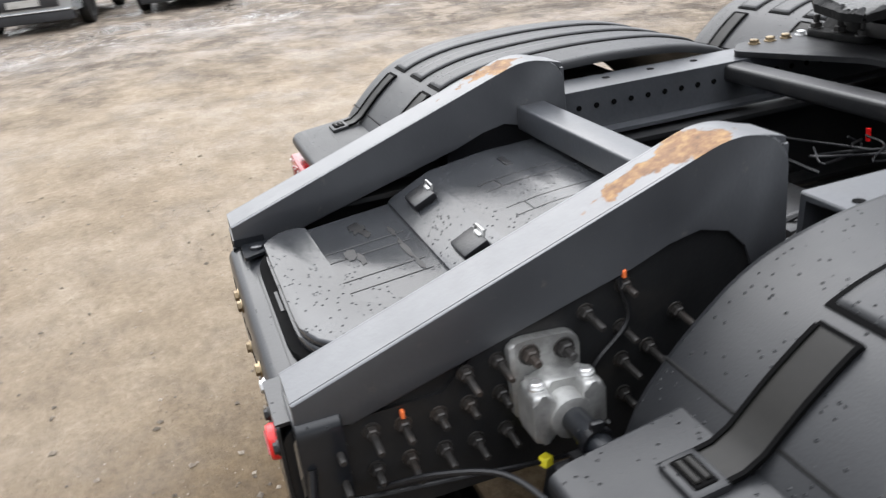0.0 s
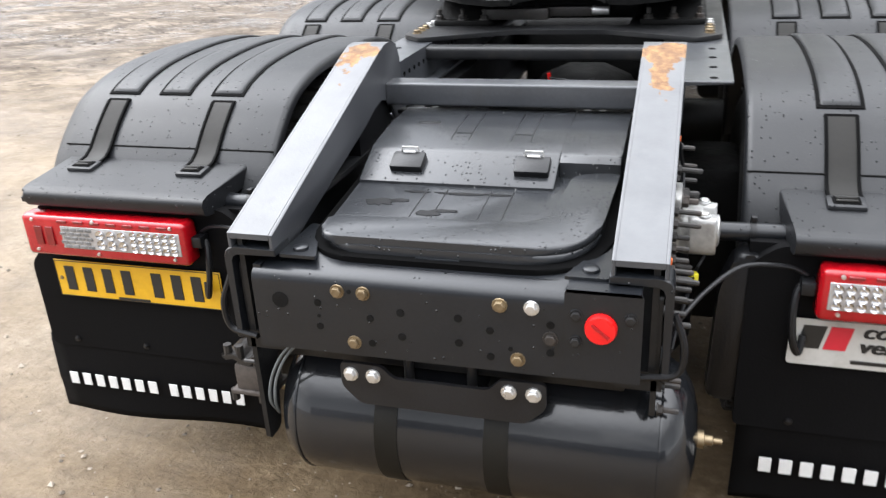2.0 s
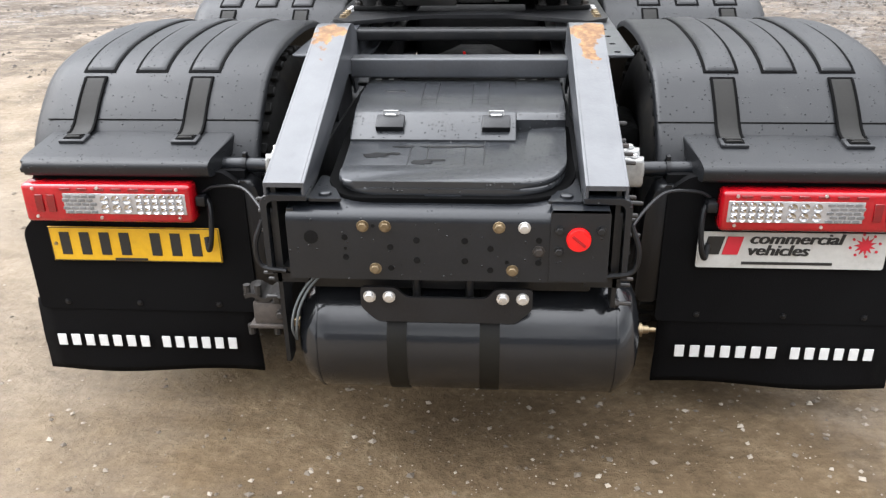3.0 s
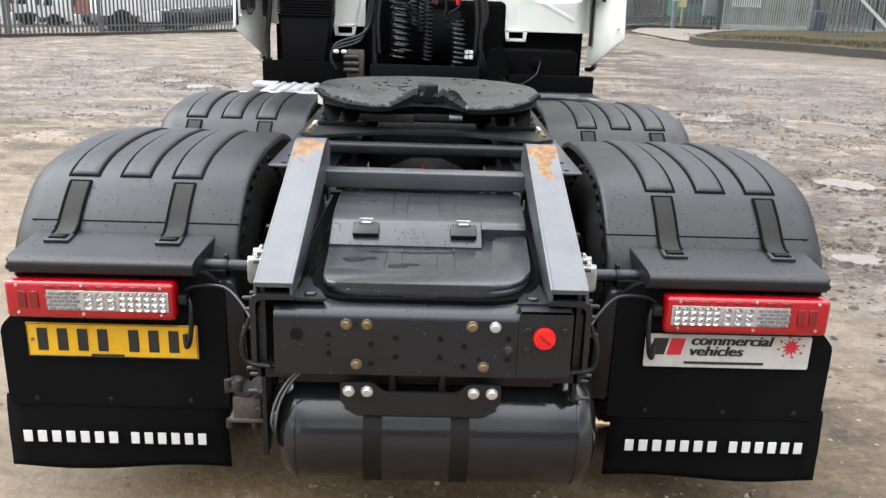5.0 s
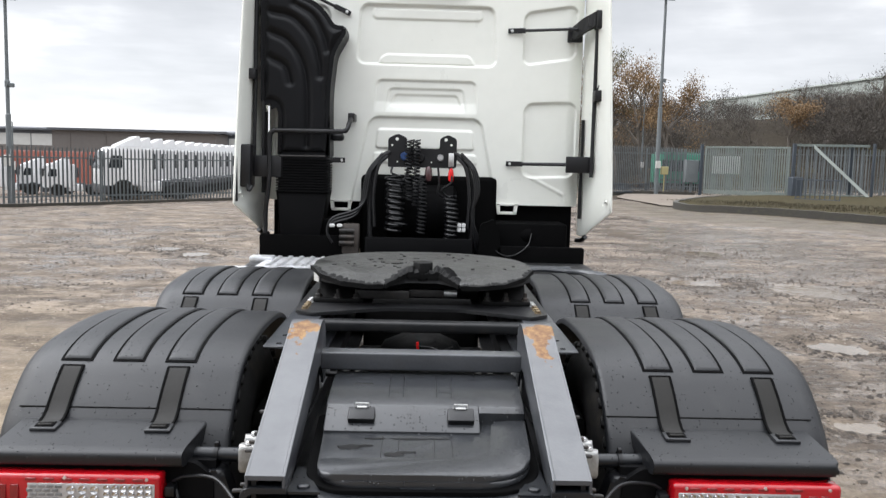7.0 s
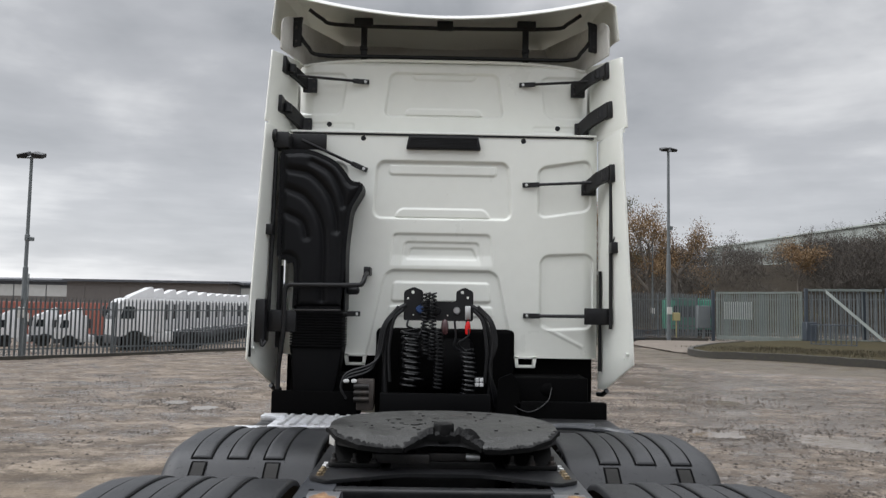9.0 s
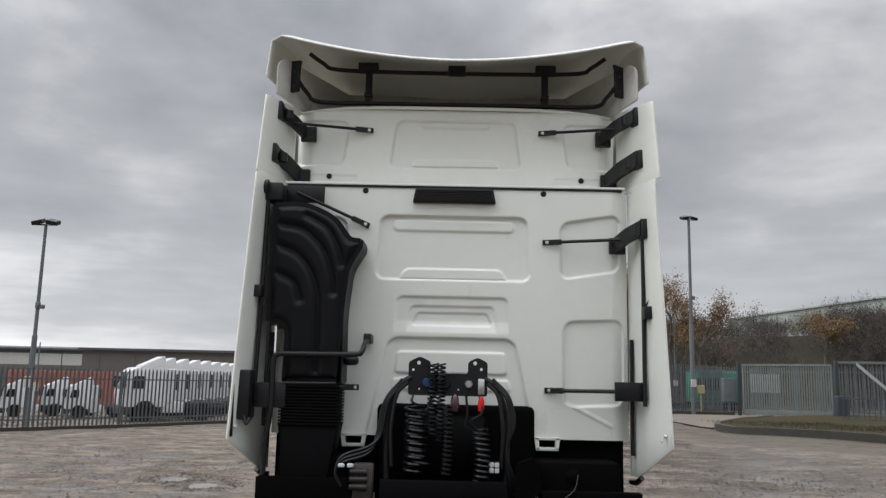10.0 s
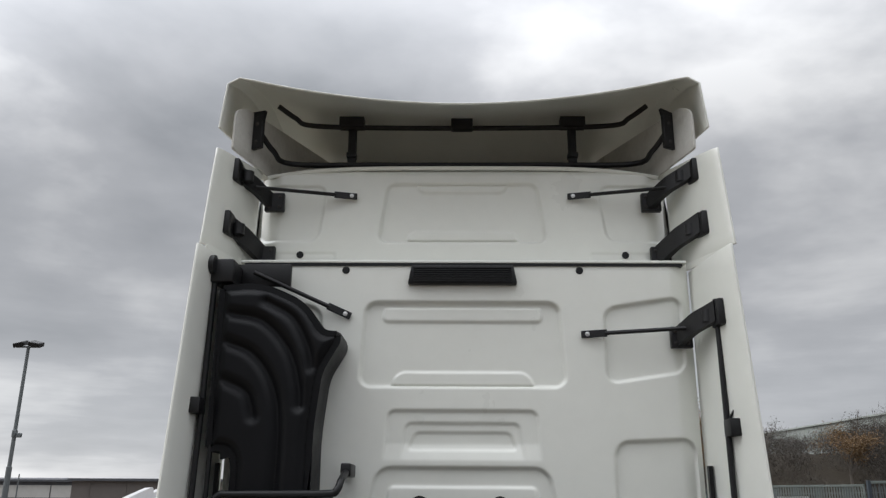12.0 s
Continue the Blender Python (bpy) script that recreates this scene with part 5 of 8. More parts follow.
def dealer_sign():
    bm = bmesh.new()
    prism(bm, rounded([(0.703, 0.520), (1.222, 0.520), (1.222, 0.630), (0.703, 0.630)], 0.008, 3), "y", 0.332, 0.336)
    sg = part("dealer_sign", bm, M_SIGN, truck, "scuffed white sign plate with black and red print")
    def shape(name, pts, mat):
        bm = bmesh.new()
        prism(bm, pts, "y", 0.3298, 0.3319)
        part(name, bm, mat, sg)
    shape("logo_block", [(0.718, 0.562), (0.73, 0.617), (0.776, 0.617), (0.764, 0.562)], M_INK)
    shape("logo_block", [(0.772, 0.562), (0.784, 0.617), (0.828, 0.617), (0.816, 0.562)], M_INKRED)
    shape("address_bar", [(0.83, 0.532), (0.83, 0.540), (1.08, 0.540), (1.08, 0.532)], M_INK)
    turn = Matrix(((1, 0, 0, 0), (0, 0, -1, 0), (0, 1, 0, 0), (0, 0, 0, 1)))
    for body, x, z in (("commercial", 0.842, 0.597), ("vehicles", 0.838, 0.5615)):
        text_mesh("lettering", body, 0.046, M_INK, sg, Matrix.Translation((x, 0.3308, z)) @ turn, 3)
    c = Vector((1.16, 0, 0.595))
    star = []
    for k in range(22):
        a = 2 * math.pi * k / 22
        r = 0.030 if k % 2 else 0.015
        star.append((c.x + r * math.cos(a), c.z + r * math.sin(a)))
    shape("splash_mark", star, M_INKRED)
    for k in range(8):
        a = 2 * math.pi * k / 8 + 0.2
        bm = bmesh.new()
        lathe(bm, [(0.3298, 0.004), (0.3319, 0.004)], "y", (c.x + 0.040 * math.cos(a), 0, c.z + 0.034 * math.sin(a)), 10)
        part("splash_dot", bm, M_INKRED, sg)
    sg.location = (-0.008, 0, 0.026)


for _s in (-1, 1):
    rear_wing(_s, 1.1, True)
    rear_wing(_s, 2.45, False)
    wheel(_s, 1.1)
    wheel(_s, 2.45)
    wheel(_s, 5.45, 0.9, 1.2, 0.5, False)
    tail_shelf(_s)
    tail_lamp(_s)
number_plate()
dealer_sign()


# --- wing stay castings and tubes
def wing_stay(s):
    """A cast clamp on the rail, a split collar, and the tube that carries the wing."""
    bm = bmesh.new()
    prism(bm, rounded([(0.355, 0.775), (0.352, 0.908), (0.375, 0.914), (0.455, 0.908), (0.472, 0.895), (0.47, 0.775)], 0.014, 4), "x", s * 0.434, s * 0.453, 0.004)
    prism(bm, rounded([(0.362, 0.77), (0.362, 0.845), (0.385, 0.862), (0.445, 0.858), (0.465, 0.84), (0.462, 0.77)], 0.018, 4), "x", s * 0.453, s * 0.50, 0.010, 3)
    for y in (0.372, 0.455):
        prism(bm, rounded([(y - 0.018, 0.775), (y - 0.018, 0.862), (y + 0.018, 0.860), (y + 0.018, 0.775)], 0.014, 4), "x", s * 0.47, s * 0.53, 0.008, 3)
    lathe(bm, [(s * 0.49, 0.036), (s * 0.535, 0.035), (s * 0.538, 0.026)], "x", (0, 0.415, 0.812), 20)
    cast = part("wing_stay_casting", bm, M_ALU, truck, "bare cast aluminium clamp bolted to the rail")
    for y, z in ((0.385, 0.888), (0.444, 0.884)):
        bm = bmesh.new()
        hexbolt(bm, (s * 0.453, y, z), (s, 0, 0), 0.0135, 0.016, 0.02)
        part("bolt", bm, M_BOLT, cast)
    for y in (0.372, 0.455):
        bm = bmesh.new()
        hexbolt(bm, (s * 0.502, y, 0.861), (0, 0, 1), 0.011, 0.01)
        part("bolt", bm, M_ZINC, cast)
    bm = bmesh.new()
    tube(bm, [(s * 0.50, 0.415, 0.812), (s * 0.70, 0.415, 0.815)], 0.021, 16)
    stay = part("wing_stay_tube", bm, M_CHASSIS, truck, "grey tubular wing stay")
    bm = bmesh.new()
    lathe(bm, [(s * 0.60, 0.0235), (s * 0.60, 0.027), (s * 0.612, 0.027), (s * 0.612, 0.0235)], "x", (0, 0.415, 0.814), 16, closed=True)
    box(bm, sorted((s * 0.60, s * 0.612)), (0.405, 0.425), (0.838, 0.852), 0.002)
    part("hose_clip", bm, M_BLACK, stay)


both(wing_stay)
bm = bmesh.new()
tube(bm, smooth_path([(0.452, 0.02, 0.73), (0.46, 0.12, 0.722), (0.475, 0.25, 0.718), (0.49, 0.385, 0.712), (0.51, 0.45, 0.73), (0.54, 0.47, 0.79)]), 0.0042, 8)
cable = part("rail_cable", bm, M_BLACK, truck, "black cable with a yellow tag")
bm = bmesh.new()
box(bm, (-0.009, 0.009), (-0.009, 0.009), (-0.009, 0.009), 0.002, 1, pose(0.49, 0.385, 0.712, 0, 0, 20))
part("cable_tag", bm, M_TAGYELLOW, cable, "bright yellow tag")
bm = bmesh.new()
tube(bm, smooth_path([(0.44, 0.55, 0.97), (0.452, 0.56, 0.90), (0.455, 0.50, 0.84), (0.452, 0.47, 0.78)]), 0.005, 6)
part("brake_line", bm, M_BLACK, cable)
for _y, _z in ((0.178, 0.838), (0.561, 0.975)):
    bm = bmesh.new()
    box(bm, (0.4335, 0.443), (_y - 0.003, _y + 0.003), (_z - 0.007, _z + 0.007), 0.001, 1)
    part("paint_mark", bm, M_ORANGE, truck)
for _k in range(2):
    bm = bmesh.new()
    tube(bm, smooth_path([(-0.325 + 0.012 * _k, 0.035, 0.655), (-0.365 + 0.012 * _k, 0.03, 0.61), (-0.395 + 0.012 * _k, 0.03, 0.55), (-0.408 + 0.012 * _k, 0.035, 0.49), (-0.405, 0.06, 0.44)]), 0.0035, 6)
    part("air_hose", bm, M_GALV, truck, "thin grey air line beside the tank")
for _s in (-1, 1):
    bm = bmesh.new()
    tube(bm, smooth_path([(_s * 0.455, 0.03, 0.80), (_s * 0.475, 0.02, 0.74), (_s * 0.465, 0.02, 0.68), (_s * 0.40, 0.012, 0.67)]), 0.007, 8)
    part("end_cable", bm, M_BLACK, truck)
    bm = bmesh.new()
    low = 0.385 if _s < 0 else 0.57
    prism(bm, rounded([(0.03, 0.655), (0.03, low), (0.085, low), (0.12, 0.655)], [0, 0.01, 0.02, 0], 3), "x", _s * 0.419, _s * 0.430)
    prism(bm, [(0.03, 0.655), (0.03, 0.63), (0.16, 0.63), (0.16, 0.655)], "x", _s * 0.35, _s * 0.44)
    part("tank_hanger", bm, M_CHASSIS_DARK, truck)
    for _k in range(4):
        bm = bmesh.new()
        hexbolt(bm, (_s * 0.433, 0.06 + 0.035 * (_k % 2), 0.64 - 0.035 * _k), (_s, 0, 0), 0.01, 0.012, 0.03)
        part("bolt", bm, M_BOLT, truck)
bm = bmesh.new()
box(bm, (-0.528, -0.446), (0.09, 0.17), (0.465, 0.535), 0.008)
box(bm, (-0.54, -0.432), (0.085, 0.175), (0.455, 0.468), 0.004)
valve = part("levelling_valve", bm, M_GRIMY, truck, "grimy brown cast air valve under the rail end")
bm = bmesh.new()
strip(bm, smooth_path([(-0.545, 0.13, 0.545), (-0.525, 0.13, 0.55), (-0.505, 0.13, 0.538), (-0.485, 0.13, 0.536), (-0.465, 0.13, 0.55), (-0.43, 0.13, 0.553)]), (0, 1, 0), 0.08, 0.012)
part("clamp", bm, M_BOLT, valve, "curved steel clamp")
for _p in ((-0.54, 0.565, 0.018), (-0.51, 0.563, 0.02), (-0.54, 0.447, 0.014), (-0.468, 0.447, 0.014)):
    bm = bmesh.new()
    lathe(bm, [(-_p[2], 0.010), (_p[2], 0.010)], "z", (_p[0], 0.1, _p[1]), 8)
    part("stud", bm, M_BOLT, valve)
for _p in ((-0.455, 0.551), (-0.452, 0.50)):
    bm = bmesh.new()
    hexbolt(bm, (_p[0], 0.088, _p[1]), (0, -1, 0), 0.011, 0.012)
    part("bolt", bm, M_BOLT, valve)


# --- fifth wheel coupling
def fifth_wheel():
    bm = bmesh.new()
    pts = rounded([(-0.55, 1.53), (-0.47, 1.46), (-0.16, 1.62), (0.16, 1.62), (0.47, 1.46), (0.55, 1.53), (0.565, 2.62), (0.235, 2.62), (0.235, 1.72), (-0.235, 1.72), (-0.235, 2.62), (-0.565, 2.62)], 0.02, 3)
    prism(bm, pts, "z", 1.037, 1.052, 0.002, 1)
    base = part("coupling_base_plate", bm, M_CHASSIS_DARK, truck, "black mounting plate carrying the coupling")
    for s in (-1, 1):
        for k in range(5):
            bm = bmesh.new()
            hexbolt(bm, (s * 0.51, 1.56 + 0.055 * k, 1.052), (0, 0, 1), 0.013, 0.013)
            part("bolt", bm, M_BRONZE if k < 3 else M_ZINC, base)
        bm = bmesh.new()
        prism(bm, rounded([(s * 0.27, 1.72), (s * 0.50, 1.72), (s * 0.50, 2.28), (s * 0.27, 2.28)], 0.03, 3), "z", 1.052, 1.072, 0.004)
        prism(bm, [(1.76, 1.07), (1.84, 1.15), (2.12, 1.15), (2.2, 1.07)], "x", s * 0.29, s * 0.48, 0.006)
        ped = part("pedestal", bm, M_GREASE_DARK, truck, "greasy black bearing pedestal")
        for x in (0.30, 0.385, 0.475):
            bm = bmesh.new()
            hexbolt(bm, (s * x, 1.745, 1.072), (0, 0, 1), 0.016, 0.018, 0.022)
            part("bolt", bm, M_BOLT, ped)
    # top plate with throat; the horns behind the pivot bend down to the rear
    tilt = pose(0, 2.05, 1.19, 0.3, 0, 0)
    n = 30
    out = []
    for k in range(n + 1):
        a = math.pi * k / n
        out.append((0.515 * math.cos(a) * (1 - 0.02 * math.sin(a)), -0.10 + 0.50 * abs(math.sin(a)) ** 0.8))
    rear = [(-0.515, -0.24), (-0.46, -0.34), (-0.36, -0.415), (-0.24, -0.44), (-0.17, -0.435), (-0.075, -0.325), (0.075, -0.325), (0.17, -0.435), (0.24, -0.44), (0.36, -0.415), (0.46, -0.34), (0.515, -0.24)]

    def slab(k, lo, hi, bev, fall):
        bm = bmesh.new()
        prism(bm, [(x * k, y * k) for x, y in out + rounded(rear, 0.012, 2)], "z", lo, hi, bev, 2)
        bmesh.ops.triangulate(bm, faces=[f for f in bm.faces if len(f.verts) > 4])
        for cut in (-0.27, -0.36):
            bmesh.ops.bisect_plane(bm, geom=bm.verts[:] + bm.edges[:] + bm.faces[:], plane_co=(0, cut, 0), plane_no=(0, 1, 0))
        for v in bm.verts:
            v.co.z -= max(0.0, -0.27 - v.co.y) * (0.30 if v.co.z > lo + 0.006 else fall)
        bmesh.ops.transform(bm, matrix=tilt, verts=bm.verts)
        return bm
    plate = part("coupling_plate", slab(1.0, 0.006, 0.022, 0.004, 0.30), M_GREASE, truck, "worn greasy steel coupling plate with a throat")
    part("plate_skirt", slab(0.985, -0.036, 0.0062, 0.003, 0.06), M_STEEL_BLACK, plate, "dark painted rim of the coupling plate")
    rng = random.Random(5)
    bm = bmesh.new()
    ring = []
    for k in range(34):
        a = 2 * math.pi * k / 34
        ring.append((0.042 * math.cos(a) * rng.uniform(0.92, 1.15), -0.285 + 0.046 * math.sin(a) * rng.uniform(0.92, 1.12)))
    prism(bm, ring, "z", -0.03, 0.056, 0.009, 2, tilt)
    part("king_pin_jaw", bm, M_GREASE_DARK, plate, "black greased locking jaw")
    # ragged old grease piled along the horns and round the throat
    edge = [Vector((x, y, 0)) for x, y in rear]

    def smear(run, wide, high, seed):
        ln = [edge[i].lerp(edge[i + 1], k / 16) for i in run for k in range(16)]
        lo, rows = [], []
        for k, p in enumerate(ln):
            t = (ln[min(k + 1, len(ln) - 1)] - ln[max(k - 1, 0)]).normalized()
            nrm = Vector((t.y, -t.x, 0))
            if nrm.y < 0:
                nrm = -nrm
            rough = 0.5 + 0.5 * float(value_noise(np.array(k * 0.21), np.array(seed * 3.7), seed)) + 0.35 * rng.uniform(-1, 1)
            w, h = wide * max(0.12, rough), high * max(0.25, rough + rng.uniform(-0.3, 0.3))
            ends = min(1.0, k / 4, (len(ln) - 1 - k) / 4)
            row = []
            for a, b in ((-0.006, -0.02), (-0.008, 0.4), (0.25, 1.0), (0.65, 0.7), (1.0, 0.0)):
                q = p + nrm * (a if a < 0 else w * a * ends)
                drop = max(0.0, -0.27 - q.y) * 0.30
                row.append(Vector((q.x, q.y, 0.0215 - drop + (b if b < 0 else h * b * ends))))
            rows.append(row)
        bm = bmesh.new()
        vr = [[bm.verts.new(tilt @ q) for q in r] for r in rows]
        for a, b in zip(vr, vr[1:]):
            for i in range(4):
                bm.faces.new((a[i], a[i + 1], b[i + 1], b[i]))
        for r in (vr[0], vr[-1]):
            bm.faces.new(r)
        part("grease_smear", bm, M_GREASE_DARK, plate, angle=25)
    smear((0, 1, 2, 3), 0.032, 0.008, 2)
    smear((4, 5, 6), 0.06, 0.024, 3)
    smear((7, 8, 9, 10), 0.032, 0.008, 5)
    for k in range(38):
        x, y = rng.uniform(-0.44, 0.44), rng.uniform(-0.27, 0.3)
        q = 0.3 + 0.8 * rng.random() ** 2
        bm = bmesh.new()
        ring = [(x + q * rng.uniform(0.3, 1) * 0.024 * math.cos(a * 0.7), y + q * rng.uniform(0.3, 1) * 0.013 * math.sin(a * 0.7)) for a in range(9)]
        prism(bm, ring, "z", 0.02, 0.0235 + rng.uniform(0, 0.003), 0, 1, tilt)
        part("grease_spot", bm, M_GREASE_DARK, plate)
    bm = bmesh.new()
    box(bm, (-0.03, 0.03), (-0.002, 0.002), (-0.02, 0.02), 0.001, 1, tilt @ pose(-0.4865, -0.2893, -0.026, 0, 0, -61))
    part("rating_label", bm, M_SIGN, plate, "small white rating label")
    # filler block added so that the gap below the throat stays dark
    bm = bmesh.new()
    box(bm, (-0.27, 0.27), (1.86, 2.42), (1.055, 1.14), 0.02, 2)
    part("lock_housing_filler", bm, M_GREASE_DARK, truck, "black greased locking housing, also a filler darkening the gap under the plate")
    bm = bmesh.new()
    box(bm, (-0.12, 0.12), (1.78, 1.83), (1.075, 1.11), 0.004)
    part("lock_bar", bm, M_BOLT, truck)
    bm = bmesh.new()
    box(bm, (-0.30, -0.06), (1.74, 1.78), (1.07, 1.11), 0.004)
    part("lock_lever", bm, M_BOLT, truck)
    bm = bmesh.new()
    lathe(bm, [(0.10, 0.018), (0.16, 0.018)], "x", (0, 1.76, 1.10), 12)
    part("lock_pin", bm, M_ZINC, truck)


fifth_wheel()


# --- pipes, valve and looms between the rails
def inner_clutter():
    rng = random.Random(11)
    bm = bmesh.new()
    for k in range(9):
        x = rng.uniform(-0.28, 0.28)
        y = rng.uniform(1.0, 1.4)
        pts = [(x + rng.uniform(-0.12, 0.12), y + rng.uniform(-0.15, 0.15), 0.72 + rng.uniform(0, 0.12)) for _ in range(5)]
        tube(bm, smooth_path(pts, 5), 0.007, 6)
    part("air_loom", bm, M_BLACK, truck, "tangled black air lines between the rails")
    bm = bmesh.new()
    for k in range(4):
        pts = [(rng.uniform(-0.2, 0.14), rng.uniform(1.30, 1.56), 0.865 + rng.uniform(0, 0.05)) for _ in range(4)]
        tube(bm, smooth_path(pts, 5), 0.003, 6)
    part("grey_cable", bm, M_STEEL_BLACK, truck)
    bm = bmesh.new()
    tube(bm, [(-0.014, 1.50, 0.895), (-0.016, 1.50, 0.925)], 0.006, 10)
    part("red_fitting", bm, M_RED, truck, "small red air fitting")
    bm = bmesh.new()
    box(bm, (-0.14, 0.14), (1.15, 1.36), (0.70, 0.80), 0.02)
    lathe(bm, [(-0.3, 0.05), (0.3, 0.05)], "x", (0, 1.1, 0.62), 16)
    part("axle_valve_block", bm, M_CHASSIS_DARK, truck)
    bm = bmesh.new()
    prism(bm, rounded([(2.75, 0.5), (2.75, 0.93), (3.2, 0.99), (4.4, 0.99), (4.4, 0.45), (3.1, 0.42)], 0.05, 3), "x", -0.34, 0.34, 0.04, 3)
    part("gearbox", bm, M_GREASE_DARK, truck, "black gearbox casing between the rails")
    bm = bmesh.new()
    lathe(bm, [(-0.26, 0.10), (-0.2, 0.2), (-0.08, 0.25), (0.08, 0.25), (0.2, 0.2), (0.26, 0.10)], "x", (0, 2.45, 0.52), 28)
    tube(bm, [(0, 2.6, 0.55), (0, 3.1, 0.65)], 0.06, 12)
    part("differential", bm, M_GREASE_DARK, truck, "black differential housing")
    for s in (-1, 1):
        bm = bmesh.new()
        lathe(bm, [(0.36, 0.09), (0.40, 0.115), (0.56, 0.115), (0.60, 0.10), (0.66, 0.09)], "z", (s * 0.385, 0.70, 0), 28)
        part("air_spring", bm, M_BLACK, truck, "black rubber air spring beside the rail")
        bm = bmesh.new()
        prism(bm, rounded([(0.55, 0.90), (0.55, 0.97), (0.63, 1.005), (0.70, 1.017), (0.76, 1.0), (0.79, 0.96), (0.80, 0.90)], 0.01, 2), "x", s * 0.35, s * 0.428)
        part("air_spring_seat", bm, M_BLACK, truck)
        for a, ya, ra in ((0.3, 1.1, 0.09), (0.0, 2.45, 0.11), (0.0, 5.45, 0.08)):
            bm = bmesh.new()
            tube(bm, [(s * a, ya, 0.506), (s * 0.92, ya, 0.506)], ra, 16)
            part("axle", bm, M_CHASSIS_DARK, truck)
        bm = bmesh.new()
        box(bm, sorted((s * 0.44, s * 0.62)), (0.95, 1.25), (0.30, 0.78), 0.03)
        part("brake_chamber", bm, M_GREASE_DARK, truck)


inner_clutter()


# ---------------------------------------------------------------- cab
WALL_Y, UPPER_Y = 4.30, 4.52


def trap(x, z, cx, w_top, w_bot, z0, z1, r):
    """Signed distance to a rounded trapezium."""
    t = np.clip((z - z0) / (z1 - z0), -0.5, 1.5)
    w = w_bot + (w_top - w_bot) * t
    qx, qz = np.abs(x - cx) - w + r, np.abs(z - (z0 + z1) / 2) - (z1 - z0) / 2 + r
    return np.hypot(np.maximum(qx, 0), np.maximum(qz, 0)) + np.minimum(np.maximum(qx, qz), 0) - r


def press(d, depth, e=0.008):
    t = np.clip((-d + e) / (2 * e), 0, 1)
    return depth * t * t * (3 - 2 * t)


def lower_relief(x, z):
    y = np.zeros_like(x)
    y += press(trap(x, z, 0, 0.50, 0.525, 2.43, 2.865, 0.06), 0.026)
    y -= press(trap(x, z, 0, 0.36, 0.42, 2.765, 2.99, 0.04), 0.010) * (z < 2.84)
    y -= press(trap(x, z, 0, 0.33, 0.40, 2.36, 2.505, 0.04), 0.010) * (z > 2.44)
    fade = np.clip((z - 2.07) / 0.08, 0, 1)
    y += press(trap(x, z, 0, 0.37, 0.40, 1.95, 2.31, 0.035), 0.014) * fade
    y += press(trap(x, z, 0, 0.28, 0.32, 1.95, 2.25, 0.03), 0.011) * fade
    y += press(trap(x, z, 0, 0.235, 0.27, 2.12, 2.205, 0.02), 0.010)
    y += press(trap(x, z, 0, 0.42, 0.585, 1.25, 2.035, 0.07), 0.022)
    y -= press(trap(x, z, 0, 0.36, 0.375, 1.80, 1.945, 0.025), 0.012)
    y -= press(trap(x, z, 0, 0.385, 0.40, 1.69, 1.765, 0.02), 0.010)
    for s in (-1, 1):
        skew = 0.16 * np.clip(s * x - 0.74, 0, 1)
        y += press(trap(x, z - skew, s * 0.93, 0.20, 0.20, 2.45, 2.835, 0.06), 0.02, 0.009)
        y += press(trap(x, z - 0.3 * skew, s * 0.95, 0.20, 0.20, 1.60, 2.16, 0.07), 0.02, 0.009)
        y += 0.05 * np.clip((s * x - 1.075) / 0.11, 0, 1) ** 1.5
        y -= press(trap(x + 0 * z, z + 0.5 * (s * x - 0.85), s * 0.92, 0.15, 0.15, 1.575, 1.60, 0.01), 0.006)
    return y


def upper_relief(x, z):
    y = np.zeros_like(x)
    y += press(trap(x, z, 0, 0.425, 0.47, 3.265, 3.615, 0.05), 0.022)
    y -= press(trap(x, z, 0, 0.29, 0.34, 3.20, 3.33, 0.03), 0.009) * (z > 3.275)
    y -= press(trap(x, z, 0, 0.29, 0.24, 3.565, 3.70, 0.03), 0.009) * (z < 3.605)
    for s in (-1, 1):
        y += press(trap(x, z, s * 0.98, 0.21, 0.17, 3.27, 3.60, 0.06), 0.013)
        y += press(trap(x, z, s * 0.88, 0.17, 0.17, 3.15, 3.20, 0.012), 0.004, 0.006)
        y += 0.06 * np.clip((s * x - 1.03) / 0.12, 0, 1) ** 1.6
    return y + 0.05 * np.clip((z - 3.66) / 0.06, 0, 1) ** 2


def sheet(xl, xr, zs, nx, base, relief):
    """A pressed sheet between two edge functions of z."""
    u = np.linspace(0, 1, nx)
    zz = np.repeat(zs[:, None], nx, 1)
    xx = xl(zs)[:, None] * (1 - u) + xr(zs)[:, None] * u
    return np.stack([xx, base + relief(xx, zz), zz], -1)


def joined_sheets(name, sheets, mat):
    vs, fs, k = [], [], 0
    for a in sheets:
        nn, mm = a.shape[:2]
        idx = np.arange(nn * mm).reshape(nn, mm) + k
        vs += a.reshape(-1, 3).tolist()
        fs += np.stack([idx[:-1, :-1], idx[:-1, 1:], idx[1:, 1:], idx[1:, :-1]], -1).reshape(-1, 4).tolist()
        k += nn * mm
    me = bpy.data.meshes.new(name)
    me.from_pydata(vs, [], fs)
    return finish(me, mat, 60)


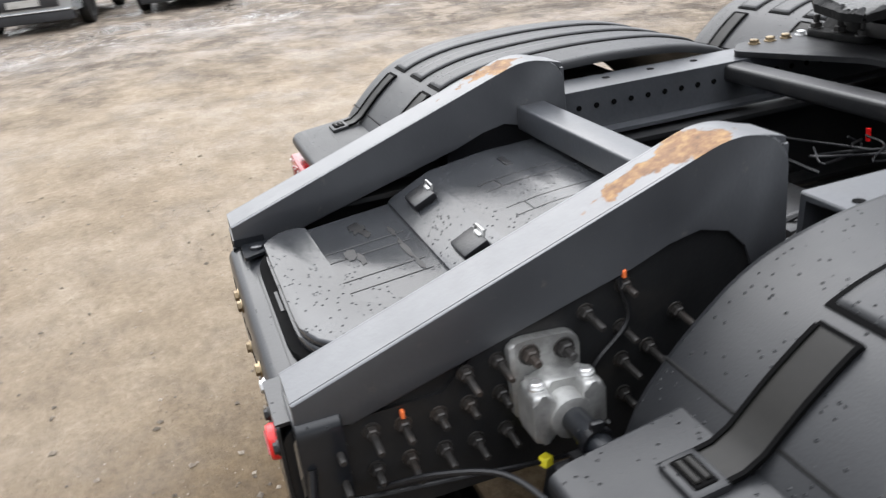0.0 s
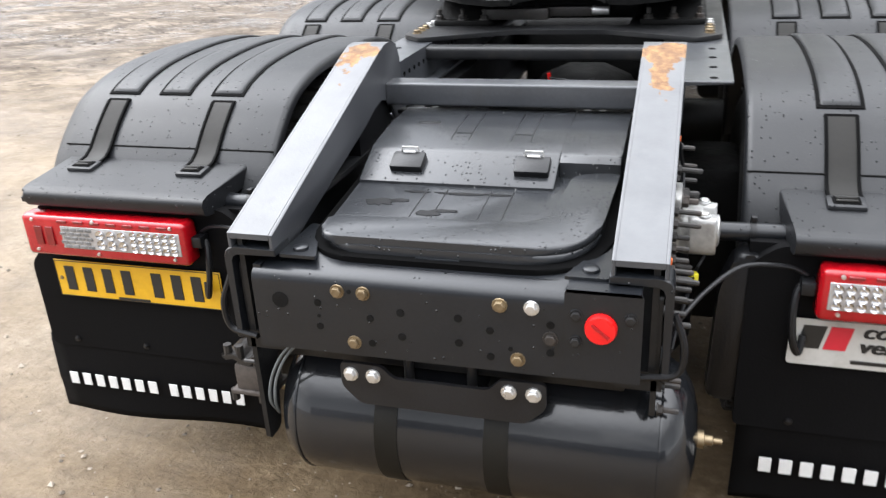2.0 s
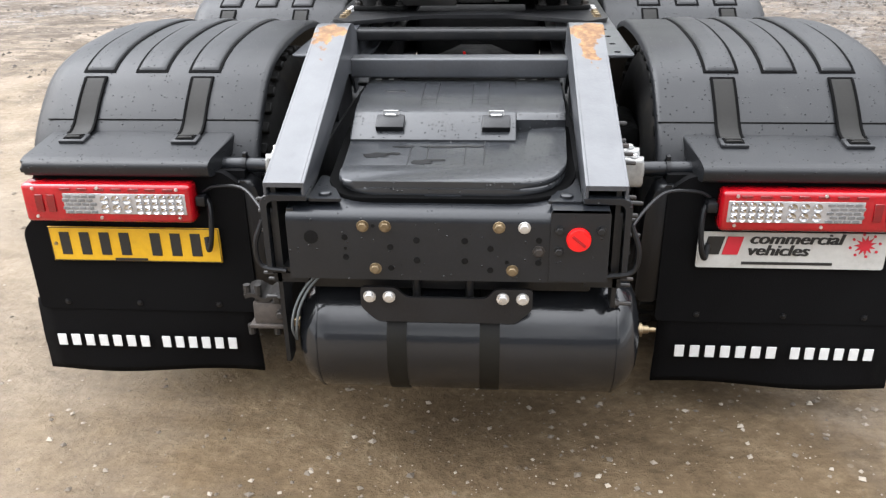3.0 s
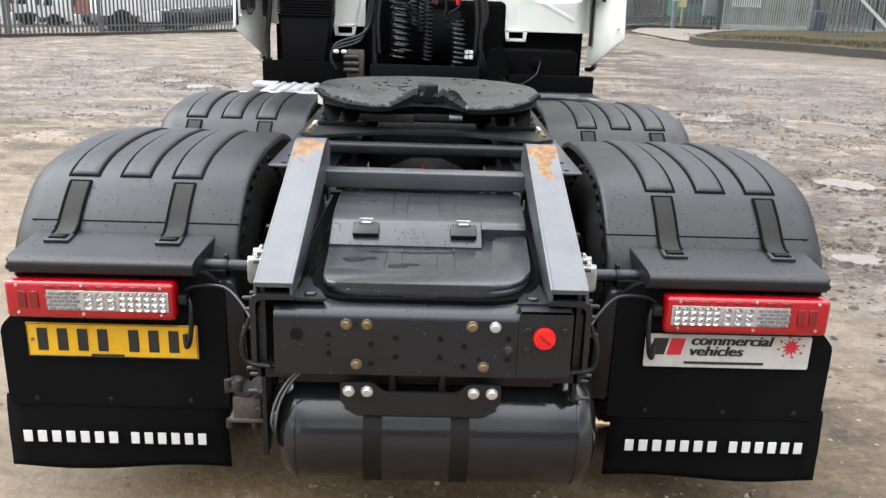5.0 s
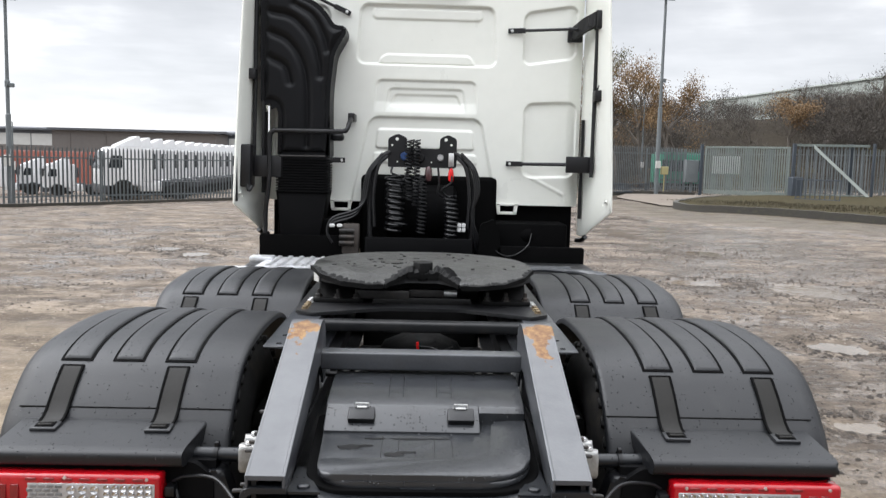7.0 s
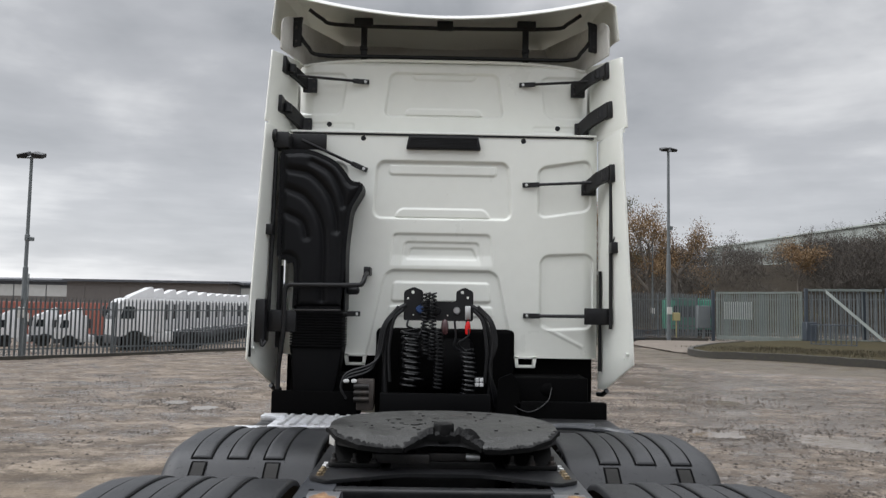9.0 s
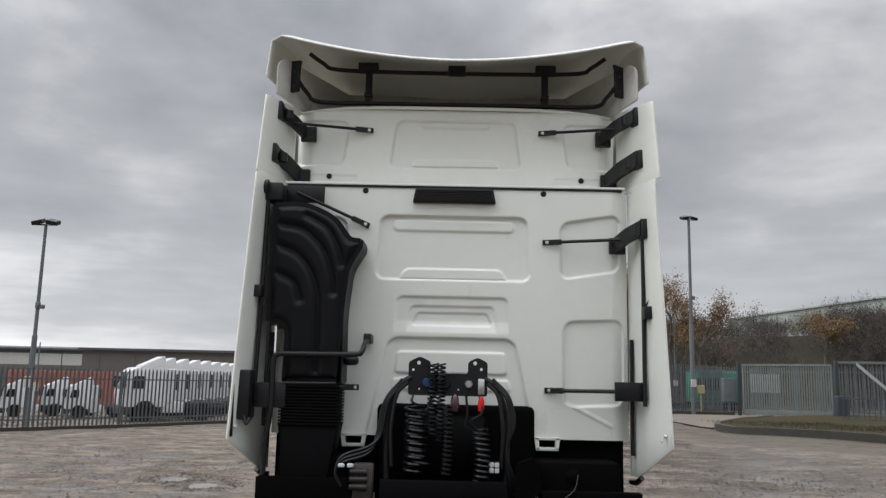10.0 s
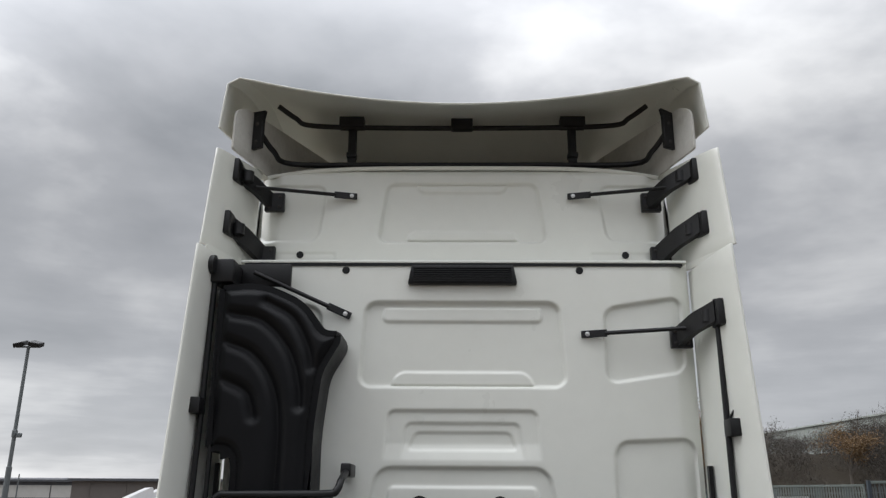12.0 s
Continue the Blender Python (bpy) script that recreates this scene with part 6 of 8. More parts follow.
def build_cab():
    one = np.ones_like
    sheets = [sheet(lambda z: -1.185 * one(z), lambda z: 1.185 * one(z), np.linspace(1.59, 3.085, 210), 330, WALL_Y, lower_relief),
              sheet(lambda z: -1.185 * one(z), lambda z: -0.485 + 0.08 * (z - 1.39), np.linspace(1.39, 1.59, 30), 100, WALL_Y, lower_relief),
              sheet(lambda z: 0.565 - 0.47 * (z - 1.39), lambda z: 1.185 * one(z), np.linspace(1.39, 1.59, 30), 100, WALL_Y, lower_relief)]
    wall = new("cab_rear_wall", joined_sheets("cab_rear_wall", sheets, M_WHITE))
    wall.parent = truck
    tagged(wall, "white pressed steel rear wall of the cab")
    # shell of the cab in front of the wall
    bm = bmesh.new()
    prof = rounded([(4.42, 1.40), (4.42, 3.08), (4.68, 3.09), (4.68, 3.66), (5.6, 3.62), (6.25, 3.0), (6.42, 2.2), (6.45, 1.0), (6.1, 0.75), (6.0, 0.75), (6.0, 1.2), (4.9, 1.2), (4.9, 1.40)], 0.03, 3)
    prism(bm, prof, "x", -1.19, 1.19, 0.03, 3)
    shell = part("cab_shell", bm, M_WHITE, truck, "white tall sleeper cab body")
    bm = bmesh.new()
    prism(bm, [(6.27, 3.0), (6.433, 2.22), (6.436, 2.22), (6.275, 3.0)], "x", -1.1, 1.1)
    part("windscreen", bm, M_GLASS_DARK, shell)
    # upper wall with its arched top edge
    zs = np.linspace(0, 1, 90)
    u = np.linspace(-1, 1, 300)
    xx = np.repeat(u[None, :], 90, 0) * 1.15
    top = 3.715 - 0.06 * np.abs(u) ** 4
    zz = 3.092 + (top[None, :] - 3.092) * zs[:, None]
    up = new("cab_upper_wall", grid_mesh("cab_upper_wall", np.stack([xx, UPPER_Y + upper_relief(xx, zz), zz], -1), M_WHITE, 60))
    up.parent = truck
    tagged(up, "white pressed upper rear wall under the roof deflector")
    bm = bmesh.new()
    tube(bm, [(1.12 * a, UPPER_Y + 0.01, 3.716 - 0.06 * abs(a) ** 4) for a in np.linspace(-1, 1, 40)], 0.013, 8)
    part("roof_lip", bm, M_WHITE, up)
    bm = bmesh.new()
    prism(bm, rounded([(4.29, 3.075), (4.29, 3.092), (4.6, 3.10), (4.6, 3.075)], 0.006, 2), "x", -1.17, 1.17)
    part("seam_ledge", bm, M_WHITE, wall)
    bm = bmesh.new()
    box(bm, (-1.15, 1.15), (4.293, 4.4), (3.060, 3.0745))
    part("seam_gap", bm, M_BLACK, wall)
    # ventilation grille
    bm = bmesh.new()
    prism(bm, rounded([(-0.285, 2.955), (0.285, 2.955), (0.265, 3.056), (-0.265, 3.056)], 0.012, 3), "y", 4.262, 4.305, 0.006)
    vent = part("vent_grille", bm, M_BLACK, wall, "black slatted ventilation grille")
    for k in range(7):
        bm = bmesh.new()
        box(bm, (-0.255, 0.255), (4.254, 4.264), (2.968 + 0.0115 * k, 2.974 + 0.0115 * k), 0.001, 1)
        part("slat", bm, M_STEEL_BLACK, vent)
    for x, y, z in ((-0.612, 4.30, 3.037), (0.612, 4.30, 3.037), (-0.905, 4.52, 3.19), (0.905, 4.52, 3.19)):
        bm = bmesh.new()
        lathe(bm, [(y - 0.006, 0.016), (y - 0.002, 0.02), (y + 0.005, 0.02)], "y", (x, 0, z), 16)
        part("rubber_plug", bm, M_BLACK, wall if y < 4.4 else up)
    # lower lift brackets at the wall's foot
    for x in (-0.63, 0.64):
        bm = bmesh.new()
        a, b = x - 0.085, x + 0.085
        prism(bm, [(a, 1.40), (a + 0.012, 1.325), (a + 0.035, 1.325), (a + 0.028, 1.40)], "y", 4.28, 4.33)
        prism(bm, [(b, 1.40), (b - 0.012, 1.325), (b - 0.035, 1.325), (b - 0.028, 1.40)], "y", 4.28, 4.33)
        box(bm, (a + 0.012, b - 0.012), (4.28, 4.33), (1.318, 1.338), 0.003)
        box(bm, (a, b), (4.28, 4.33), (1.385, 1.402), 0.003)
        part("lift_eye", bm, M_WHITE, wall)
    # underside and lower body behind the wall, deep shade put into their black
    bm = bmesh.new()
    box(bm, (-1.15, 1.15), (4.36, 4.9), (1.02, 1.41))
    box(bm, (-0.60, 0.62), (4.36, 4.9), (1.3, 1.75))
    part("cab_underside", bm, M_BLACK_SHADE, truck)
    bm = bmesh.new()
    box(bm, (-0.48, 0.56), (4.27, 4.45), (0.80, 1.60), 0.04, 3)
    part("engine_cover", bm, M_BLACK_SHADE, truck)
    bm = bmesh.new()
    lathe(bm, [(-0.30, 0.17), (-0.27, 0.21), (0.22, 0.21), (0.25, 0.17)], "x", (0, 4.33, 1.33), 32)
    lathe(bm, [(0.10, 0.212), (0.10, 0.218), (0.12, 0.218), (0.12, 0.212)], "x", (0, 4.33, 1.33), 32, closed=True)
    part("air_drier_drum", bm, M_FLAP, truck, "black drum behind the cab")
    bm = bmesh.new()
    box(bm, (-0.42, 0.36), (3.93, 3.99), (0.98, 1.15), 0.008)
    part("rear_bulkhead", bm, M_FLAP, truck)
    # wide black guards behind the front wheels, the cab's shade put into their colour
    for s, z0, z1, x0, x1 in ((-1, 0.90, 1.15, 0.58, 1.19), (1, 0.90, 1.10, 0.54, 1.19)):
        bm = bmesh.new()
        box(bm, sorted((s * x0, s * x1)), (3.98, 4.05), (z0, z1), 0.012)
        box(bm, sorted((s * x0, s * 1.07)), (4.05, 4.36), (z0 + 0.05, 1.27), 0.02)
        part("front_wheel_guard", bm, M_BLACK_SHADE, truck, "black plastic guard behind the front wheel")


build_cab()


def side_fairing(s):
    """Lower and upper side fairings: curved white panels with returned edges."""
    def panel(name, edge, nx, label):
        rows = []
        for z, y_rear, x_rear, y_front, x_front in edge:
            row = []
            for k in range(nx):
                t = k / (nx - 1)
                row.append((s * (x_rear + (x_front - x_rear) * t ** 0.8), y_rear + (y_front - y_rear) * t, z))
            rows.append(row)
        me = grid_mesh(name, np.array(rows), M_WHITE, 50)
        ob = new(name, me)
        ob.parent = truck
        sol = ob.modifiers.new("thickness", "SOLIDIFY")
        sol.thickness, sol.offset = 0.014, 0
        bev = ob.modifiers.new("edge", "BEVEL")
        bev.width, bev.segments = 0.004, 2
        return tagged(ob, label)
    low = [(1.165, 4.26, 1.235, 4.37, 1.205)]
    for k in range(19):
        z = 1.375 + (3.05 - 1.375) * k / 18
        low.append((z, 3.85 + 0.02 * (k / 18) ** 2, 1.348 - 0.08 * (k / 18) ** 1.1, 4.37, 1.205))
    fl = panel("side_fairing", low, 14, "white side air fairing behind the cab door")
    # forward edge channel and dark seal
    bm = bmesh.new()
    prism(bm, [(s * 1.187, 4.27), (s * 1.207, 4.27), (s * 1.207, 4.30), (s * 1.187, 4.30)], "z", 1.30, 2.05)
    part("edge_seal", bm, M_STEEL_BLACK, fl)
    bm = bmesh.new()
    tube(bm, [(s * 1.24, 4.22, 1.165), (s * 1.22, 4.28, 1.13), (s * 1.20, 4.36, 1.125)], 0.018, 8)
    part("lower_seal", bm, M_BLACK, fl)
    for y, z in ((3.95, 1.42), (3.89, 1.45)):
        bm = bmesh.new()
        lathe(bm, [(s * 1.30, 0.012), (s * 1.318, 0.010)], "x", (0, y, z), 10)
        part("fixing", bm, M_WHITE, fl)
    upp = []
    for k in range(10):
        t = k / 9
        upp.append((3.10 + 0.53 * t, 4.03 + 0.03 * t, 1.305 - 0.03 * t + (0.042 if s > 0 else 0.006), 4.54, 1.175 - 0.015 * t))
    fu = panel("upper_side_fairing", [(z + 0.0, yr, xr, yf, xf) for z, yr, xr, yf, xf in upp], 14, "white upper side air fairing")
    # its upper edge climbs towards the front
    for v in fu.data.vertices:
        t = (v.co.z - 3.10) / 0.53
        v.co.z += 0.06 * t * max(0.0, (v.co.y - 4.03) / 0.5)
    bm = bmesh.new()
    strip(bm, [(s * (1.322 if s > 0 else 1.29), 4.05, 3.085), (s * 1.19, 4.42, 3.085)], (0, 0, 1), 0.035, 0.012)
    part("edge_return", bm, M_WHITE, fu)
    return fl, fu


FAIR = {s: side_fairing(s) for s in (-1, 1)}


def roof_deflector():
    """Curved roof deflector shell open to the rear, with its inner cheeks, bars and posts."""
    n = 41
    rows = []
    for y, dz, w in ((4.15, 0.0, 1.0), (4.35, 0.09, 1.0), (4.6, 0.16, 0.995), (4.9, 0.19, 0.985), (5.3, 0.13, 0.97), (5.8, -0.1, 0.94), (6.2, -0.42, 0.90)):
        row = []
        for k in range(n):
            u = -1 + 2 * k / (n - 1)
            a = abs(u)
            if a > 0.94:
                t = (a - 0.94) / 0.06
                x, z = 1.275 + 0.03 * t, 4.09 - 0.30 * t ** 1.15 - 0.6 * dz * t
            else:
                t = a / 0.94
                x, z = 1.275 * t, 3.925 + 0.175 * t ** 1.9 - 0.02 * max(0, (t - 0.93) / 0.07) ** 2
            row.append((math.copysign(x * w, u), y, z + dz))
        rows.append(row)
    me = grid_mesh("roof_deflector", np.array(rows), M_GRP, 60)
    d = new("roof_deflector", me)
    d.parent = truck
    me.materials.append(M_WHITE)
    sol = d.modifiers.new("thickness", "SOLIDIFY")
    sol.thickness, sol.offset, sol.material_offset, sol.material_offset_rim = 0.011, 1.0, 1, 1
    bev = d.modifiers.new("edge", "BEVEL")
    bev.width, bev.segments = 0.008, 3
    tagged(d, "white roof air deflector with a bare grey underside")
    bm = bmesh.new()
    prism(bm, [(5.0, 3.62), (5.3, 4.08), (5.35, 4.08), (5.05, 3.60)], "x", -1.08, 1.08)
    part("inner_back", bm, M_GRP, d, "dull grey inner back panel")
    for s in (-1, 1):
        bm = bmesh.new()
        prism(bm, rounded([(4.2, 3.69), (4.2, 3.92), (4.3, 3.98), (5.45, 4.10), (5.45, 3.60), (4.62, 3.68)], [0.02, 0.05, 0.03, 0, 0, 0], 4), "x", -0.007, 0.007, 0.003, 2, pose(s * 1.245, 4.2, 0, 0, 0, s * 17) @ pose(0, -4.2, 0))
        part("inner_cheek", bm, M_GALV_PALE, d, "pale inner cheek panel")
        bm = bmesh.new()
        m = pose(s * 1.15, 4.36, 3.86, 0, 0, s * 30)
        box(bm, (-0.037, 0.037), (-0.012, 0.012), (-0.10, 0.10), 0.004, 1, m)
        prism(bm, [(-0.037, 0.10), (0.037, 0.08), (0.047, 0.125), (-0.047, 0.135)], "y", -0.01, 0.01, 0, 1, m)
        br = part("cheek_bracket", bm, M_STEEL_BLACK, d, "black steel bracket")
        for dz in (-0.06, 0.05):
            bm = bmesh.new()
            hexbolt(bm, m @ Vector((0, -0.012, dz)), (0, -1, 0), 0.009, 0.008)
            part("bolt", bm, M_BOLT, br)
        bm = bmesh.new()
        box(bm, sorted((s * 0.635, s * 0.685)), (4.66, 4.69), (3.70, 4.08), 0.004)
        box(bm, sorted((s * 0.59, s * 0.74)), (4.63, 4.70), (4.035, 4.10), 0.004)
        box(bm, sorted((s * 0.63, s * 0.69)), (4.64, 4.70), (3.84, 3.87), 0.004)
        part("support_post", bm, M_STEEL_BLACK, d, "black steel support post")
    bm = bmesh.new()
    tube(bm, smooth_path([(-1.10, 4.58, 4.14), (-1.0, 4.62, 4.08), (-0.90, 4.66, 4.05), (-0.4, 4.67, 4.04), (0.4, 4.67, 4.04), (0.90, 4.66, 4.05), (1.0, 4.62, 4.08), (1.10, 4.58, 4.14)], 5), 0.016, 8)
    part("upper_bar", bm, M_STEEL_BLACK, d, "black tubular cross bar")
    bm = bmesh.new()
    tube(bm, smooth_path([(-1.14, 4.37, 3.86), (-1.08, 4.46, 3.79), (-1.0, 4.58, 3.765), (-0.5, 4.62, 3.775), (0.5, 4.62, 3.775), (1.0, 4.58, 3.765), (1.08, 4.46, 3.79), (1.14, 4.37, 3.86)], 5), 0.016, 8)
    part("lower_bar", bm, M_STEEL_BLACK, d, "black tubular cross bar")
    bm = bmesh.new()
    box(bm, (-0.065, 0.065), (4.64, 4.69), (4.02, 4.10), 0.006)
    part("bar_clamp", bm, M_STEEL_BLACK, d)


roof_deflector()


def stay(parent, tip, end, r=0.011):
    """A black stay rod with a flattened, drilled tip on the wall."""
    bm = bmesh.new()
    a, b = Vector(tip), Vector(end)
    d = (b - a).normalized()
    tube(bm, [a + d * 0.11, b], r, 8)
    m = Matrix.Translation(a + d * 0.055) @ d.to_track_quat("X", "Z").to_matrix().to_4x4()
    box(bm, (-0.065, 0.065), (-0.005, 0.005), (-0.019, 0.019), 0.003, 1, m)
    rod = part("stay_rod", bm, M_STEEL_BLACK, parent, "black steel stay rod with a flattened end")
    bm = bmesh.new()
    hexbolt(bm, a + d * 0.02 + Vector((0, -0.005, 0)), (0, -1, 0), 0.009, 0.008)
    part("bolt", bm, M_ZINC, rod)


def bent_bracket(parent, p_wall, p_side, h=0.05):
    """A black pressed bracket from the cab corner out to the fairing."""
    bm = bmesh.new()
    a, b = Vector(p_wall), Vector(p_side)
    c = a.lerp(b, 0.45) + Vector((0, -0.02, 0.012))
    strip(bm, smooth_path([a, a.lerp(c, 0.5), c, c.lerp(b, 0.5), b], 3), (0, 0, 1), 2 * h, 0.035)
    m = Matrix.Translation(a)
    box(bm, (-0.055, 0.055), (-0.022, 0.012), (-0.055, 0.055), 0.005, 1, m)
    m = Matrix.Translation(b)
    box(bm, (-0.024, 0.024), (-0.06, 0.06), (-0.075, 0.055), 0.012, 2, m)
    lathe(bm, [(-0.03, 0.028), (-0.03, 0.034), (0.03, 0.034), (0.03, 0.028)], "z", a.lerp(b, 0.7) + Vector((0, -0.03, 0.01)), 12)
    ob = part("fairing_bracket", bm, M_STEEL_BLACK, parent, "black pressed steel fairing bracket")
    for dx, dz in ((-0.03, -0.03), (0.03, -0.03), (-0.03, 0.03), (0.03, 0.03)):
        bm = bmesh.new()
        hexbolt(bm, a + Vector((dx, -0.022, dz)), (0, -1, 0), 0.008, 0.007)
        part("bolt", bm, M_BOLT, ob)


for _s in (-1, 1):
    low, upp = FAIR[_s]
    _o = 0.02 if _s > 0 else 0.0
    bent_bracket(upp, (_s * 1.06, 4.50, 3.49), (_s * (1.225 + _o), 4.27, 3.59), 0.045)
    stay(upp, (_s * 0.605, 4.50, 3.53), (_s * 1.14, 4.36, 3.53))
    bent_bracket(upp, (_s * 1.09, 4.49, 3.17), (_s * (1.24 + _o), 4.24, 3.28), 0.055)
# right lower side
low, upp = FAIR[1]
bent_bracket(low, (1.11, 4.29, 2.68), (1.24, 4.06, 2.765), 0.05)
stay(low, (0.615, 4.285, 2.695), (1.17, 4.2, 2.715))
bm = bmesh.new()
tube(bm, [(1.235, 4.08, 2.83), (1.235, 4.08, 1.62)], 0.014, 10)
part("vertical_rod", bm, M_STEEL_BLACK, low, "black vertical fairing rod")
bm = bmesh.new()
box(bm, (1.22, 1.285), (3.99, 4.09), (2.17, 2.25), 0.006)
tube(bm, [(1.235, 4.06, 2.24), (1.27, 4.03, 2.31)], 0.006, 6)
part("rod_clip", bm, M_STEEL_BLACK, low, "black steel rod clip")
bm = bmesh.new()
box(bm, (1.05, 1.275), (4.10, 4.125), (1.65, 1.77), 0.004)
part("rod_bracket", bm, M_STEEL_BLACK, low, "black steel rod bracket")
bm = bmesh.new()
box(bm, (1.10, 1.18), (4.126, 4.29), (1.665, 1.76), 0.004)
part("bracket_arm", bm, M_STEEL_BLACK, low)
stay(low, (0.63, 4.285, 1.705), (1.07, 4.13, 1.71), 0.013)
# left lower side
low, upp = FAIR[-1]
bm = bmesh.new()
box(bm, (-1.20, -0.88), (4.20, 4.23), (2.925, 3.04), 0.005)
part("hinge_plate", bm, M_STEEL_BLACK, low, "black steel hinge plate")
bm = bmesh.new()
box(bm, (-1.25, -1.13), (4.03, 4.2), (2.90, 3.02), 0.012)
lathe(bm, [(-1.265, 0.05), (-1.22, 0.05)], "x", (0, 4.03, 2.985), 14)
part("hinge_block", bm, M_STEEL_BLACK, low, "black steel hinge block")
stay(low, (-0.585, 4.285, 2.79), (-1.06, 4.16, 2.985))
bm = bmesh.new()
tube(bm, [(-1.225, 4.06, 3.01), (-1.23, 4.05, 2.3), (-1.24, 4.03, 1.62)], 0.014, 10)
part("vertical_rod", bm, M_STEEL_BLACK, low, "black vertical fairing rod")
bm = bmesh.new()
tube(bm, [(-1.17, 4.04, 2.12), (-1.175, 4.04, 1.45)], 0.012, 8)
part("gas_strut", bm, M_STEEL_BLACK, low)
bm = bmesh.new()
box(bm, (-1.29, -1.22), (3.98, 4.08), (2.26, 2.335), 0.006)
part("rod_clip", bm, M_STEEL_BLACK, low)
bm = bmesh.new()
box(bm, (-1.315, -1.235), (3.9, 4.06), (1.49, 1.795), 0.015)
tube(bm, smooth_path([(-1.27, 3.92, 1.55), (-1.25, 3.9, 1.47), (-1.23, 3.92, 1.5)]), 0.012, 8)
part("lock_block", bm, M_STEEL_BLACK, low, "black fairing lock block")
bm = bmesh.new()
box(bm, (-1.235, -1.03), (3.98, 4.02), (1.565, 1.72), 0.01)
part("lock_arm", bm, M_STEEL_BLACK, low)
bm = bmesh.new()
box(bm, (-1.338, -1.322), (3.86, 3.895), (1.39, 1.74), 0.003)
part("edge_rubber", bm, M_BLACK, low)
bm = bmesh.new()
tube(bm, [(-1.05, 3.98, 1.72), (-0.72, 3.98, 1.725)], 0.007, 8)
part("band_clamp", bm, M_BOLT, low, "bright hose clamp band")
stay(low, (-0.60, 4.15, 1.70), (-0.75, 4.02, 1.70), 0.012)


# --- air intake duct
def intake_duct():
    out = rounded([(-1.19, 2.88), (-0.98, 2.90), (-0.76, 2.80), (-0.665, 2.66), (-0.585, 2.655), (-0.585, 2.60), (-0.665, 2.46), (-0.695, 2.18), (-0.69, 1.72), (-1.07, 1.72), (-1.065, 2.03), (-1.09, 2.09), (-1.19, 2.09)],
                  [0.02, 0.12, 0.12, 0.03, 0.02, 0.02, 0.05, 0.1, 0.01, 0.01, 0.03, 0.03, 0.02], 6)
    bm = bmesh.new()
    prism(bm, out, "y", 4.03, 4.29, 0.035, 4)
    duct = part("intake_duct", bm, M_DUCT, truck, "black ribbed plastic engine air intake duct")
    curves = [[(-1.13, 2.60), (-1.0, 2.54), (-0.90, 2.40), (-0.86, 2.20), (-0.86, 1.80)], [(-1.12, 2.74), (-0.96, 2.70), (-0.83, 2.56), (-0.775, 2.40), (-0.765, 2.30)],
              [(-1.13, 2.42), (-1.02, 2.36), (-0.98, 2.25)], [(-0.95, 2.80), (-0.82, 2.72), (-0.74, 2.58), (-0.715, 2.48)]]
    # swelling front: rounded bands between moulded grooves
    groove = np.array([(p.x, p.z) for c in curves for p in smooth_path([(a, 0, b) for a, b in c], 28)])
    poly = np.array(out)
    gx, gz_ = np.meshgrid(np.linspace(-1.19, -0.585, 116), np.linspace(1.73, 2.9, 216))
    inside = np.zeros(gx.shape, bool)
    edge = np.full(gx.shape, 9.0)
    for (ax, az), (bx, bz) in zip(poly, np.roll(poly, -1, 0)):
        if abs(az - bz) > 1e-9:
            inside ^= ((az > gz_) != (bz > gz_)) & (gx < (bx - ax) * (gz_ - az) / (bz - az) + ax)
        d2 = (bx - ax) ** 2 + (bz - az) ** 2
        if d2 > 1e-12:
            t = np.clip(((gx - ax) * (bx - ax) + (gz_ - az) * (bz - az)) / d2, 0, 1)
            edge = np.minimum(edge, np.hypot(gx - ax - t * (bx - ax), gz_ - az - t * (bz - az)))
    near = np.min(np.hypot(gx[..., None] - groove[:, 0], gz_[..., None] - groove[:, 1]), -1)
    rise = np.clip((near - 0.004) / 0.048, 0, 1)
    rise = np.sin(rise * math.pi / 2) * np.clip((edge - 0.03) / 0.035, 0, 1) ** 0.6
    bm = bmesh.new()
    keep = inside & (edge > 0.028)
    vs = {}
    for i, j in np.argwhere(keep):
        vs[i, j] = bm.verts.new((gx[i, j], 4.0305 - 0.028 * rise[i, j], gz_[i, j]))
    for i, j in vs:
        quad = [(i, j), (i, j + 1), (i + 1, j + 1), (i + 1, j)]
        if all(q in vs for q in quad):
            bm.faces.new([vs[q] for q in quad])
    part("duct_front", bm, M_DUCT, duct, angle=60)
    bm = bmesh.new()
    box(bm, (-0.7, -0.60), (4.12, 4.2), (1.84, 1.90), 0.025, 3)
    part("duct_lug", bm, M_BLACK, duct)
    for k in range(13):
        bm = bmesh.new()
        z = 1.462 + 0.0192 * k
        box(bm, (-1.075, -0.695), (3.985, 4.27), (z, z + 0.0125), 0.006, 2)
        part("bellows_fold", bm, M_FLAP, duct)
    bm = bmesh.new()
    box(bm, (-1.06, -0.71), (4.01, 4.26), (1.44, 1.72), 0.004)
    prism(bm, [(-1.075, 1.46), (-0.70, 1.46), (-0.745, 1.16), (-0.775, 1.085), (-1.02, 1.085), (-1.04, 1.16)], "y", 4.0, 4.27, 0.02)
    part("lower_duct", bm, M_FLAP, duct)
    # guard pipe across the duct
    bm = bmesh.new()
    tube(bm, smooth_path([(-1.15, 4.0, 1.16), (-1.15, 4.0, 1.3), (-1.13, 3.98, 1.45), (-1.115, 3.97, 1.6), (-1.115, 3.97, 1.84), (-1.09, 3.97, 1.895), (-1.03, 3.97, 1.90), (-0.62, 3.97, 1.905), (-0.565, 3.97, 1.92), (-0.55, 4.0, 1.965), (-0.545, 4.1, 2.0)], 5), 0.017, 10)
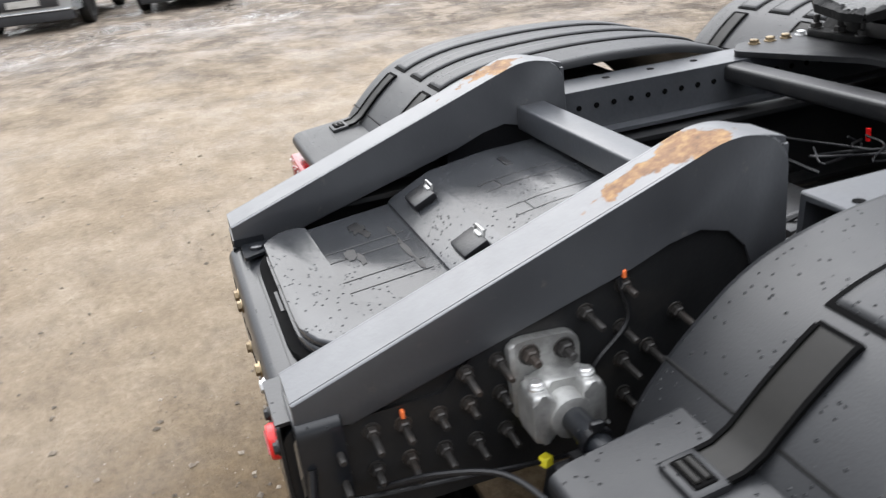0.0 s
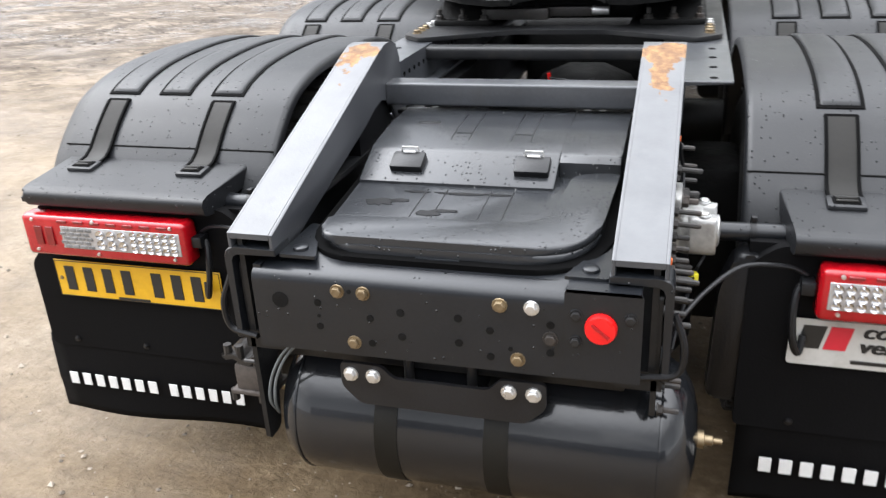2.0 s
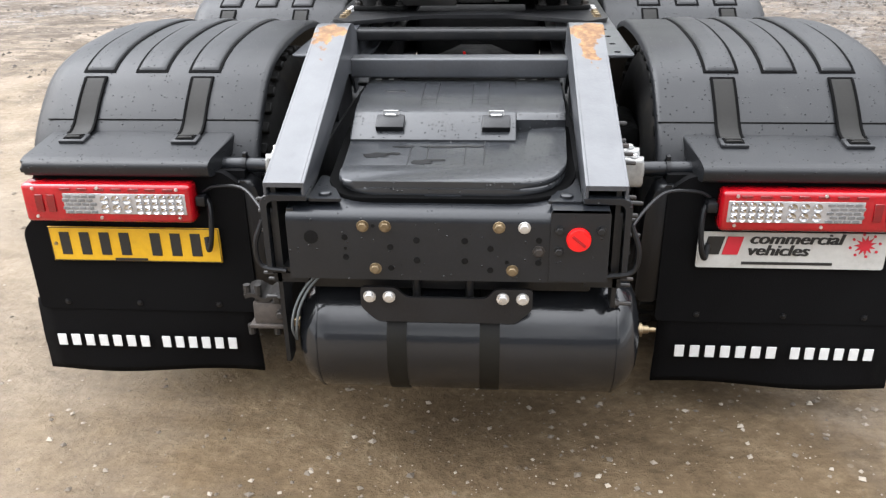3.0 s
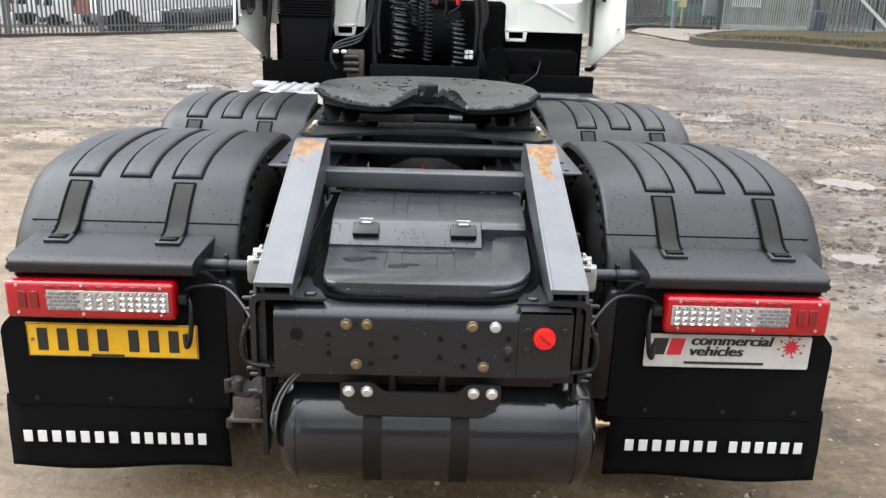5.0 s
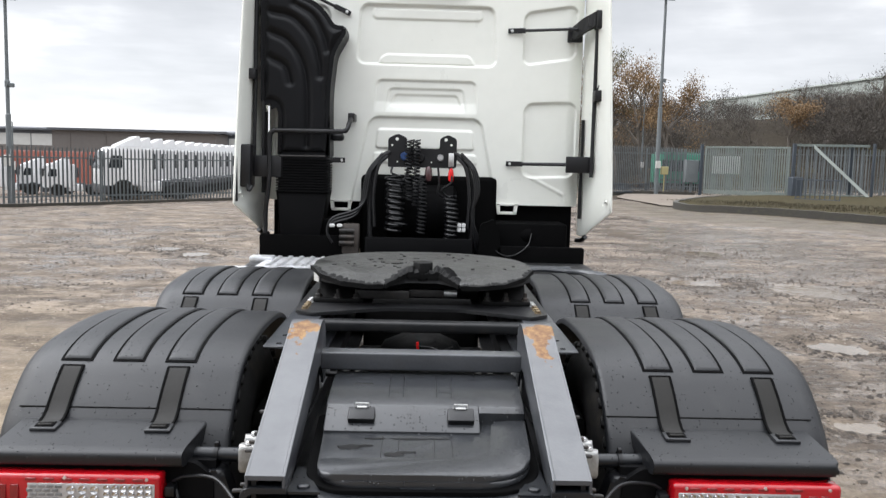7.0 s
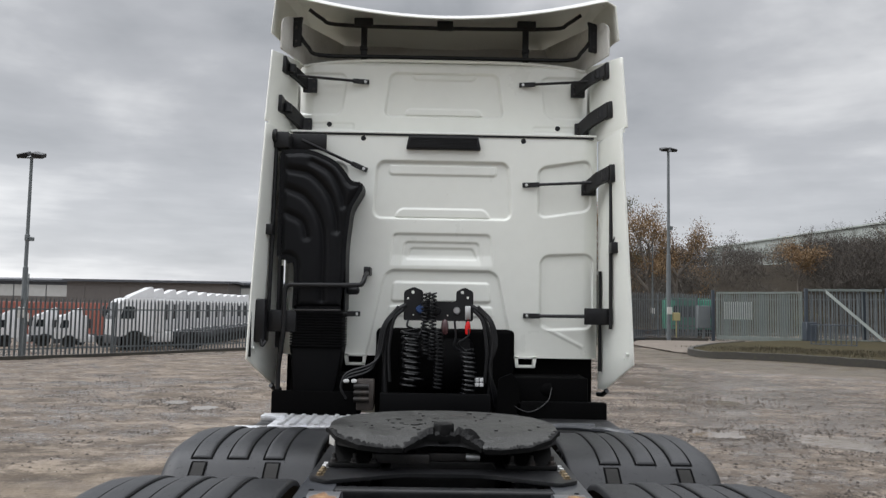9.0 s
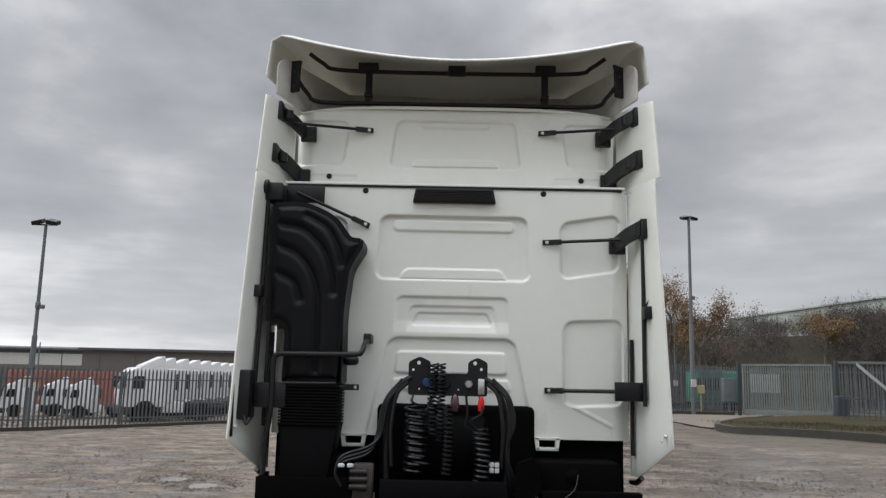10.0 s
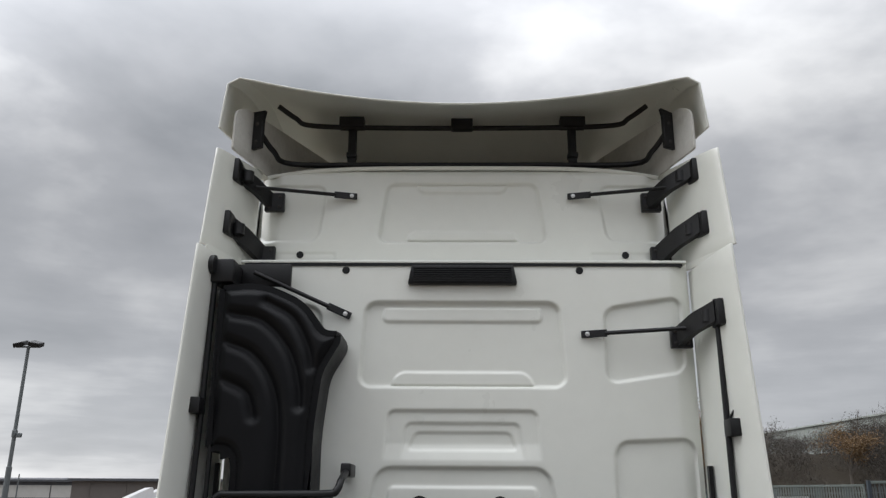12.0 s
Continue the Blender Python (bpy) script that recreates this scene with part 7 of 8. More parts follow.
    box(bm, (-0.57, -0.52), (4.1, 4.28), (1.985, 2.045), 0.008)
    part("guard_pipe", bm, M_STEEL_BLACK, truck, "bent black tube across the air intake")


intake_duct()


# --- air and electric lines on their rack
def coil(bm, x, y, z0, z1, r, turns, wire, sway=0.0):
    pts = []
    n = int(turns * 10)
    for k in range(n + 1):
        t = k / n
        a = 2 * math.pi * turns * t
        pts.append((x + sway * math.sin(t * 3.1) + r * math.cos(a), y + r * math.sin(a), z0 + (z1 - z0) * t))
    return tube(bm, pts, wire, 5)


def line_rack():
    bm = bmesh.new()
    prism(bm, rounded([(-0.27, 1.66), (0.235, 1.66), (0.235, 1.875), (0.17, 1.905), (0.11, 1.875), (0.11, 1.80), (-0.13, 1.80), (-0.13, 1.875), (-0.20, 1.905), (-0.27, 1.87)], 0.018, 3), "y", 4.085, 4.093)
    rack = part("line_rack", bm, M_STEEL_BLACK, truck, "black bracket plate holding the trailer lines")
    for x, z, r in ((-0.205, 1.865, 0.012), (0.155, 1.868, 0.012), (0.195, 1.83, 0.009), (-0.24, 1.82, 0.008), (0.05, 1.70, 0.006), (-0.2, 1.70, 0.006)):
        bm = bmesh.new()
        lathe(bm, [(4.0835, r), (4.0853, r)], "y", (x, 0, z), 12)
        part("hole", bm, M_WHITE, rack)
    for s, x in ((-1, -0.27), (1, 0.235)):
        bm = bmesh.new()
        tube(bm, smooth_path([(x + s * -0.02, 4.10, 1.77), (x + s * 0.05, 4.10, 1.72), (x + s * 0.105, 4.10, 1.60), (x + s * 0.125, 4.10, 1.45), (x + s * 0.125, 4.10, 1.0)], 5), 0.022, 10)
        tube(bm, smooth_path([(x, 4.08, 1.74), (x + s * 0.07, 4.07, 1.66), (x + s * 0.10, 4.06, 1.45), (x + s * 0.09, 4.06, 1.22)], 5), 0.013, 8)
        part("rack_hoop", bm, M_STEEL_BLACK, rack, "black tubular rack leg")
    for x, z, r, mt in ((-0.15, 1.74, 0.03, M_BLUE), (0.115, 1.735, 0.026, M_ZINC), (-0.03, 1.73, 0.03, M_BLACK)):
        bm = bmesh.new()
        lathe(bm, [(4.05, r * 0.8), (4.06, r), (4.086, r)], "y", (x, 0, z), 18)
        part("coupling_socket", bm, mt, rack)
    for x, z0, z1, r, turns, w, sw in ((-0.225, 1.60, 1.19, 0.06, 10, 0.0085, 0.02), (-0.165, 1.58, 1.24, 0.05, 8, 0.0085, -0.06), (-0.06, 1.86, 1.38, 0.025, 19, 0.0065, 0.0), (-0.105, 1.86, 1.42, 0.025, 17, 0.0065, -0.01), (-0.02, 1.60, 1.18, 0.03, 15, 0.0075, 0.01), (0.19, 1.46, 1.10, 0.046, 11, 0.009, 0.02)):
        bm = bmesh.new()
        coil(bm, x, 4.03, z0, z1, r, turns, w, sw)
        part("coiled_line", bm, M_BLACK, rack, "black coiled trailer line")
    for c in ([(-0.235, 4.04, 1.66), (-0.24, 4.02, 1.62), (-0.2, 4.03, 1.6)], [(0.185, 4.04, 1.66), (0.20, 4.02, 1.56), (0.13, 4.03, 1.50), (0.19, 4.03, 1.44)], [(0.10, 4.04, 1.66), (0.11, 4.03, 1.55), (0.1, 4.03, 1.48), (0.16, 4.03, 1.44)], [(-0.12, 4.05, 1.66), (-0.14, 4.03, 1.58), (-0.19, 4.03, 1.52)]):
        bm = bmesh.new()
        tube(bm, smooth_path(c, 6), 0.008, 6)
        part("line_tail", bm, M_BLACK, rack)
    bm = bmesh.new()
    lathe(bm, [(1.565, 0.013), (1.57, 0.018), (1.62, 0.021), (1.645, 0.016), (1.66, 0.01)], "z", (0.195, 4.04, 0), 12)
    part("red_coupling", bm, M_RED, rack, "red air line coupling")
    bm = bmesh.new()
    box(bm, (0.175, 0.215), (4.05, 4.085), (1.67, 1.77), 0.005)
    part("coupling_holder", bm, M_ZINC, rack)
    bm = bmesh.new()
    lathe(bm, [(1.565, 0.02), (1.60, 0.03), (1.65, 0.024), (1.67, 0.012)], "z", (0.03, 4.05, 0), 14)
    part("brown_coupling", bm, M_CARPAINT_MAROON, rack)
    bm = bmesh.new()
    box(bm, (0.245, 0.315), (4.02, 4.06), (1.19, 1.265), 0.01)
    wl_ = part("work_lamp", bm, M_STEEL_BLACK, truck, "small square white work lamp")
    for i in range(2):
        for j in range(2):
            bm = bmesh.new()
            box(bm, (0.25 + 0.033 * i, 0.279 + 0.033 * i), (4.012, 4.021), (1.196 + 0.034 * j, 1.226 + 0.034 * j), 0.004, 1)
            part("lamp_cell", bm, M_PRINT_WHITE, wl_)
    # lower left valve cluster and right pump
    bm = bmesh.new()
    box(bm, (-0.59, -0.465), (3.97, 4.055), (1.02, 1.24), 0.012)
    vc = part("valve_cluster", bm, M_GRIMY, truck, "grimy valve cluster behind the cab")
    for k in range(3):
        bm = bmesh.new()
        lathe(bm, [(-0.61, 0.012), (-0.605, 0.02), (-0.50, 0.02)], "x", (0, 3.965, 1.10 + 0.045 * k), 12)
        part("valve_port", bm, M_BOLT, vc)
    for k in range(2):
        bm = bmesh.new()
        box(bm, (-0.68 + 0.055 * k, -0.64 + 0.055 * k), (3.95, 3.97), (1.215, 1.24), 0.006, 1)
        part("white_clip", bm, M_PRINT_WHITE, truck)
    for k in range(3):
        bm = bmesh.new()
        tube(bm, smooth_path([(-0.31, 4.09, 1.72 + 0.02 * k), (-0.39 - 0.012 * k, 4.06, 1.62), (-0.43 - 0.012 * k, 4.05, 1.42), (-0.50, 4.02, 1.34 - 0.02 * k), (-0.66, 4.0, 1.28 - 0.02 * k), (-0.70, 3.99, 1.18), (-0.66, 3.98, 1.10)], 6), 0.010, 6)
        part("air_line", bm, M_BLACK, truck, "black air line curving down from the rack")
        bm = bmesh.new()
        tube(bm, smooth_path([(0.27, 4.09, 1.74 + 0.015 * k), (0.35 + 0.01 * k, 4.05, 1.66), (0.38 + 0.012 * k, 4.04, 1.5), (0.36, 4.05, 1.3), (0.40 + 0.03 * k, 4.04, 1.05)], 6), 0.011, 6)
        part("air_line", bm, M_BLACK, truck, "black air line curving down from the rack")
    bm = bmesh.new()
    prism(bm, rounded([(0.40, 1.0), (0.58, 1.0), (0.56, 1.20), (0.52, 1.30), (0.42, 1.26)], 0.02, 3), "y", 3.98, 4.03)
    lathe(bm, [(0.50, 0.05), (0.72, 0.05), (0.76, 0.07), (0.80, 0.07)], "x", (0, 4.1, 1.18), 18)
    part("lift_pump", bm, M_BLACK_SHADE, truck, "black cab lift pump and bracket")
    bm = bmesh.new()
    tube(bm, smooth_path([(0.45, 4.0, 1.12), (0.62, 3.97, 1.03), (0.76, 3.97, 1.10), (0.80, 4.0, 1.2)], 6), 0.0045, 6)
    part("pump_hose", bm, M_BLACK, truck)


line_rack()


def catwalk():
    bm = bmesh.new()
    box(bm, (-1.02, -0.44), (3.0, 3.5), (1.030, 1.045), 0.004)
    deck = part("catwalk_plate", bm, M_TREAD, truck, "ribbed aluminium catwalk plate behind the cab")
    for k in range(7):
        bm = bmesh.new()
        x = -0.95 + 0.072 * k
        prism(bm, [(x - 0.02, 1.045), (x - 0.010, 1.056), (x + 0.010, 1.056), (x + 0.02, 1.045)], "y", 3.02, 3.48)
        part("tread_rib", bm, M_TREAD, deck)
    bm = bmesh.new()
    box(bm, (-1.12, -0.97), (3.3, 3.42), (1.03, 1.065), 0.006)
    part("catwalk_bracket", bm, M_TREAD, truck)
    bm = bmesh.new()
    box(bm, (-1.22, -1.0), (2.98, 3.06), (1.02, 1.036), 0.004)
    part("catwalk_bracket", bm, M_TREAD, truck)
    bm = bmesh.new()
    box(bm, (-0.43, 1.03), (3.05, 3.5), (1.005, 1.03), 0.006)
    part("deck_plate", bm, M_CHASSIS_DARK, truck, "dark deck plate behind the cab")
    bm = bmesh.new()
    tube(bm, smooth_path([(0.55, 3.05, 1.045), (0.75, 3.1, 1.05), (0.90, 3.08, 1.045), (1.02, 2.95, 1.055), (1.10, 2.9, 1.05), (1.06, 2.84, 1.05), (0.96, 2.92, 1.06), (0.9, 3.02, 1.05)], 6), 0.016, 8)
    tube(bm, smooth_path([(0.50, 3.12, 1.045), (0.7, 3.18, 1.05), (0.95, 3.22, 1.045)], 6), 0.012, 8)
    part("lever_strap", bm, M_FRAME, truck, "black looped release handle on the deck")
    bm = bmesh.new()
    box(bm, (0.80, 0.92), (3.2, 3.25), (1.031, 1.045), 0.002)
    part("deck_label", bm, M_PRINT_WHITE, truck)
    for s in (-1, 1):
        bm = bmesh.new()
        box(bm, sorted((s * 0.5, s * 1.2)), (3.1, 3.9), (0.45, 1.0), 0.05, 3)
        part("side_tank", bm, M_CHASSIS_DARK, truck, "dark tank beside the chassis rail")


catwalk()


# ---------------------------------------------------------------- fences, gate, lamp posts
def pale_mesh(h, w=0.068):
    """A folded palisade pale with a split pointed head."""
    bm = bmesh.new()
    prof = [(-w / 2, 0.0), (-w / 4, 0.018), (0, 0.004), (w / 4, 0.018), (w / 2, 0.0)]
    back = [(x, y + 0.004) for x, y in prof]
    rows = []
    for z, k in ((0.0, 1.0), (h - 0.10, 1.0), (h, 0.12)):
        rows.append([bm.verts.new((x * k, y, z)) for x, y in prof + back[::-1]])
    for a, b in zip(rows, rows[1:]):
        for j in range(10):
            bm.faces.new((a[j], a[(j + 1) % 10], b[(j + 1) % 10], b[j]))
    bm.faces.new(rows[-1])
    return mesh_of("pale", bm, M_GALV)


def fence_run(a, b, h, label, spacing=0.152, name="palisade_fence"):
    fence = thing(name, label, "fence", "palisade fences", at=(a[0], a[1], gz(*a)))
    va, vb = Vector((*a, 0)), Vector((*b, 0))
    d = vb - va
    n = int(d.length / spacing)
    ang = math.atan2(d.y, d.x)
    inv = Matrix.Translation(fence.location).inverted()
    me = pale_mesh(h)
    for k in range(n + 1):
        p = va + d * (k / n)
        shared("pale", me, fence, inv @ Matrix.Translation((p.x, p.y, gz(p.x, p.y) + 0.06)) @ Matrix.Rotation(ang, 4, "Z"))
    posts = max(2, int(d.length / 2.75) + 1)
    bm = bmesh.new()
    box(bm, (-0.028, 0.028), (0.045, 0.11), (0, h * 0.97), 0.006, 1)
    pm = mesh_of("post", bm, M_GALV)
    for k in range(posts):
        p = va + d * (k / (posts - 1))
        shared("post", pm, fence, inv @ Matrix.Translation((p.x, p.y, gz(p.x, p.y))) @ Matrix.Rotation(ang, 4, "Z"))
    za, zb = gz(*a), gz(*b)
    for hz in (0.3, h - 0.32):
        bm = bmesh.new()
        off = Vector((-math.sin(ang), math.cos(ang), 0)) * 0.035
        strip(bm, [va + off + Vector((0, 0, za + hz)), vb + off + Vector((0, 0, zb + hz))], (0, 0, 1), 0.05, 0.02)
        ob = part("rail", bm, M_GALV, fence)
        ob.matrix_basis = inv
    return fence


F_LAB = "galvanised steel palisade fence with pointed pales"
fence_run((-22.0, 18.5), (-13.6, 25.6), 1.95, F_LAB)
fence_run((-13.6, 25.6), (-7.6, 33.0), 1.95, F_LAB)
fence_run((7.5, 42.5), (16.2, 48.6), 2.7, F_LAB)
fence_run((15.6, 52.0), (25.0, 48.0), 2.75, F_LAB)
fence_run((25.0, 48.0), (40.0, 40.0), 2.75, F_LAB)
fence_run((-26.0, -12.0), (-22.0, 18.5), 1.95, F_LAB, 0.16)


def verge(pts, w, h, label):
    """A low concrete edge along a line."""
    bm = bmesh.new()
    line = [(x, y, gz(x, y) + h / 2 - 0.05) for x, y in pts]
    strip(bm, smooth_path(line, 4), (0, 0, 1), h + 0.1, w)
    return tagged(part("kerb", bm, M_KERB), label, "kerb", kind="structure")


verge([(-22.0, 18.2), (-13.5, 25.2), (-7.6, 32.5)], 0.25, 0.12, "low concrete edging under the fence")


def gate_island():
    """Kerbed grass island in front of the gate, and the concrete drive beside it."""
    edge = smooth_path([(15.0, 37.6, 0), (12.4, 34.6, 0), (10.5, 31.2, 0), (10.0, 29.2, 0), (10.6, 27.7, 0), (12.6, 25.6, 0), (14.6, 23.4, 0), (18.0, 20.4, 0), (24.0, 16.5, 0), (30, 13, 0)], 6)
    bm = bmesh.new()
    ring_o = [Vector((p.x, p.y, gz(p.x, p.y))) for p in edge]
    strip(bm, [p + Vector((0, 0, 0.08)) for p in ring_o], (0, 0, 1), 0.34, 0.2)
    tagged(part("kerb", bm, M_KERB), "worn dark kerb round the grass island", "kerb", kind="structure")
    bm = bmesh.new()
    back = [Vector((40, 26, gz(40, 26))), Vector((30, 40, gz(30, 40))), Vector((17.5, 39.2, gz(17.5, 39.2)))]
    f = bm.faces.new([bm.verts.new(p + Vector((0, 0, 0.22))) for p in ring_o + back])
    bmesh.ops.triangulate(bm, faces=[f])
    tagged(part("grass_island", bm, M_GRASS), "rough yellowish grass on the kerbed island", "grass", kind="structure")
    rng = np.random.default_rng(8)
    vs, fs = [], []
    for _ in range(9000):
        t = rng.random()
        e = ring_o[int((0.36 + 0.64 * t) * (len(ring_o) - 1))]
        x, y = e.x + rng.uniform(0.2, 6) * 0.75, e.y + rng.uniform(0.2, 6) * 0.7
        z = gz(x, y) + 0.2
        h, w, a = rng.uniform(0.03, 0.11), 0.012, rng.uniform(0, 6.28)
        k = len(vs)
        c, s = math.cos(a), math.sin(a)
        vs += [(x - w * c, y - w * s, z), (x + w * c, y + w * s, z), (x + rng.uniform(-0.03, 0.03), y + rng.uniform(-0.03, 0.03), z + h)]
        fs.append((k, k + 1, k + 2))
    me = bpy.data.meshes.new("grass_blades")
    me.from_pydata(vs, [], fs)
    me.materials.append(leaf_material("grass_blade", (0.02, 0.02, 0.008), (0.042, 0.034, 0.015), (0.072, 0.054, 0.029)))
    tagged(new("grass_blades", me), "thin tufts of dull grass on the island", "grass", kind="stuff")
    bm = bmesh.new()
    pts = [(9.8, 39.5), (9.7, 31.2), (10.2, 30.6), (13.0, 34.4), (17.9, 39.4), (15.6, 43.2), (11.5, 43.9)]
    bm.faces.new([bm.verts.new((x, y, gz(x, y) + 0.05)) for x, y in rounded(pts, 0.8, 4)])
    tagged(part("drive_slab", bm, M_CONC), "damp pale concrete drive leading to the gate", "pavement", kind="structure")
    verge([(9.4, 41.2), (11.6, 43.9), (15.2, 43.6)], 0.2, 0.2, "dark worn concrete edge behind the drive")


gate_island()


def sliding_gate():
    a, b = Vector((15.5, 43.0, 0)), Vector((18.9, 40.0, 0))
    d = b - a
    L = d.length
    ang = math.atan2(d.y, d.x)
    z0 = gz(17.2, 41.5)
    base = pose(a.x, a.y, z0, 0, 0, math.degrees(ang))
    gate = thing("sliding_gate", "weathered grey-green steel sliding gate with vertical bars", "gate", at=(0, 0, 0))
    gate.matrix_basis = base
    bm = bmesh.new()
    for z in (0.14, 2.62):
        box(bm, (0, L), (-0.05, 0.05), (z, z + (0.22 if z < 1 else 0.11)), 0.008, 1)
    for x in (0.0, L - 0.1):
        box(bm, (x, x + 0.1), (-0.05, 0.05), (0.14, 2.7), 0.008, 1)
    part("gate_frame", bm, M_GALV_GREEN, gate)
    me = mesh_of("bar", box(bmesh.new(), (-0.03, 0.03), (-0.012, 0.012), (0.3, 2.65)), M_GALV_GREEN)
    for k in range(36):
        shared("bar", me, gate, pose(0.17 + (L - 0.34) * k / 35, 0, 0))
    bm = bmesh.new()
    box(bm, (0.35, 1.9), (0.06, 0.075), (1.25, 2.2), 0.004, 1)
    part("notice_board", bm, M_FAR_WHITE, gate, "faded white notice panel")
    for nm, x, y in (("gate_post", a.x - 0.12, a.y + 0.2), ("gate_post", b.x + 0.05, b.y - 0.3)):
        bm = bmesh.new()
        box(bm, (-0.08, 0.08), (-0.08, 0.08), (0, 2.85), 0.01, 1)
        p = part(nm, bm, M_GATE_BLUE)
        p.location = (x, y, gz(x, y))
        tagged(p, "blue-grey square steel gate post", "gate post", "gate posts")
    bm = bmesh.new()
    box(bm, (-0.28, 0.28), (-0.25, 0.25), (0, 1.05), 0.02, 1)
    m = part("gate_motor_box", bm, M_GATE_BLUE)
    m.location = (18.8, 39.0, gz(18.8, 39.0) + 0.1)
    tagged(m, "blue steel gate motor cabinet on the island", "cabinet")
    # tail of the gate with its diagonal brace, beyond the post
    tail = thing("gate_tail_frame", "grey steel gate tail frame with a diagonal brace", "gate frame", at=(0, 0, 0))
    c, e = Vector((19.0, 39.9, 0)), Vector((22.2, 38.5, 0))
    tail.matrix_basis = pose(c.x, c.y, gz(19.5, 38.5) + 0.1, 0, 0, math.degrees(math.atan2(e.y - c.y, e.x - c.x)))
    L2 = (e - c).length
    for za, zb in ((2.6, 2.72), (0.05, 0.2)):
        bm = bmesh.new()
        box(bm, (0, L2), (-0.05, 0.05), (za, zb), 0.006, 1)
        part("tail_rail", bm, M_GALV_GREEN, tail)
    bm = bmesh.new()
    strip(bm, [(0.95, -0.1, 2.6), (L2 + 0.1, -0.1, 0.1)], (0, 0, 1), 0.19, 0.07)
    part("brace", bm, M_SHED_PALE, tail, "pale diagonal brace")
    me2 = mesh_of("bar", box(bmesh.new(), (-0.03, 0.03), (-0.012, 0.012), (0.1, 2.65)), M_GALV)
    for k in range(18):
        shared("bar", me2, tail, pose(0.1 + (L2 - 0.2) * k / 17, 0.1, 0))
    for k in range(2):
        bm = bmesh.new()
        x = c.x + (e.x - c.x) * (0.8 + 0.3 * k)
        y = c.y + (e.y - c.y) * (0.8 + 0.3 * k) + 0.3
        box(bm, (-0.09 + 0.04 * k, 0.09 - 0.04 * k), (-0.07, 0.07), (0, 2.85), 0.01, 1)
        p = part("gate_post", bm, M_GATE_BLUE)
        p.location = (x, y, gz(x, y))
        tagged(p, "blue-grey square steel gate post", "gate post", "gate posts")
    # control boxes by the pole
    bm = bmesh.new()
    box(bm, (-0.35, 0.35), (-0.2, 0.2), (0.75, 2.0), 0.02, 1)
    box(bm, (-0.06, 0.06), (-0.06, 0.06), (0, 0.8))
    q = part("control_cabinet", bm, M_GALV)
    q.location = (15.0, 43.7, gz(15.0, 43.7))
    tagged(q, "grey steel control cabinet by the gate", "cabinet")
    bm = bmesh.new()
    box(bm, (-0.2, 0.2), (-0.1, 0.1), (1.15, 1.6), 0.02, 1)
    box(bm, (-0.03, 0.03), (-0.03, 0.03), (0, 1.2))
    q = part("intercom_post", bm, M_CREAM)
    q.location = (13.55, 43.9, gz(13.55, 43.9))
    tagged(q, "cream intercom box on a short post", "intercom")


sliding_gate()


def low_railing(a, b, h, label, step):
    """A low guard rail of thin uprights between two flat bars."""
    va, vb = Vector((*a, 0)), Vector((*b, 0))
    d = vb - va
    z0 = gz(*a) + 0.12
    rail = thing("low_railing", label, "railing", "low railings by the gate")
    rail.matrix_basis = pose(a[0], a[1], z0, 0, 0, math.degrees(math.atan2(d.y, d.x)))
    n = int(d.length / step)
    me = mesh_of("upright", box(bmesh.new(), (-0.02, 0.02), (-0.012, 0.012), (0, h)), M_GATE_BLUE)
    for k in range(n + 1):
        shared("upright", me, rail, pose(d.length * k / n, 0, 0))
    for z in (0.08, h - 0.04):
        bm = bmesh.new()
        box(bm, (-0.04, d.length + 0.04), (-0.03, -0.013), (z - 0.025, z + 0.025), 0.004, 1)
        part("rail_bar", bm, M_GATE_BLUE, rail)


low_railing((17.24, 35.5), (18.5, 33.9), 1.0, "dark steel guard railing on the grass island", 0.22)
low_railing((10.3, 42.3), (13.0, 45.0), 0.55, "low steel railing beside the concrete drive", 0.2)


def lamp_post(x, y, h, r, label, head=True, turn=0.0):
    lp = thing("lamp_post", label, "lamp post", "lamp posts", at=(x, y, gz(x, y)))
    lp.rotation_euler = (0, 0, radians(turn))
    bm = bmesh.new()
    tube(bm, [(0, 0, 0), (0, 0, h * 0.45), (0, 0, h * 0.452), (0, 0, h)], [r, r * 0.95, r * 0.7, r * 0.55], 12)
    part("pole", bm, M_GALV, lp)
    bm = bmesh.new()
    box(bm, (-0.14, 0.14), (-0.16, -0.05), (1.5, 1.9), 0.01, 1)
    part("service_box", bm, M_SIGN, lp)
    if head:
        bm = bmesh.new()
        tube(bm, [(-0.42, 0, h - 0.03), (0.42, 0, h - 0.03)], 0.03, 8)
        part("cross_arm", bm, M_GALV, lp)
        for s in (-1, 1):
            bm = bmesh.new()
            box(bm, (-0.2, 0.2), (-0.22, 0.16), (-0.06, 0.1), 0.02, 1, pose(s * 0.27, 0, h + 0.06, 18, s * 12, 0))
            part("flood_light", bm, M_STEEL_BLACK, lp, "dark flood light")
        bm = bmesh.new()
        box(bm, (-0.06, 0.06), (-0.1, 0.1), (h * 0.58, h * 0.6 + 0.1), 0.02, 1)
        box(bm, (0.05, 0.25), (-0.05, 0.05), (h * 0.58, h * 0.6), 0.02, 1)
        part("camera_housing", bm, M_GALV, lp)


lamp_post(-15.05, 28.3, 7.45, 0.10, "tall grey steel floodlight post beside the fence")
lamp_post(13.1, 43.8, 10.75, 0.13, "tall grey steel floodlight post by the gate", turn=10)
lamp_post(-19.2, 37.0, 3.75, 0.05, "slim grey lamp post behind the fence", False)
lamp_post(16.0, 58.0, 7.4, 0.07, "slim grey lamp post behind the fence", False)


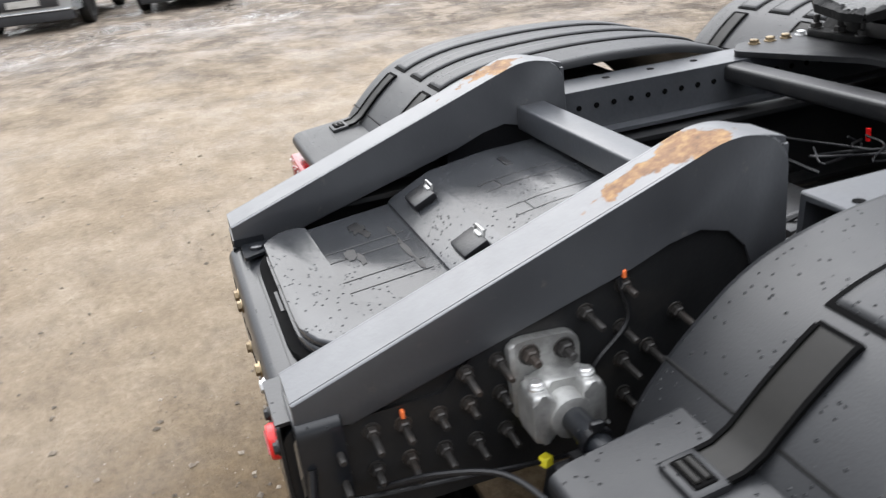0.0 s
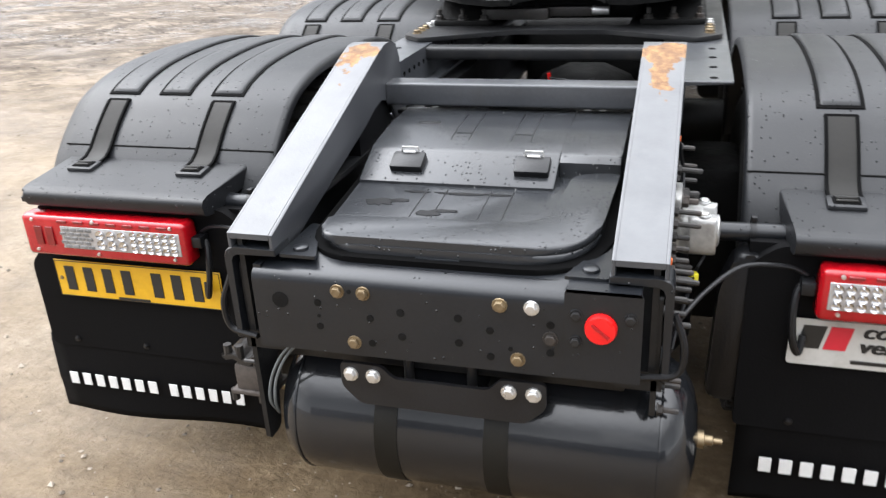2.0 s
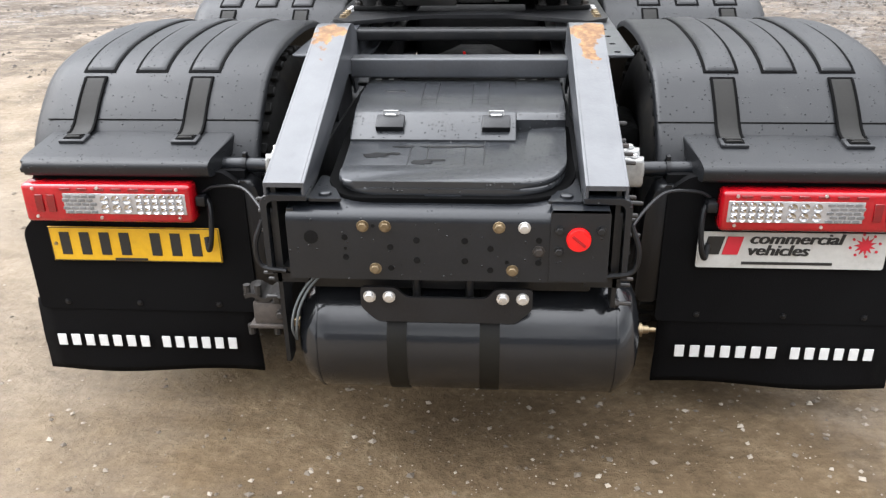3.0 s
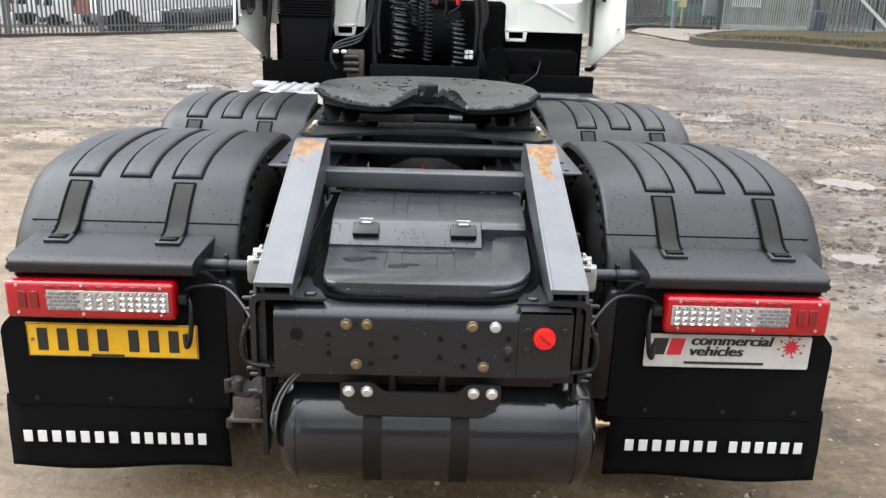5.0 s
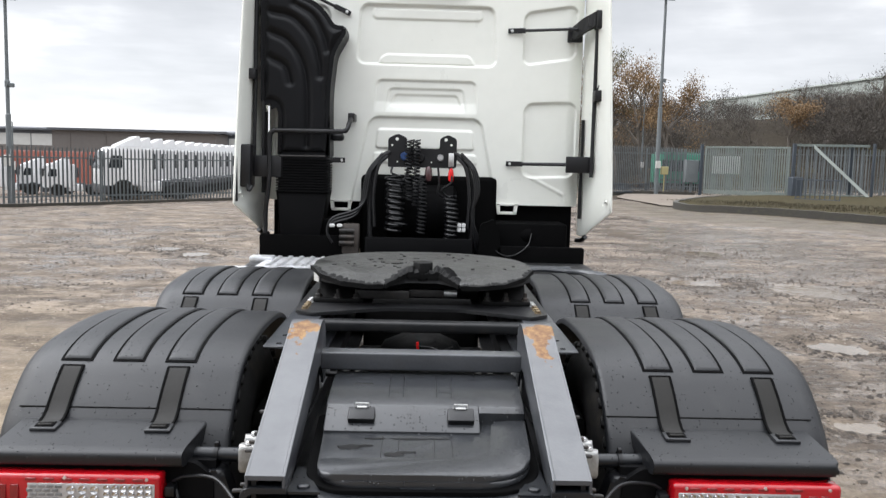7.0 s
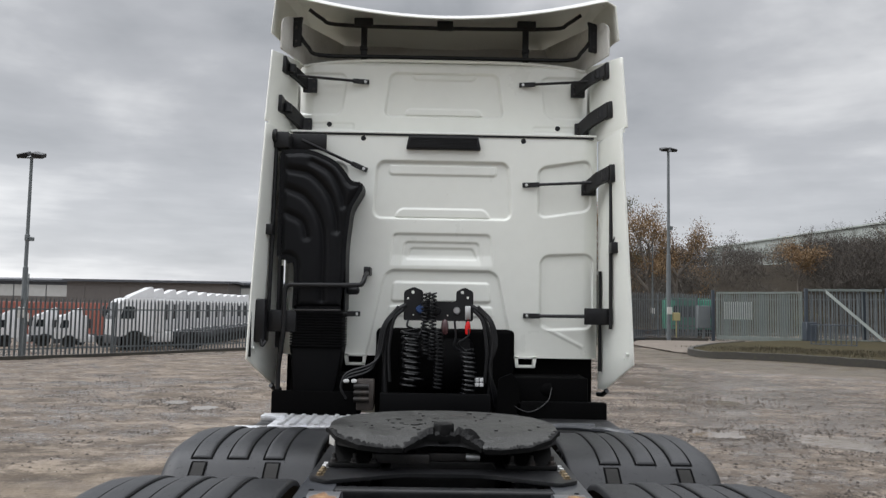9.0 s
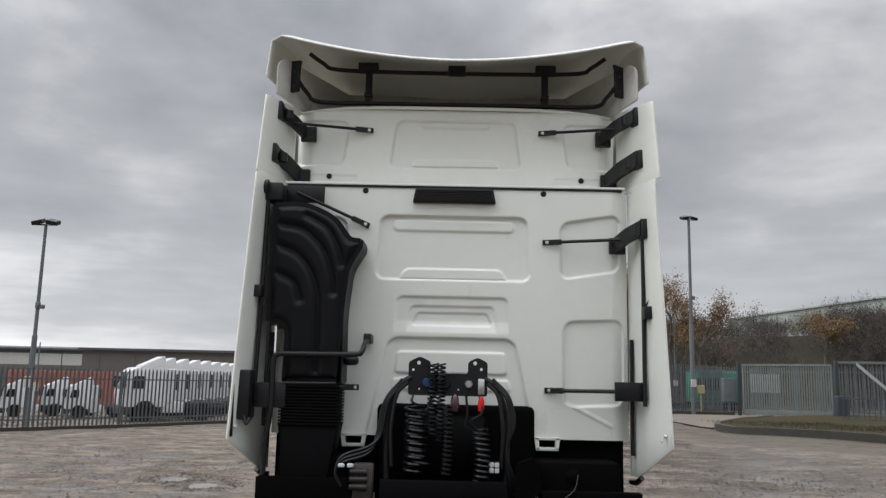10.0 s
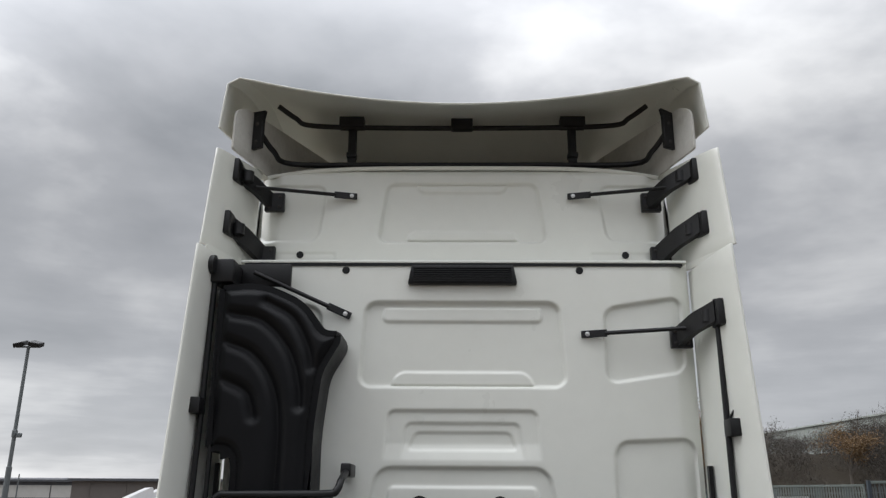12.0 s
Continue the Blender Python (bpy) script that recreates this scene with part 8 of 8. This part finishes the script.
# ---------------------------------------------------------------- vehicles beyond the fence
def far_truck_parts(parent, deck=True):
    bm = bmesh.new()
    prof = rounded([(0.0, 0.75), (-0.05, 1.5), (0.16, 2.4), (0.5, 2.72), (2.0, 2.78), (2.05, 0.75), (1.5, 0.75), (1.35, 1.05), (0.75, 1.05), (0.6, 0.75)], [0.05, 0.1, 0.22, 0.3, 0.05, 0.02, 0.1, 0.1, 0.1, 0.1], 4)
    prism(bm, prof, "y", -1.2, 1.2, 0.05, 2)
    cab_ = part("cab_body", bm, M_FAR_WHITE, parent)
    bm = bmesh.new()
    prism(bm, rounded([(0.85, 2.74), (0.88, 2.82), (1.92, 3.32), (2.0, 3.28), (2.06, 2.74)], [0.02, 0.06, 0.06, 0.05, 0.02], 4), "y", -0.76, 0.76, 0.03, 2)
    part("roof_deflector", bm, M_FAR_WHITE, parent)
    bm = bmesh.new()
    prism(bm, [(-0.03, 1.62), (0.17, 2.48), (0.14, 2.48), (-0.065, 1.62)], "y", -1.08, 1.08)
    part("windscreen", bm, M_GLASS_DARK, cab_)
    for s in (-1, 1):
        bm = bmesh.new()
        prism(bm, rounded([(0.32, 1.65), (0.46, 2.28), (1.0, 2.28), (1.0, 1.65)], 0.06, 3), "y", s * 1.195, s * 1.215)
        part("side_window", bm, M_GLASS_DARK, cab_)
        bm = bmesh.new()
        box(bm, (-0.12, 0.05), sorted((s * 1.25, s * 1.42)), (1.7, 2.3), 0.03, 1)
        part("mirror", bm, M_FAR_DARK, cab_)
        for x in (1.05, 3.9):
            bm = bmesh.new()
            lathe(bm, [(s * 0.92, 0.3), (s * 0.92, 0.5), (s * 1.2, 0.5), (s * 1.2, 0.3), (s * 1.1, 0.28)], "y", (x, 0, 0.5), 24)
            part("wheel", bm, M_RUBBER, parent)
        bm = bmesh.new()
        box(bm, (2.06, 2.5), sorted((s * 1.13, s * 1.2)), (0.95, 2.66), 0.03, 1)
        part("side_fairing", bm, M_FAR_WHITE, parent)
        # added dark upright that draws the shaded gap behind the cab
        bm = bmesh.new()
        box(bm, (2.53, 2.68), sorted((s * 0.9, s * 1.19)), (1.6, 2.42), 0.03, 1)
        part("gap_shade_post", bm, M_FAR_DARK, parent)
        bm = bmesh.new()
        box(bm, (1.9, 3.0), sorted((s * 0.55, s * 1.15)), (0.45, 1.0), 0.05, 2)
        part("fuel_tank", bm, M_FAR_WHITE if deck else M_FAR_DARK, parent)
    bm = bmesh.new()
    box(bm, (0.3, 5.4), (-0.42, 0.42), (0.7, 0.98), 0.02, 1)
    part("chassis", bm, M_FAR_DARK, parent)
    bm = bmesh.new()
    box(bm, (-0.06, 0.4), (-1.2, 1.2), (0.35, 0.8), 0.05, 2)
    part("bumper", bm, M_FAR_DARK, parent)


def far_trucks():
    first = thing("parked_tractor_truck", "white tractor truck parked in a row behind the fence", "truck", "row of parked white trucks")
    far_truck_parts(first)
    spots = [(-16.9, 41.0)] + [(-17.5 - 0.1 * k, 44.4 + 2.6 * k) for k in range(11)]
    first.matrix_basis = pose(spots[0][0], spots[0][1], gz(*spots[0]), 0, 0, 32)
    for x, y in spots[1:]:
        copy_thing(first, pose(x, y, gz(x, y), 0, 0, 32))
    for x, y, r in ((-24.6, 44.0, 30), (-23.2, 45.6, 30), (-20.9, 43.6, 28)):
        t = copy_thing(first, pose(x, y, gz(x, y), 0, 0, r) @ Matrix.Scale(0.66, 4))
        tagged(t, "small white light truck parked apart behind the fence", "truck", "small parked trucks")


far_trucks()


def green_vehicle():
    v = thing("green_refuse_vehicle", "green panelled vehicle parked behind the fence", "vehicle", at=(17.0, 53.0, 0.3))
    bm = bmesh.new()
    box(bm, (-1.4, 1.4), (-1.1, 1.1), (0.45, 2.4), 0.08, 2)
    part("body", bm, M_GREEN, v)
    for k in range(5):
        bm = bmesh.new()
        box(bm, (-1.28 + 0.52 * k, -0.86 + 0.52 * k), (-1.13, -1.1), (1.25, 2.0), 0.02, 1)
        part("side_window", bm, M_GLASS_DARK, v)
    bm = bmesh.new()
    box(bm, (-1.34, 1.34), (-1.125, -1.1), (0.62, 0.72), 0.01, 1)
    part("side_rail", bm, M_FAR_DARK, v)
    bm = bmesh.new()
    box(bm, (-1.3, 1.3), (-0.9, 0.9), (2.38, 2.5), 0.03, 1)
    part("roof_rack", bm, M_GREEN, v)
    for x in (-0.9, 0.9):
        for s in (-1, 1):
            bm = bmesh.new()
            lathe(bm, [(s * 0.8, 0.2), (s * 0.8, 0.42), (s * 1.05, 0.42), (s * 1.05, 0.2)], "y", (x, 0, 0.42), 20)
            part("wheel", bm, M_RUBBER, v)


green_vehicle()


# ---------------------------------------------------------------- parked cars at the side of the yard
def parked_car(x, y, turn, paint, label, length=4.3):
    car = thing("parked_car", label, "car", "cars parked along the yard")
    car.matrix_basis = pose(x, y, gz(x, y), 0, 0, turn)
    bm = bmesh.new()
    side = rounded([(0.0, 0.30), (-0.02, 0.62), (0.12, 0.78), (1.0, 0.95), (1.75, 1.43), (3.2, 1.46), (length - 0.1, 1.0), (length, 0.75), (length - 0.05, 0.30)], [0.06, 0.08, 0.15, 0.2, 0.2, 0.3, 0.1, 0.1, 0.05], 5)
    prism(bm, side, "y", -0.88, 0.88, 0.10, 4)
    for v in bm.verts:
        if v.co.x < 0.5:
            k = (0.5 - v.co.x) / 0.5
            v.co.y *= 1 - 0.14 * k * k
        if v.co.z > 0.95:
            v.co.y *= 1 - 0.25 * (v.co.z - 0.95)
    body = part("car_body", bm, paint, car)
    bm = bmesh.new()
    prism(bm, [(1.06, 0.99), (1.74, 1.40), (1.72, 1.42), (1.02, 1.0)], "y", -0.66, 0.66)
    part("windscreen", bm, M_GLASS_DARK, body)
    for s in (-1, 1):
        bm = bmesh.new()
        prism(bm, rounded([(1.35, 0.98), (1.85, 1.36), (3.1, 1.37), (3.6, 1.02)], 0.04, 2), "y", s * 0.80, s * 0.868)
        part("side_window", bm, M_GLASS_DARK, body)
        bm = bmesh.new()
        prism(bm, rounded([(0.42, 0.58), (0.72, 0.6), (0.78, 0.72), (0.5, 0.74)], 0.03, 3), "y", -0.03, 0.03, 0.01, 2, pose(-0.02, s * 0.62, 0, 0, 0, 0) @ pose(0, 0, 0, 0, 0, 90) @ pose(-0.6, 0.0, 0))
        part("headlamp", bm, M_LENS_CLEAR, body)
        for wx in (0.78, length - 0.85):
            bm = bmesh.new()
            lathe(bm, [(s * 0.70, 0.18), (s * 0.70, 0.30), (s * 0.72, 0.315), (s * 0.87, 0.315), (s * 0.89, 0.30), (s * 0.89, 0.2), (s * 0.86, 0.18)], "y", (wx, 0, 0.315), 24)
            part("wheel", bm, M_RUBBER, car)
    bm = bmesh.new()
    box(bm, (-0.05, 0.02), (-0.55, 0.55), (0.40, 0.62), 0.02, 2)
    g = part("grille", bm, M_FAR_DARK, body)
    bm = bmesh.new()
    box(bm, (-0.062, -0.045), (-0.26, 0.26), (0.44, 0.55), 0.002, 1)
    part("blank_plate", bm, M_SIGN, g)
    bm = bmesh.new()
    box(bm, (-0.055, 0.04), (-0.72, 0.72), (0.335, 0.352), 0.004, 1)
    part("bumper_strip", bm, M_ZINC, g)
    bm = bmesh.new()
    box(bm, (-0.03, 0.15), (-0.74, 0.74), (0.17, 0.335), 0.02, 2)
    part("lower_bumper", bm, M_FAR_DARK, body)


parked_car(-14.1, -2.0, 170, M_CARPAINT_SILVER, "silver saloon car parked facing the yard")
parked_car(-14.9, 0.55, 172, M_CARPAINT_BLUE, "dark blue hatchback car parked facing the yard")
parked_car(-15.6, 3.4, 172, M_CARPAINT_MAROON, "maroon car parked facing the yard")


# ---------------------------------------------------------------- buildings in the distance
def shed(name, x0, x1, y, z0, depth, bands, label, turn=0.0, roof=None):
    """A long cladded shed: horizontal bands of wall, seams, and a low roof."""
    b = thing(name, label, "warehouse")
    b.matrix_basis = pose(x0, y, 0, 0, 0, turn)
    L = x1 - x0
    top = 0
    for lo, hi, mat, nm in bands:
        bm = bmesh.new()
        box(bm, (0, L), (0, depth), (lo + z0, hi + z0))
        part(nm, bm, mat, b)
        top = hi + z0
    bm = bmesh.new()
    prism(bm, [(-0.4, top), (depth / 2, top + 0.02 * depth), (depth + 0.4, top), (depth + 0.4, top + 0.25), (depth / 2, top + 0.25 + 0.02 * depth), (-0.4, top + 0.25)], "x", -0.4, L + 0.4)
    part("roof", bm, roof or M_SHED_ROOF, b)
    me = mesh_of("seam", box(bmesh.new(), (-0.04, 0.04), (-0.05, 0.0), (bands[0][0] + z0, top)), bands[-1][2])
    for k in range(int(L / 4)):
        shared("seam", me, b, pose(2 + 4 * k, 0, 0))


shed("warehouse", -130, -12, 100, -0.6, 40, [(0, 3.2, M_SHED_BROWN, "lower_wall"), (3.2, 4.6, M_SHED_LIGHT, "pale_band"), (4.6, 5.0, M_SHED_ROOF, "upper_wall")], "long low dark warehouse with a pale band")
shed("storage_building", -41.9, -23.6, 92, -0.7, 6, [(0, 5.0, M_SHED_BROWN, "wall")], "brown cladded storage building beyond the trucks")
bm = bmesh.new()
box(bm, (0, 12), (0, 2.5), (0, 2.6), 0.03, 1)
_c = part("shipping_container", bm, M_BRICK)
_c.matrix_basis = pose(-34.0, 62.0, gz(-30, 62) - 0.05, 0, 0, 2)
tagged(_c, "faded red shipping container beyond the fence", "container")
for _k in range(38):
    bm = bmesh.new()
    box(bm, (0.3 * _k + 0.3, 0.3 * _k + 0.45), (-0.03, 0), (0.15, 2.45))
    part("corrugation", bm, M_BRICK, _c)
shed("hilltop_warehouse", 56.9, 116.9, 168, 3.0, 40, [(0, 12.4, M_SHED_PALE, "wall")], "pale grey-green warehouse on the hill", -81, M_SHED_PALE)

# unseen block behind the camera, added to cut sky light on rear faces
shed("unseen_sky_block", -13.0, 27.0, -34.0, -0.3, 8, [(0, 5.0, M_SHED_ROOF, "wall")], "plain grey cladded block added out of view to cut sky light")


# ---------------------------------------------------------------- wooded bank and trees
def bank_height(x, y):
    t = np.clip((y - 56 + 0.25 * (x - 20)) / 26, 0, 1)
    rise = np.clip((x - 4) / 34, 0, 1)
    return t * t * (3 - 2 * t) * (5.4 + 2.0 * rise)


def wooded_bank():
    xs, ys = np.linspace(2, 150, 90), np.linspace(48, 150, 60)
    gx, gy = np.meshgrid(xs, ys)
    gzz = bank_height(gx, gy) * np.clip((gx - 2) / 10, 0, 1) + 0.4 * value_noise(gx * 0.3, gy * 0.3, 9) - 0.35
    me = grid_mesh("wooded_bank", np.stack([gx, gy, gzz], -1), M_BANK, 60)
    tagged(new("wooded_bank", me), "brown overgrown bank rising behind the fence", "bank", kind="structure")
    rng = np.random.default_rng(21)

    def cloud(place, size, thin, mat, name, label):
        """Twigs and leaves as many small blades, gathered in uneven clumps."""
        rep_ = np.repeat(np.array([q[:5] for q in place]), [int(q[5]) for q in place], axis=0)
        n = len(rep_)
        d = rng.normal(0, 1, (n, 3))
        d /= np.linalg.norm(d, axis=1)[:, None]
        q = np.sqrt(rng.random(n))
        p = np.stack([rep_[:, 0] + d[:, 0] * rep_[:, 3] * q, rep_[:, 1] + d[:, 1] * rep_[:, 3] * q, rep_[:, 2] + rep_[:, 4] * (0.5 + 0.5 * d[:, 2] * q)], -1)
        up = np.stack([rng.normal(0, 0.45, n), rng.normal(0, 0.45, n), rng.uniform(0.2, 1.0, n)], -1) * size * rng.uniform(0.5, 1.5, (n, 1))
        side = np.cross(up, rng.normal(0, 1, (n, 3)))
        side = side / (np.linalg.norm(side, axis=1)[:, None] + 1e-9) * size * thin * rng.uniform(0.4, 1.4, (n, 1))
        vs = np.stack([p - side, p + side, p + up], 1).reshape(-1, 3)
        me = bpy.data.meshes.new(name)
        me.from_pydata(vs.tolist(), [], np.arange(3 * n).reshape(-1, 3).tolist())
        me.materials.append(mat)
        return tagged(new(name, me), label, "bushes", kind="stuff")

    def spots(n, x0, x1, y0, y1, r0, r1, h0, h1, dens):
        out = []
        for _ in range(n):
            x, y = rng.uniform(x0, x1), rng.uniform(y0, y1)
            z = float(bank_height(np.array(x), np.array(y))) * min(1, max(0, (x - 2) / 10)) - 0.4
            r, h = rng.uniform(r0, r1), rng.uniform(h0, h1)
            out.append((x, y, z, r, h, dens * r * h))
        return out

    cloud(spots(900, 9, 120, 55, 92, 1.2, 2.8, 1.4, 3.2, 170), 0.34, 0.045, M_BRUSH, "winter_brush", "bare brown winter brush covering the bank")
    cloud(spots(190, 32.5, 62, 62, 72, 1.0, 2.2, 2.6, 4.9, 120), 0.4, 0.035, M_BRUSH, "tall_brush", "tall bare thorn thicket on the bank")
    cloud(spots(45, 10, 90, 56, 80, 0.9, 1.9, 1.2, 2.6, 110), 0.17, 0.2, M_LEAF_OCHRE, "ochre_bushes", "bushes with rusty autumn leaves on the bank")
    cloud(spots(80, 9, 90, 54, 64, 0.8, 1.8, 0.8, 2.0, 110), 0.2, 0.18, M_LEAF_GREEN, "evergreen_bushes", "dull green bramble along the fence")


wooded_bank()


def tree(x, y, h, seed, mat, label, leaves=900):
    """A tapered trunk, forking limbs, and a ragged crown of small leaves."""
    rng = random.Random(seed)
    z0 = float(bank_height(np.array(float(x)), np.array(float(y)))) * min(1, max(0, (x - 2) / 10)) - 0.3
    t = thing("tree", label, "tree", "trees behind the fence", at=(x, y, z0))
    bm = bmesh.new()
    tips = []

    def limb(p, d, length, r, level):
        pts, rs = [p], [r]
        q, dd = p.copy(), d.copy()
        for k in range(4):
            dd = (dd + Vector((rng.uniform(-0.22, 0.22), rng.uniform(-0.22, 0.22), rng.uniform(-0.05, 0.16)))).normalized()
            q = q + dd * (length / 4)
            pts.append(q.copy())
            rs.append(max(0.008, r * (1 - 0.17 * (k + 1))))
        tube(bm, pts, rs, 6 if level < 2 else 4)
        if level >= 3:
            tips.append(q)
            tips.append(pts[2])
            return
        for k in range(4 if level < 2 else 3):
            s = pts[rng.choice((2, 3, 4))]
            nd = (dd + Vector((rng.uniform(-0.9, 0.9), rng.uniform(-0.9, 0.9), rng.uniform(-0.1, 0.7)))).normalized()
            limb(s, nd, length * rng.uniform(0.5, 0.72), r * 0.5, level + 1)
    limb(Vector((0, 0, 0)), Vector((0, 0, 1)), h * 0.42, h * 0.022, 0)
    part("trunk", bm, M_BARK, t)
    vs, fs = [], []
    for _ in range(leaves):
        c = tips[rng.randrange(len(tips))] + Vector((rng.gauss(0, 0.36), rng.gauss(0, 0.36), rng.gauss(0, 0.34)))
        a, b = Vector((rng.gauss(0, 1), rng.gauss(0, 1), rng.gauss(0, 1))).normalized() * 0.068, Vector((rng.gauss(0, 1), rng.gauss(0, 1), rng.gauss(0, 1))).normalized() * 0.052
        k = len(vs)
        vs += [tuple(c - a), tuple(c + b), tuple(c + a), tuple(c - b)]
        fs.append((k, k + 1, k + 2, k + 3))
    me = bpy.data.meshes.new("crown")
    me.from_pydata(vs, [], fs)
    me.materials.append(mat)
    cr = new("crown", me)
    cr.parent = t


for _i, (_x, _y, _h, _m, _l) in enumerate(((14.2, 58, 12.5, M_LEAF_OCHRE, 6000), (16.6, 60, 11.5, M_LEAF_OCHRE, 6500), (13.4, 62, 12.0, M_LEAF_GREEN, 6500), (18.8, 62, 10.0, M_LEAF_OCHRE, 5000), (21.0, 66, 6.0, M_LEAF_OCHRE, 500),
                                            (30.5, 66, 6.5, M_LEAF_OCHRE, 4000), (38.5, 68, 9.0, M_BRUSH, 600), (42.0, 67, 10.5, M_BRUSH, 700), (27.0, 74, 4.6, M_BRUSH, 200), (46.0, 70, 9.5, M_BRUSH, 500), (34.5, 72, 4.8, M_BRUSH, 200), (52.0, 74, 6.0, M_BRUSH, 200))):
    tree(_x, _y, _h, _i + 3, _m, "nearly bare autumn tree with a few rusty leaves", _l)
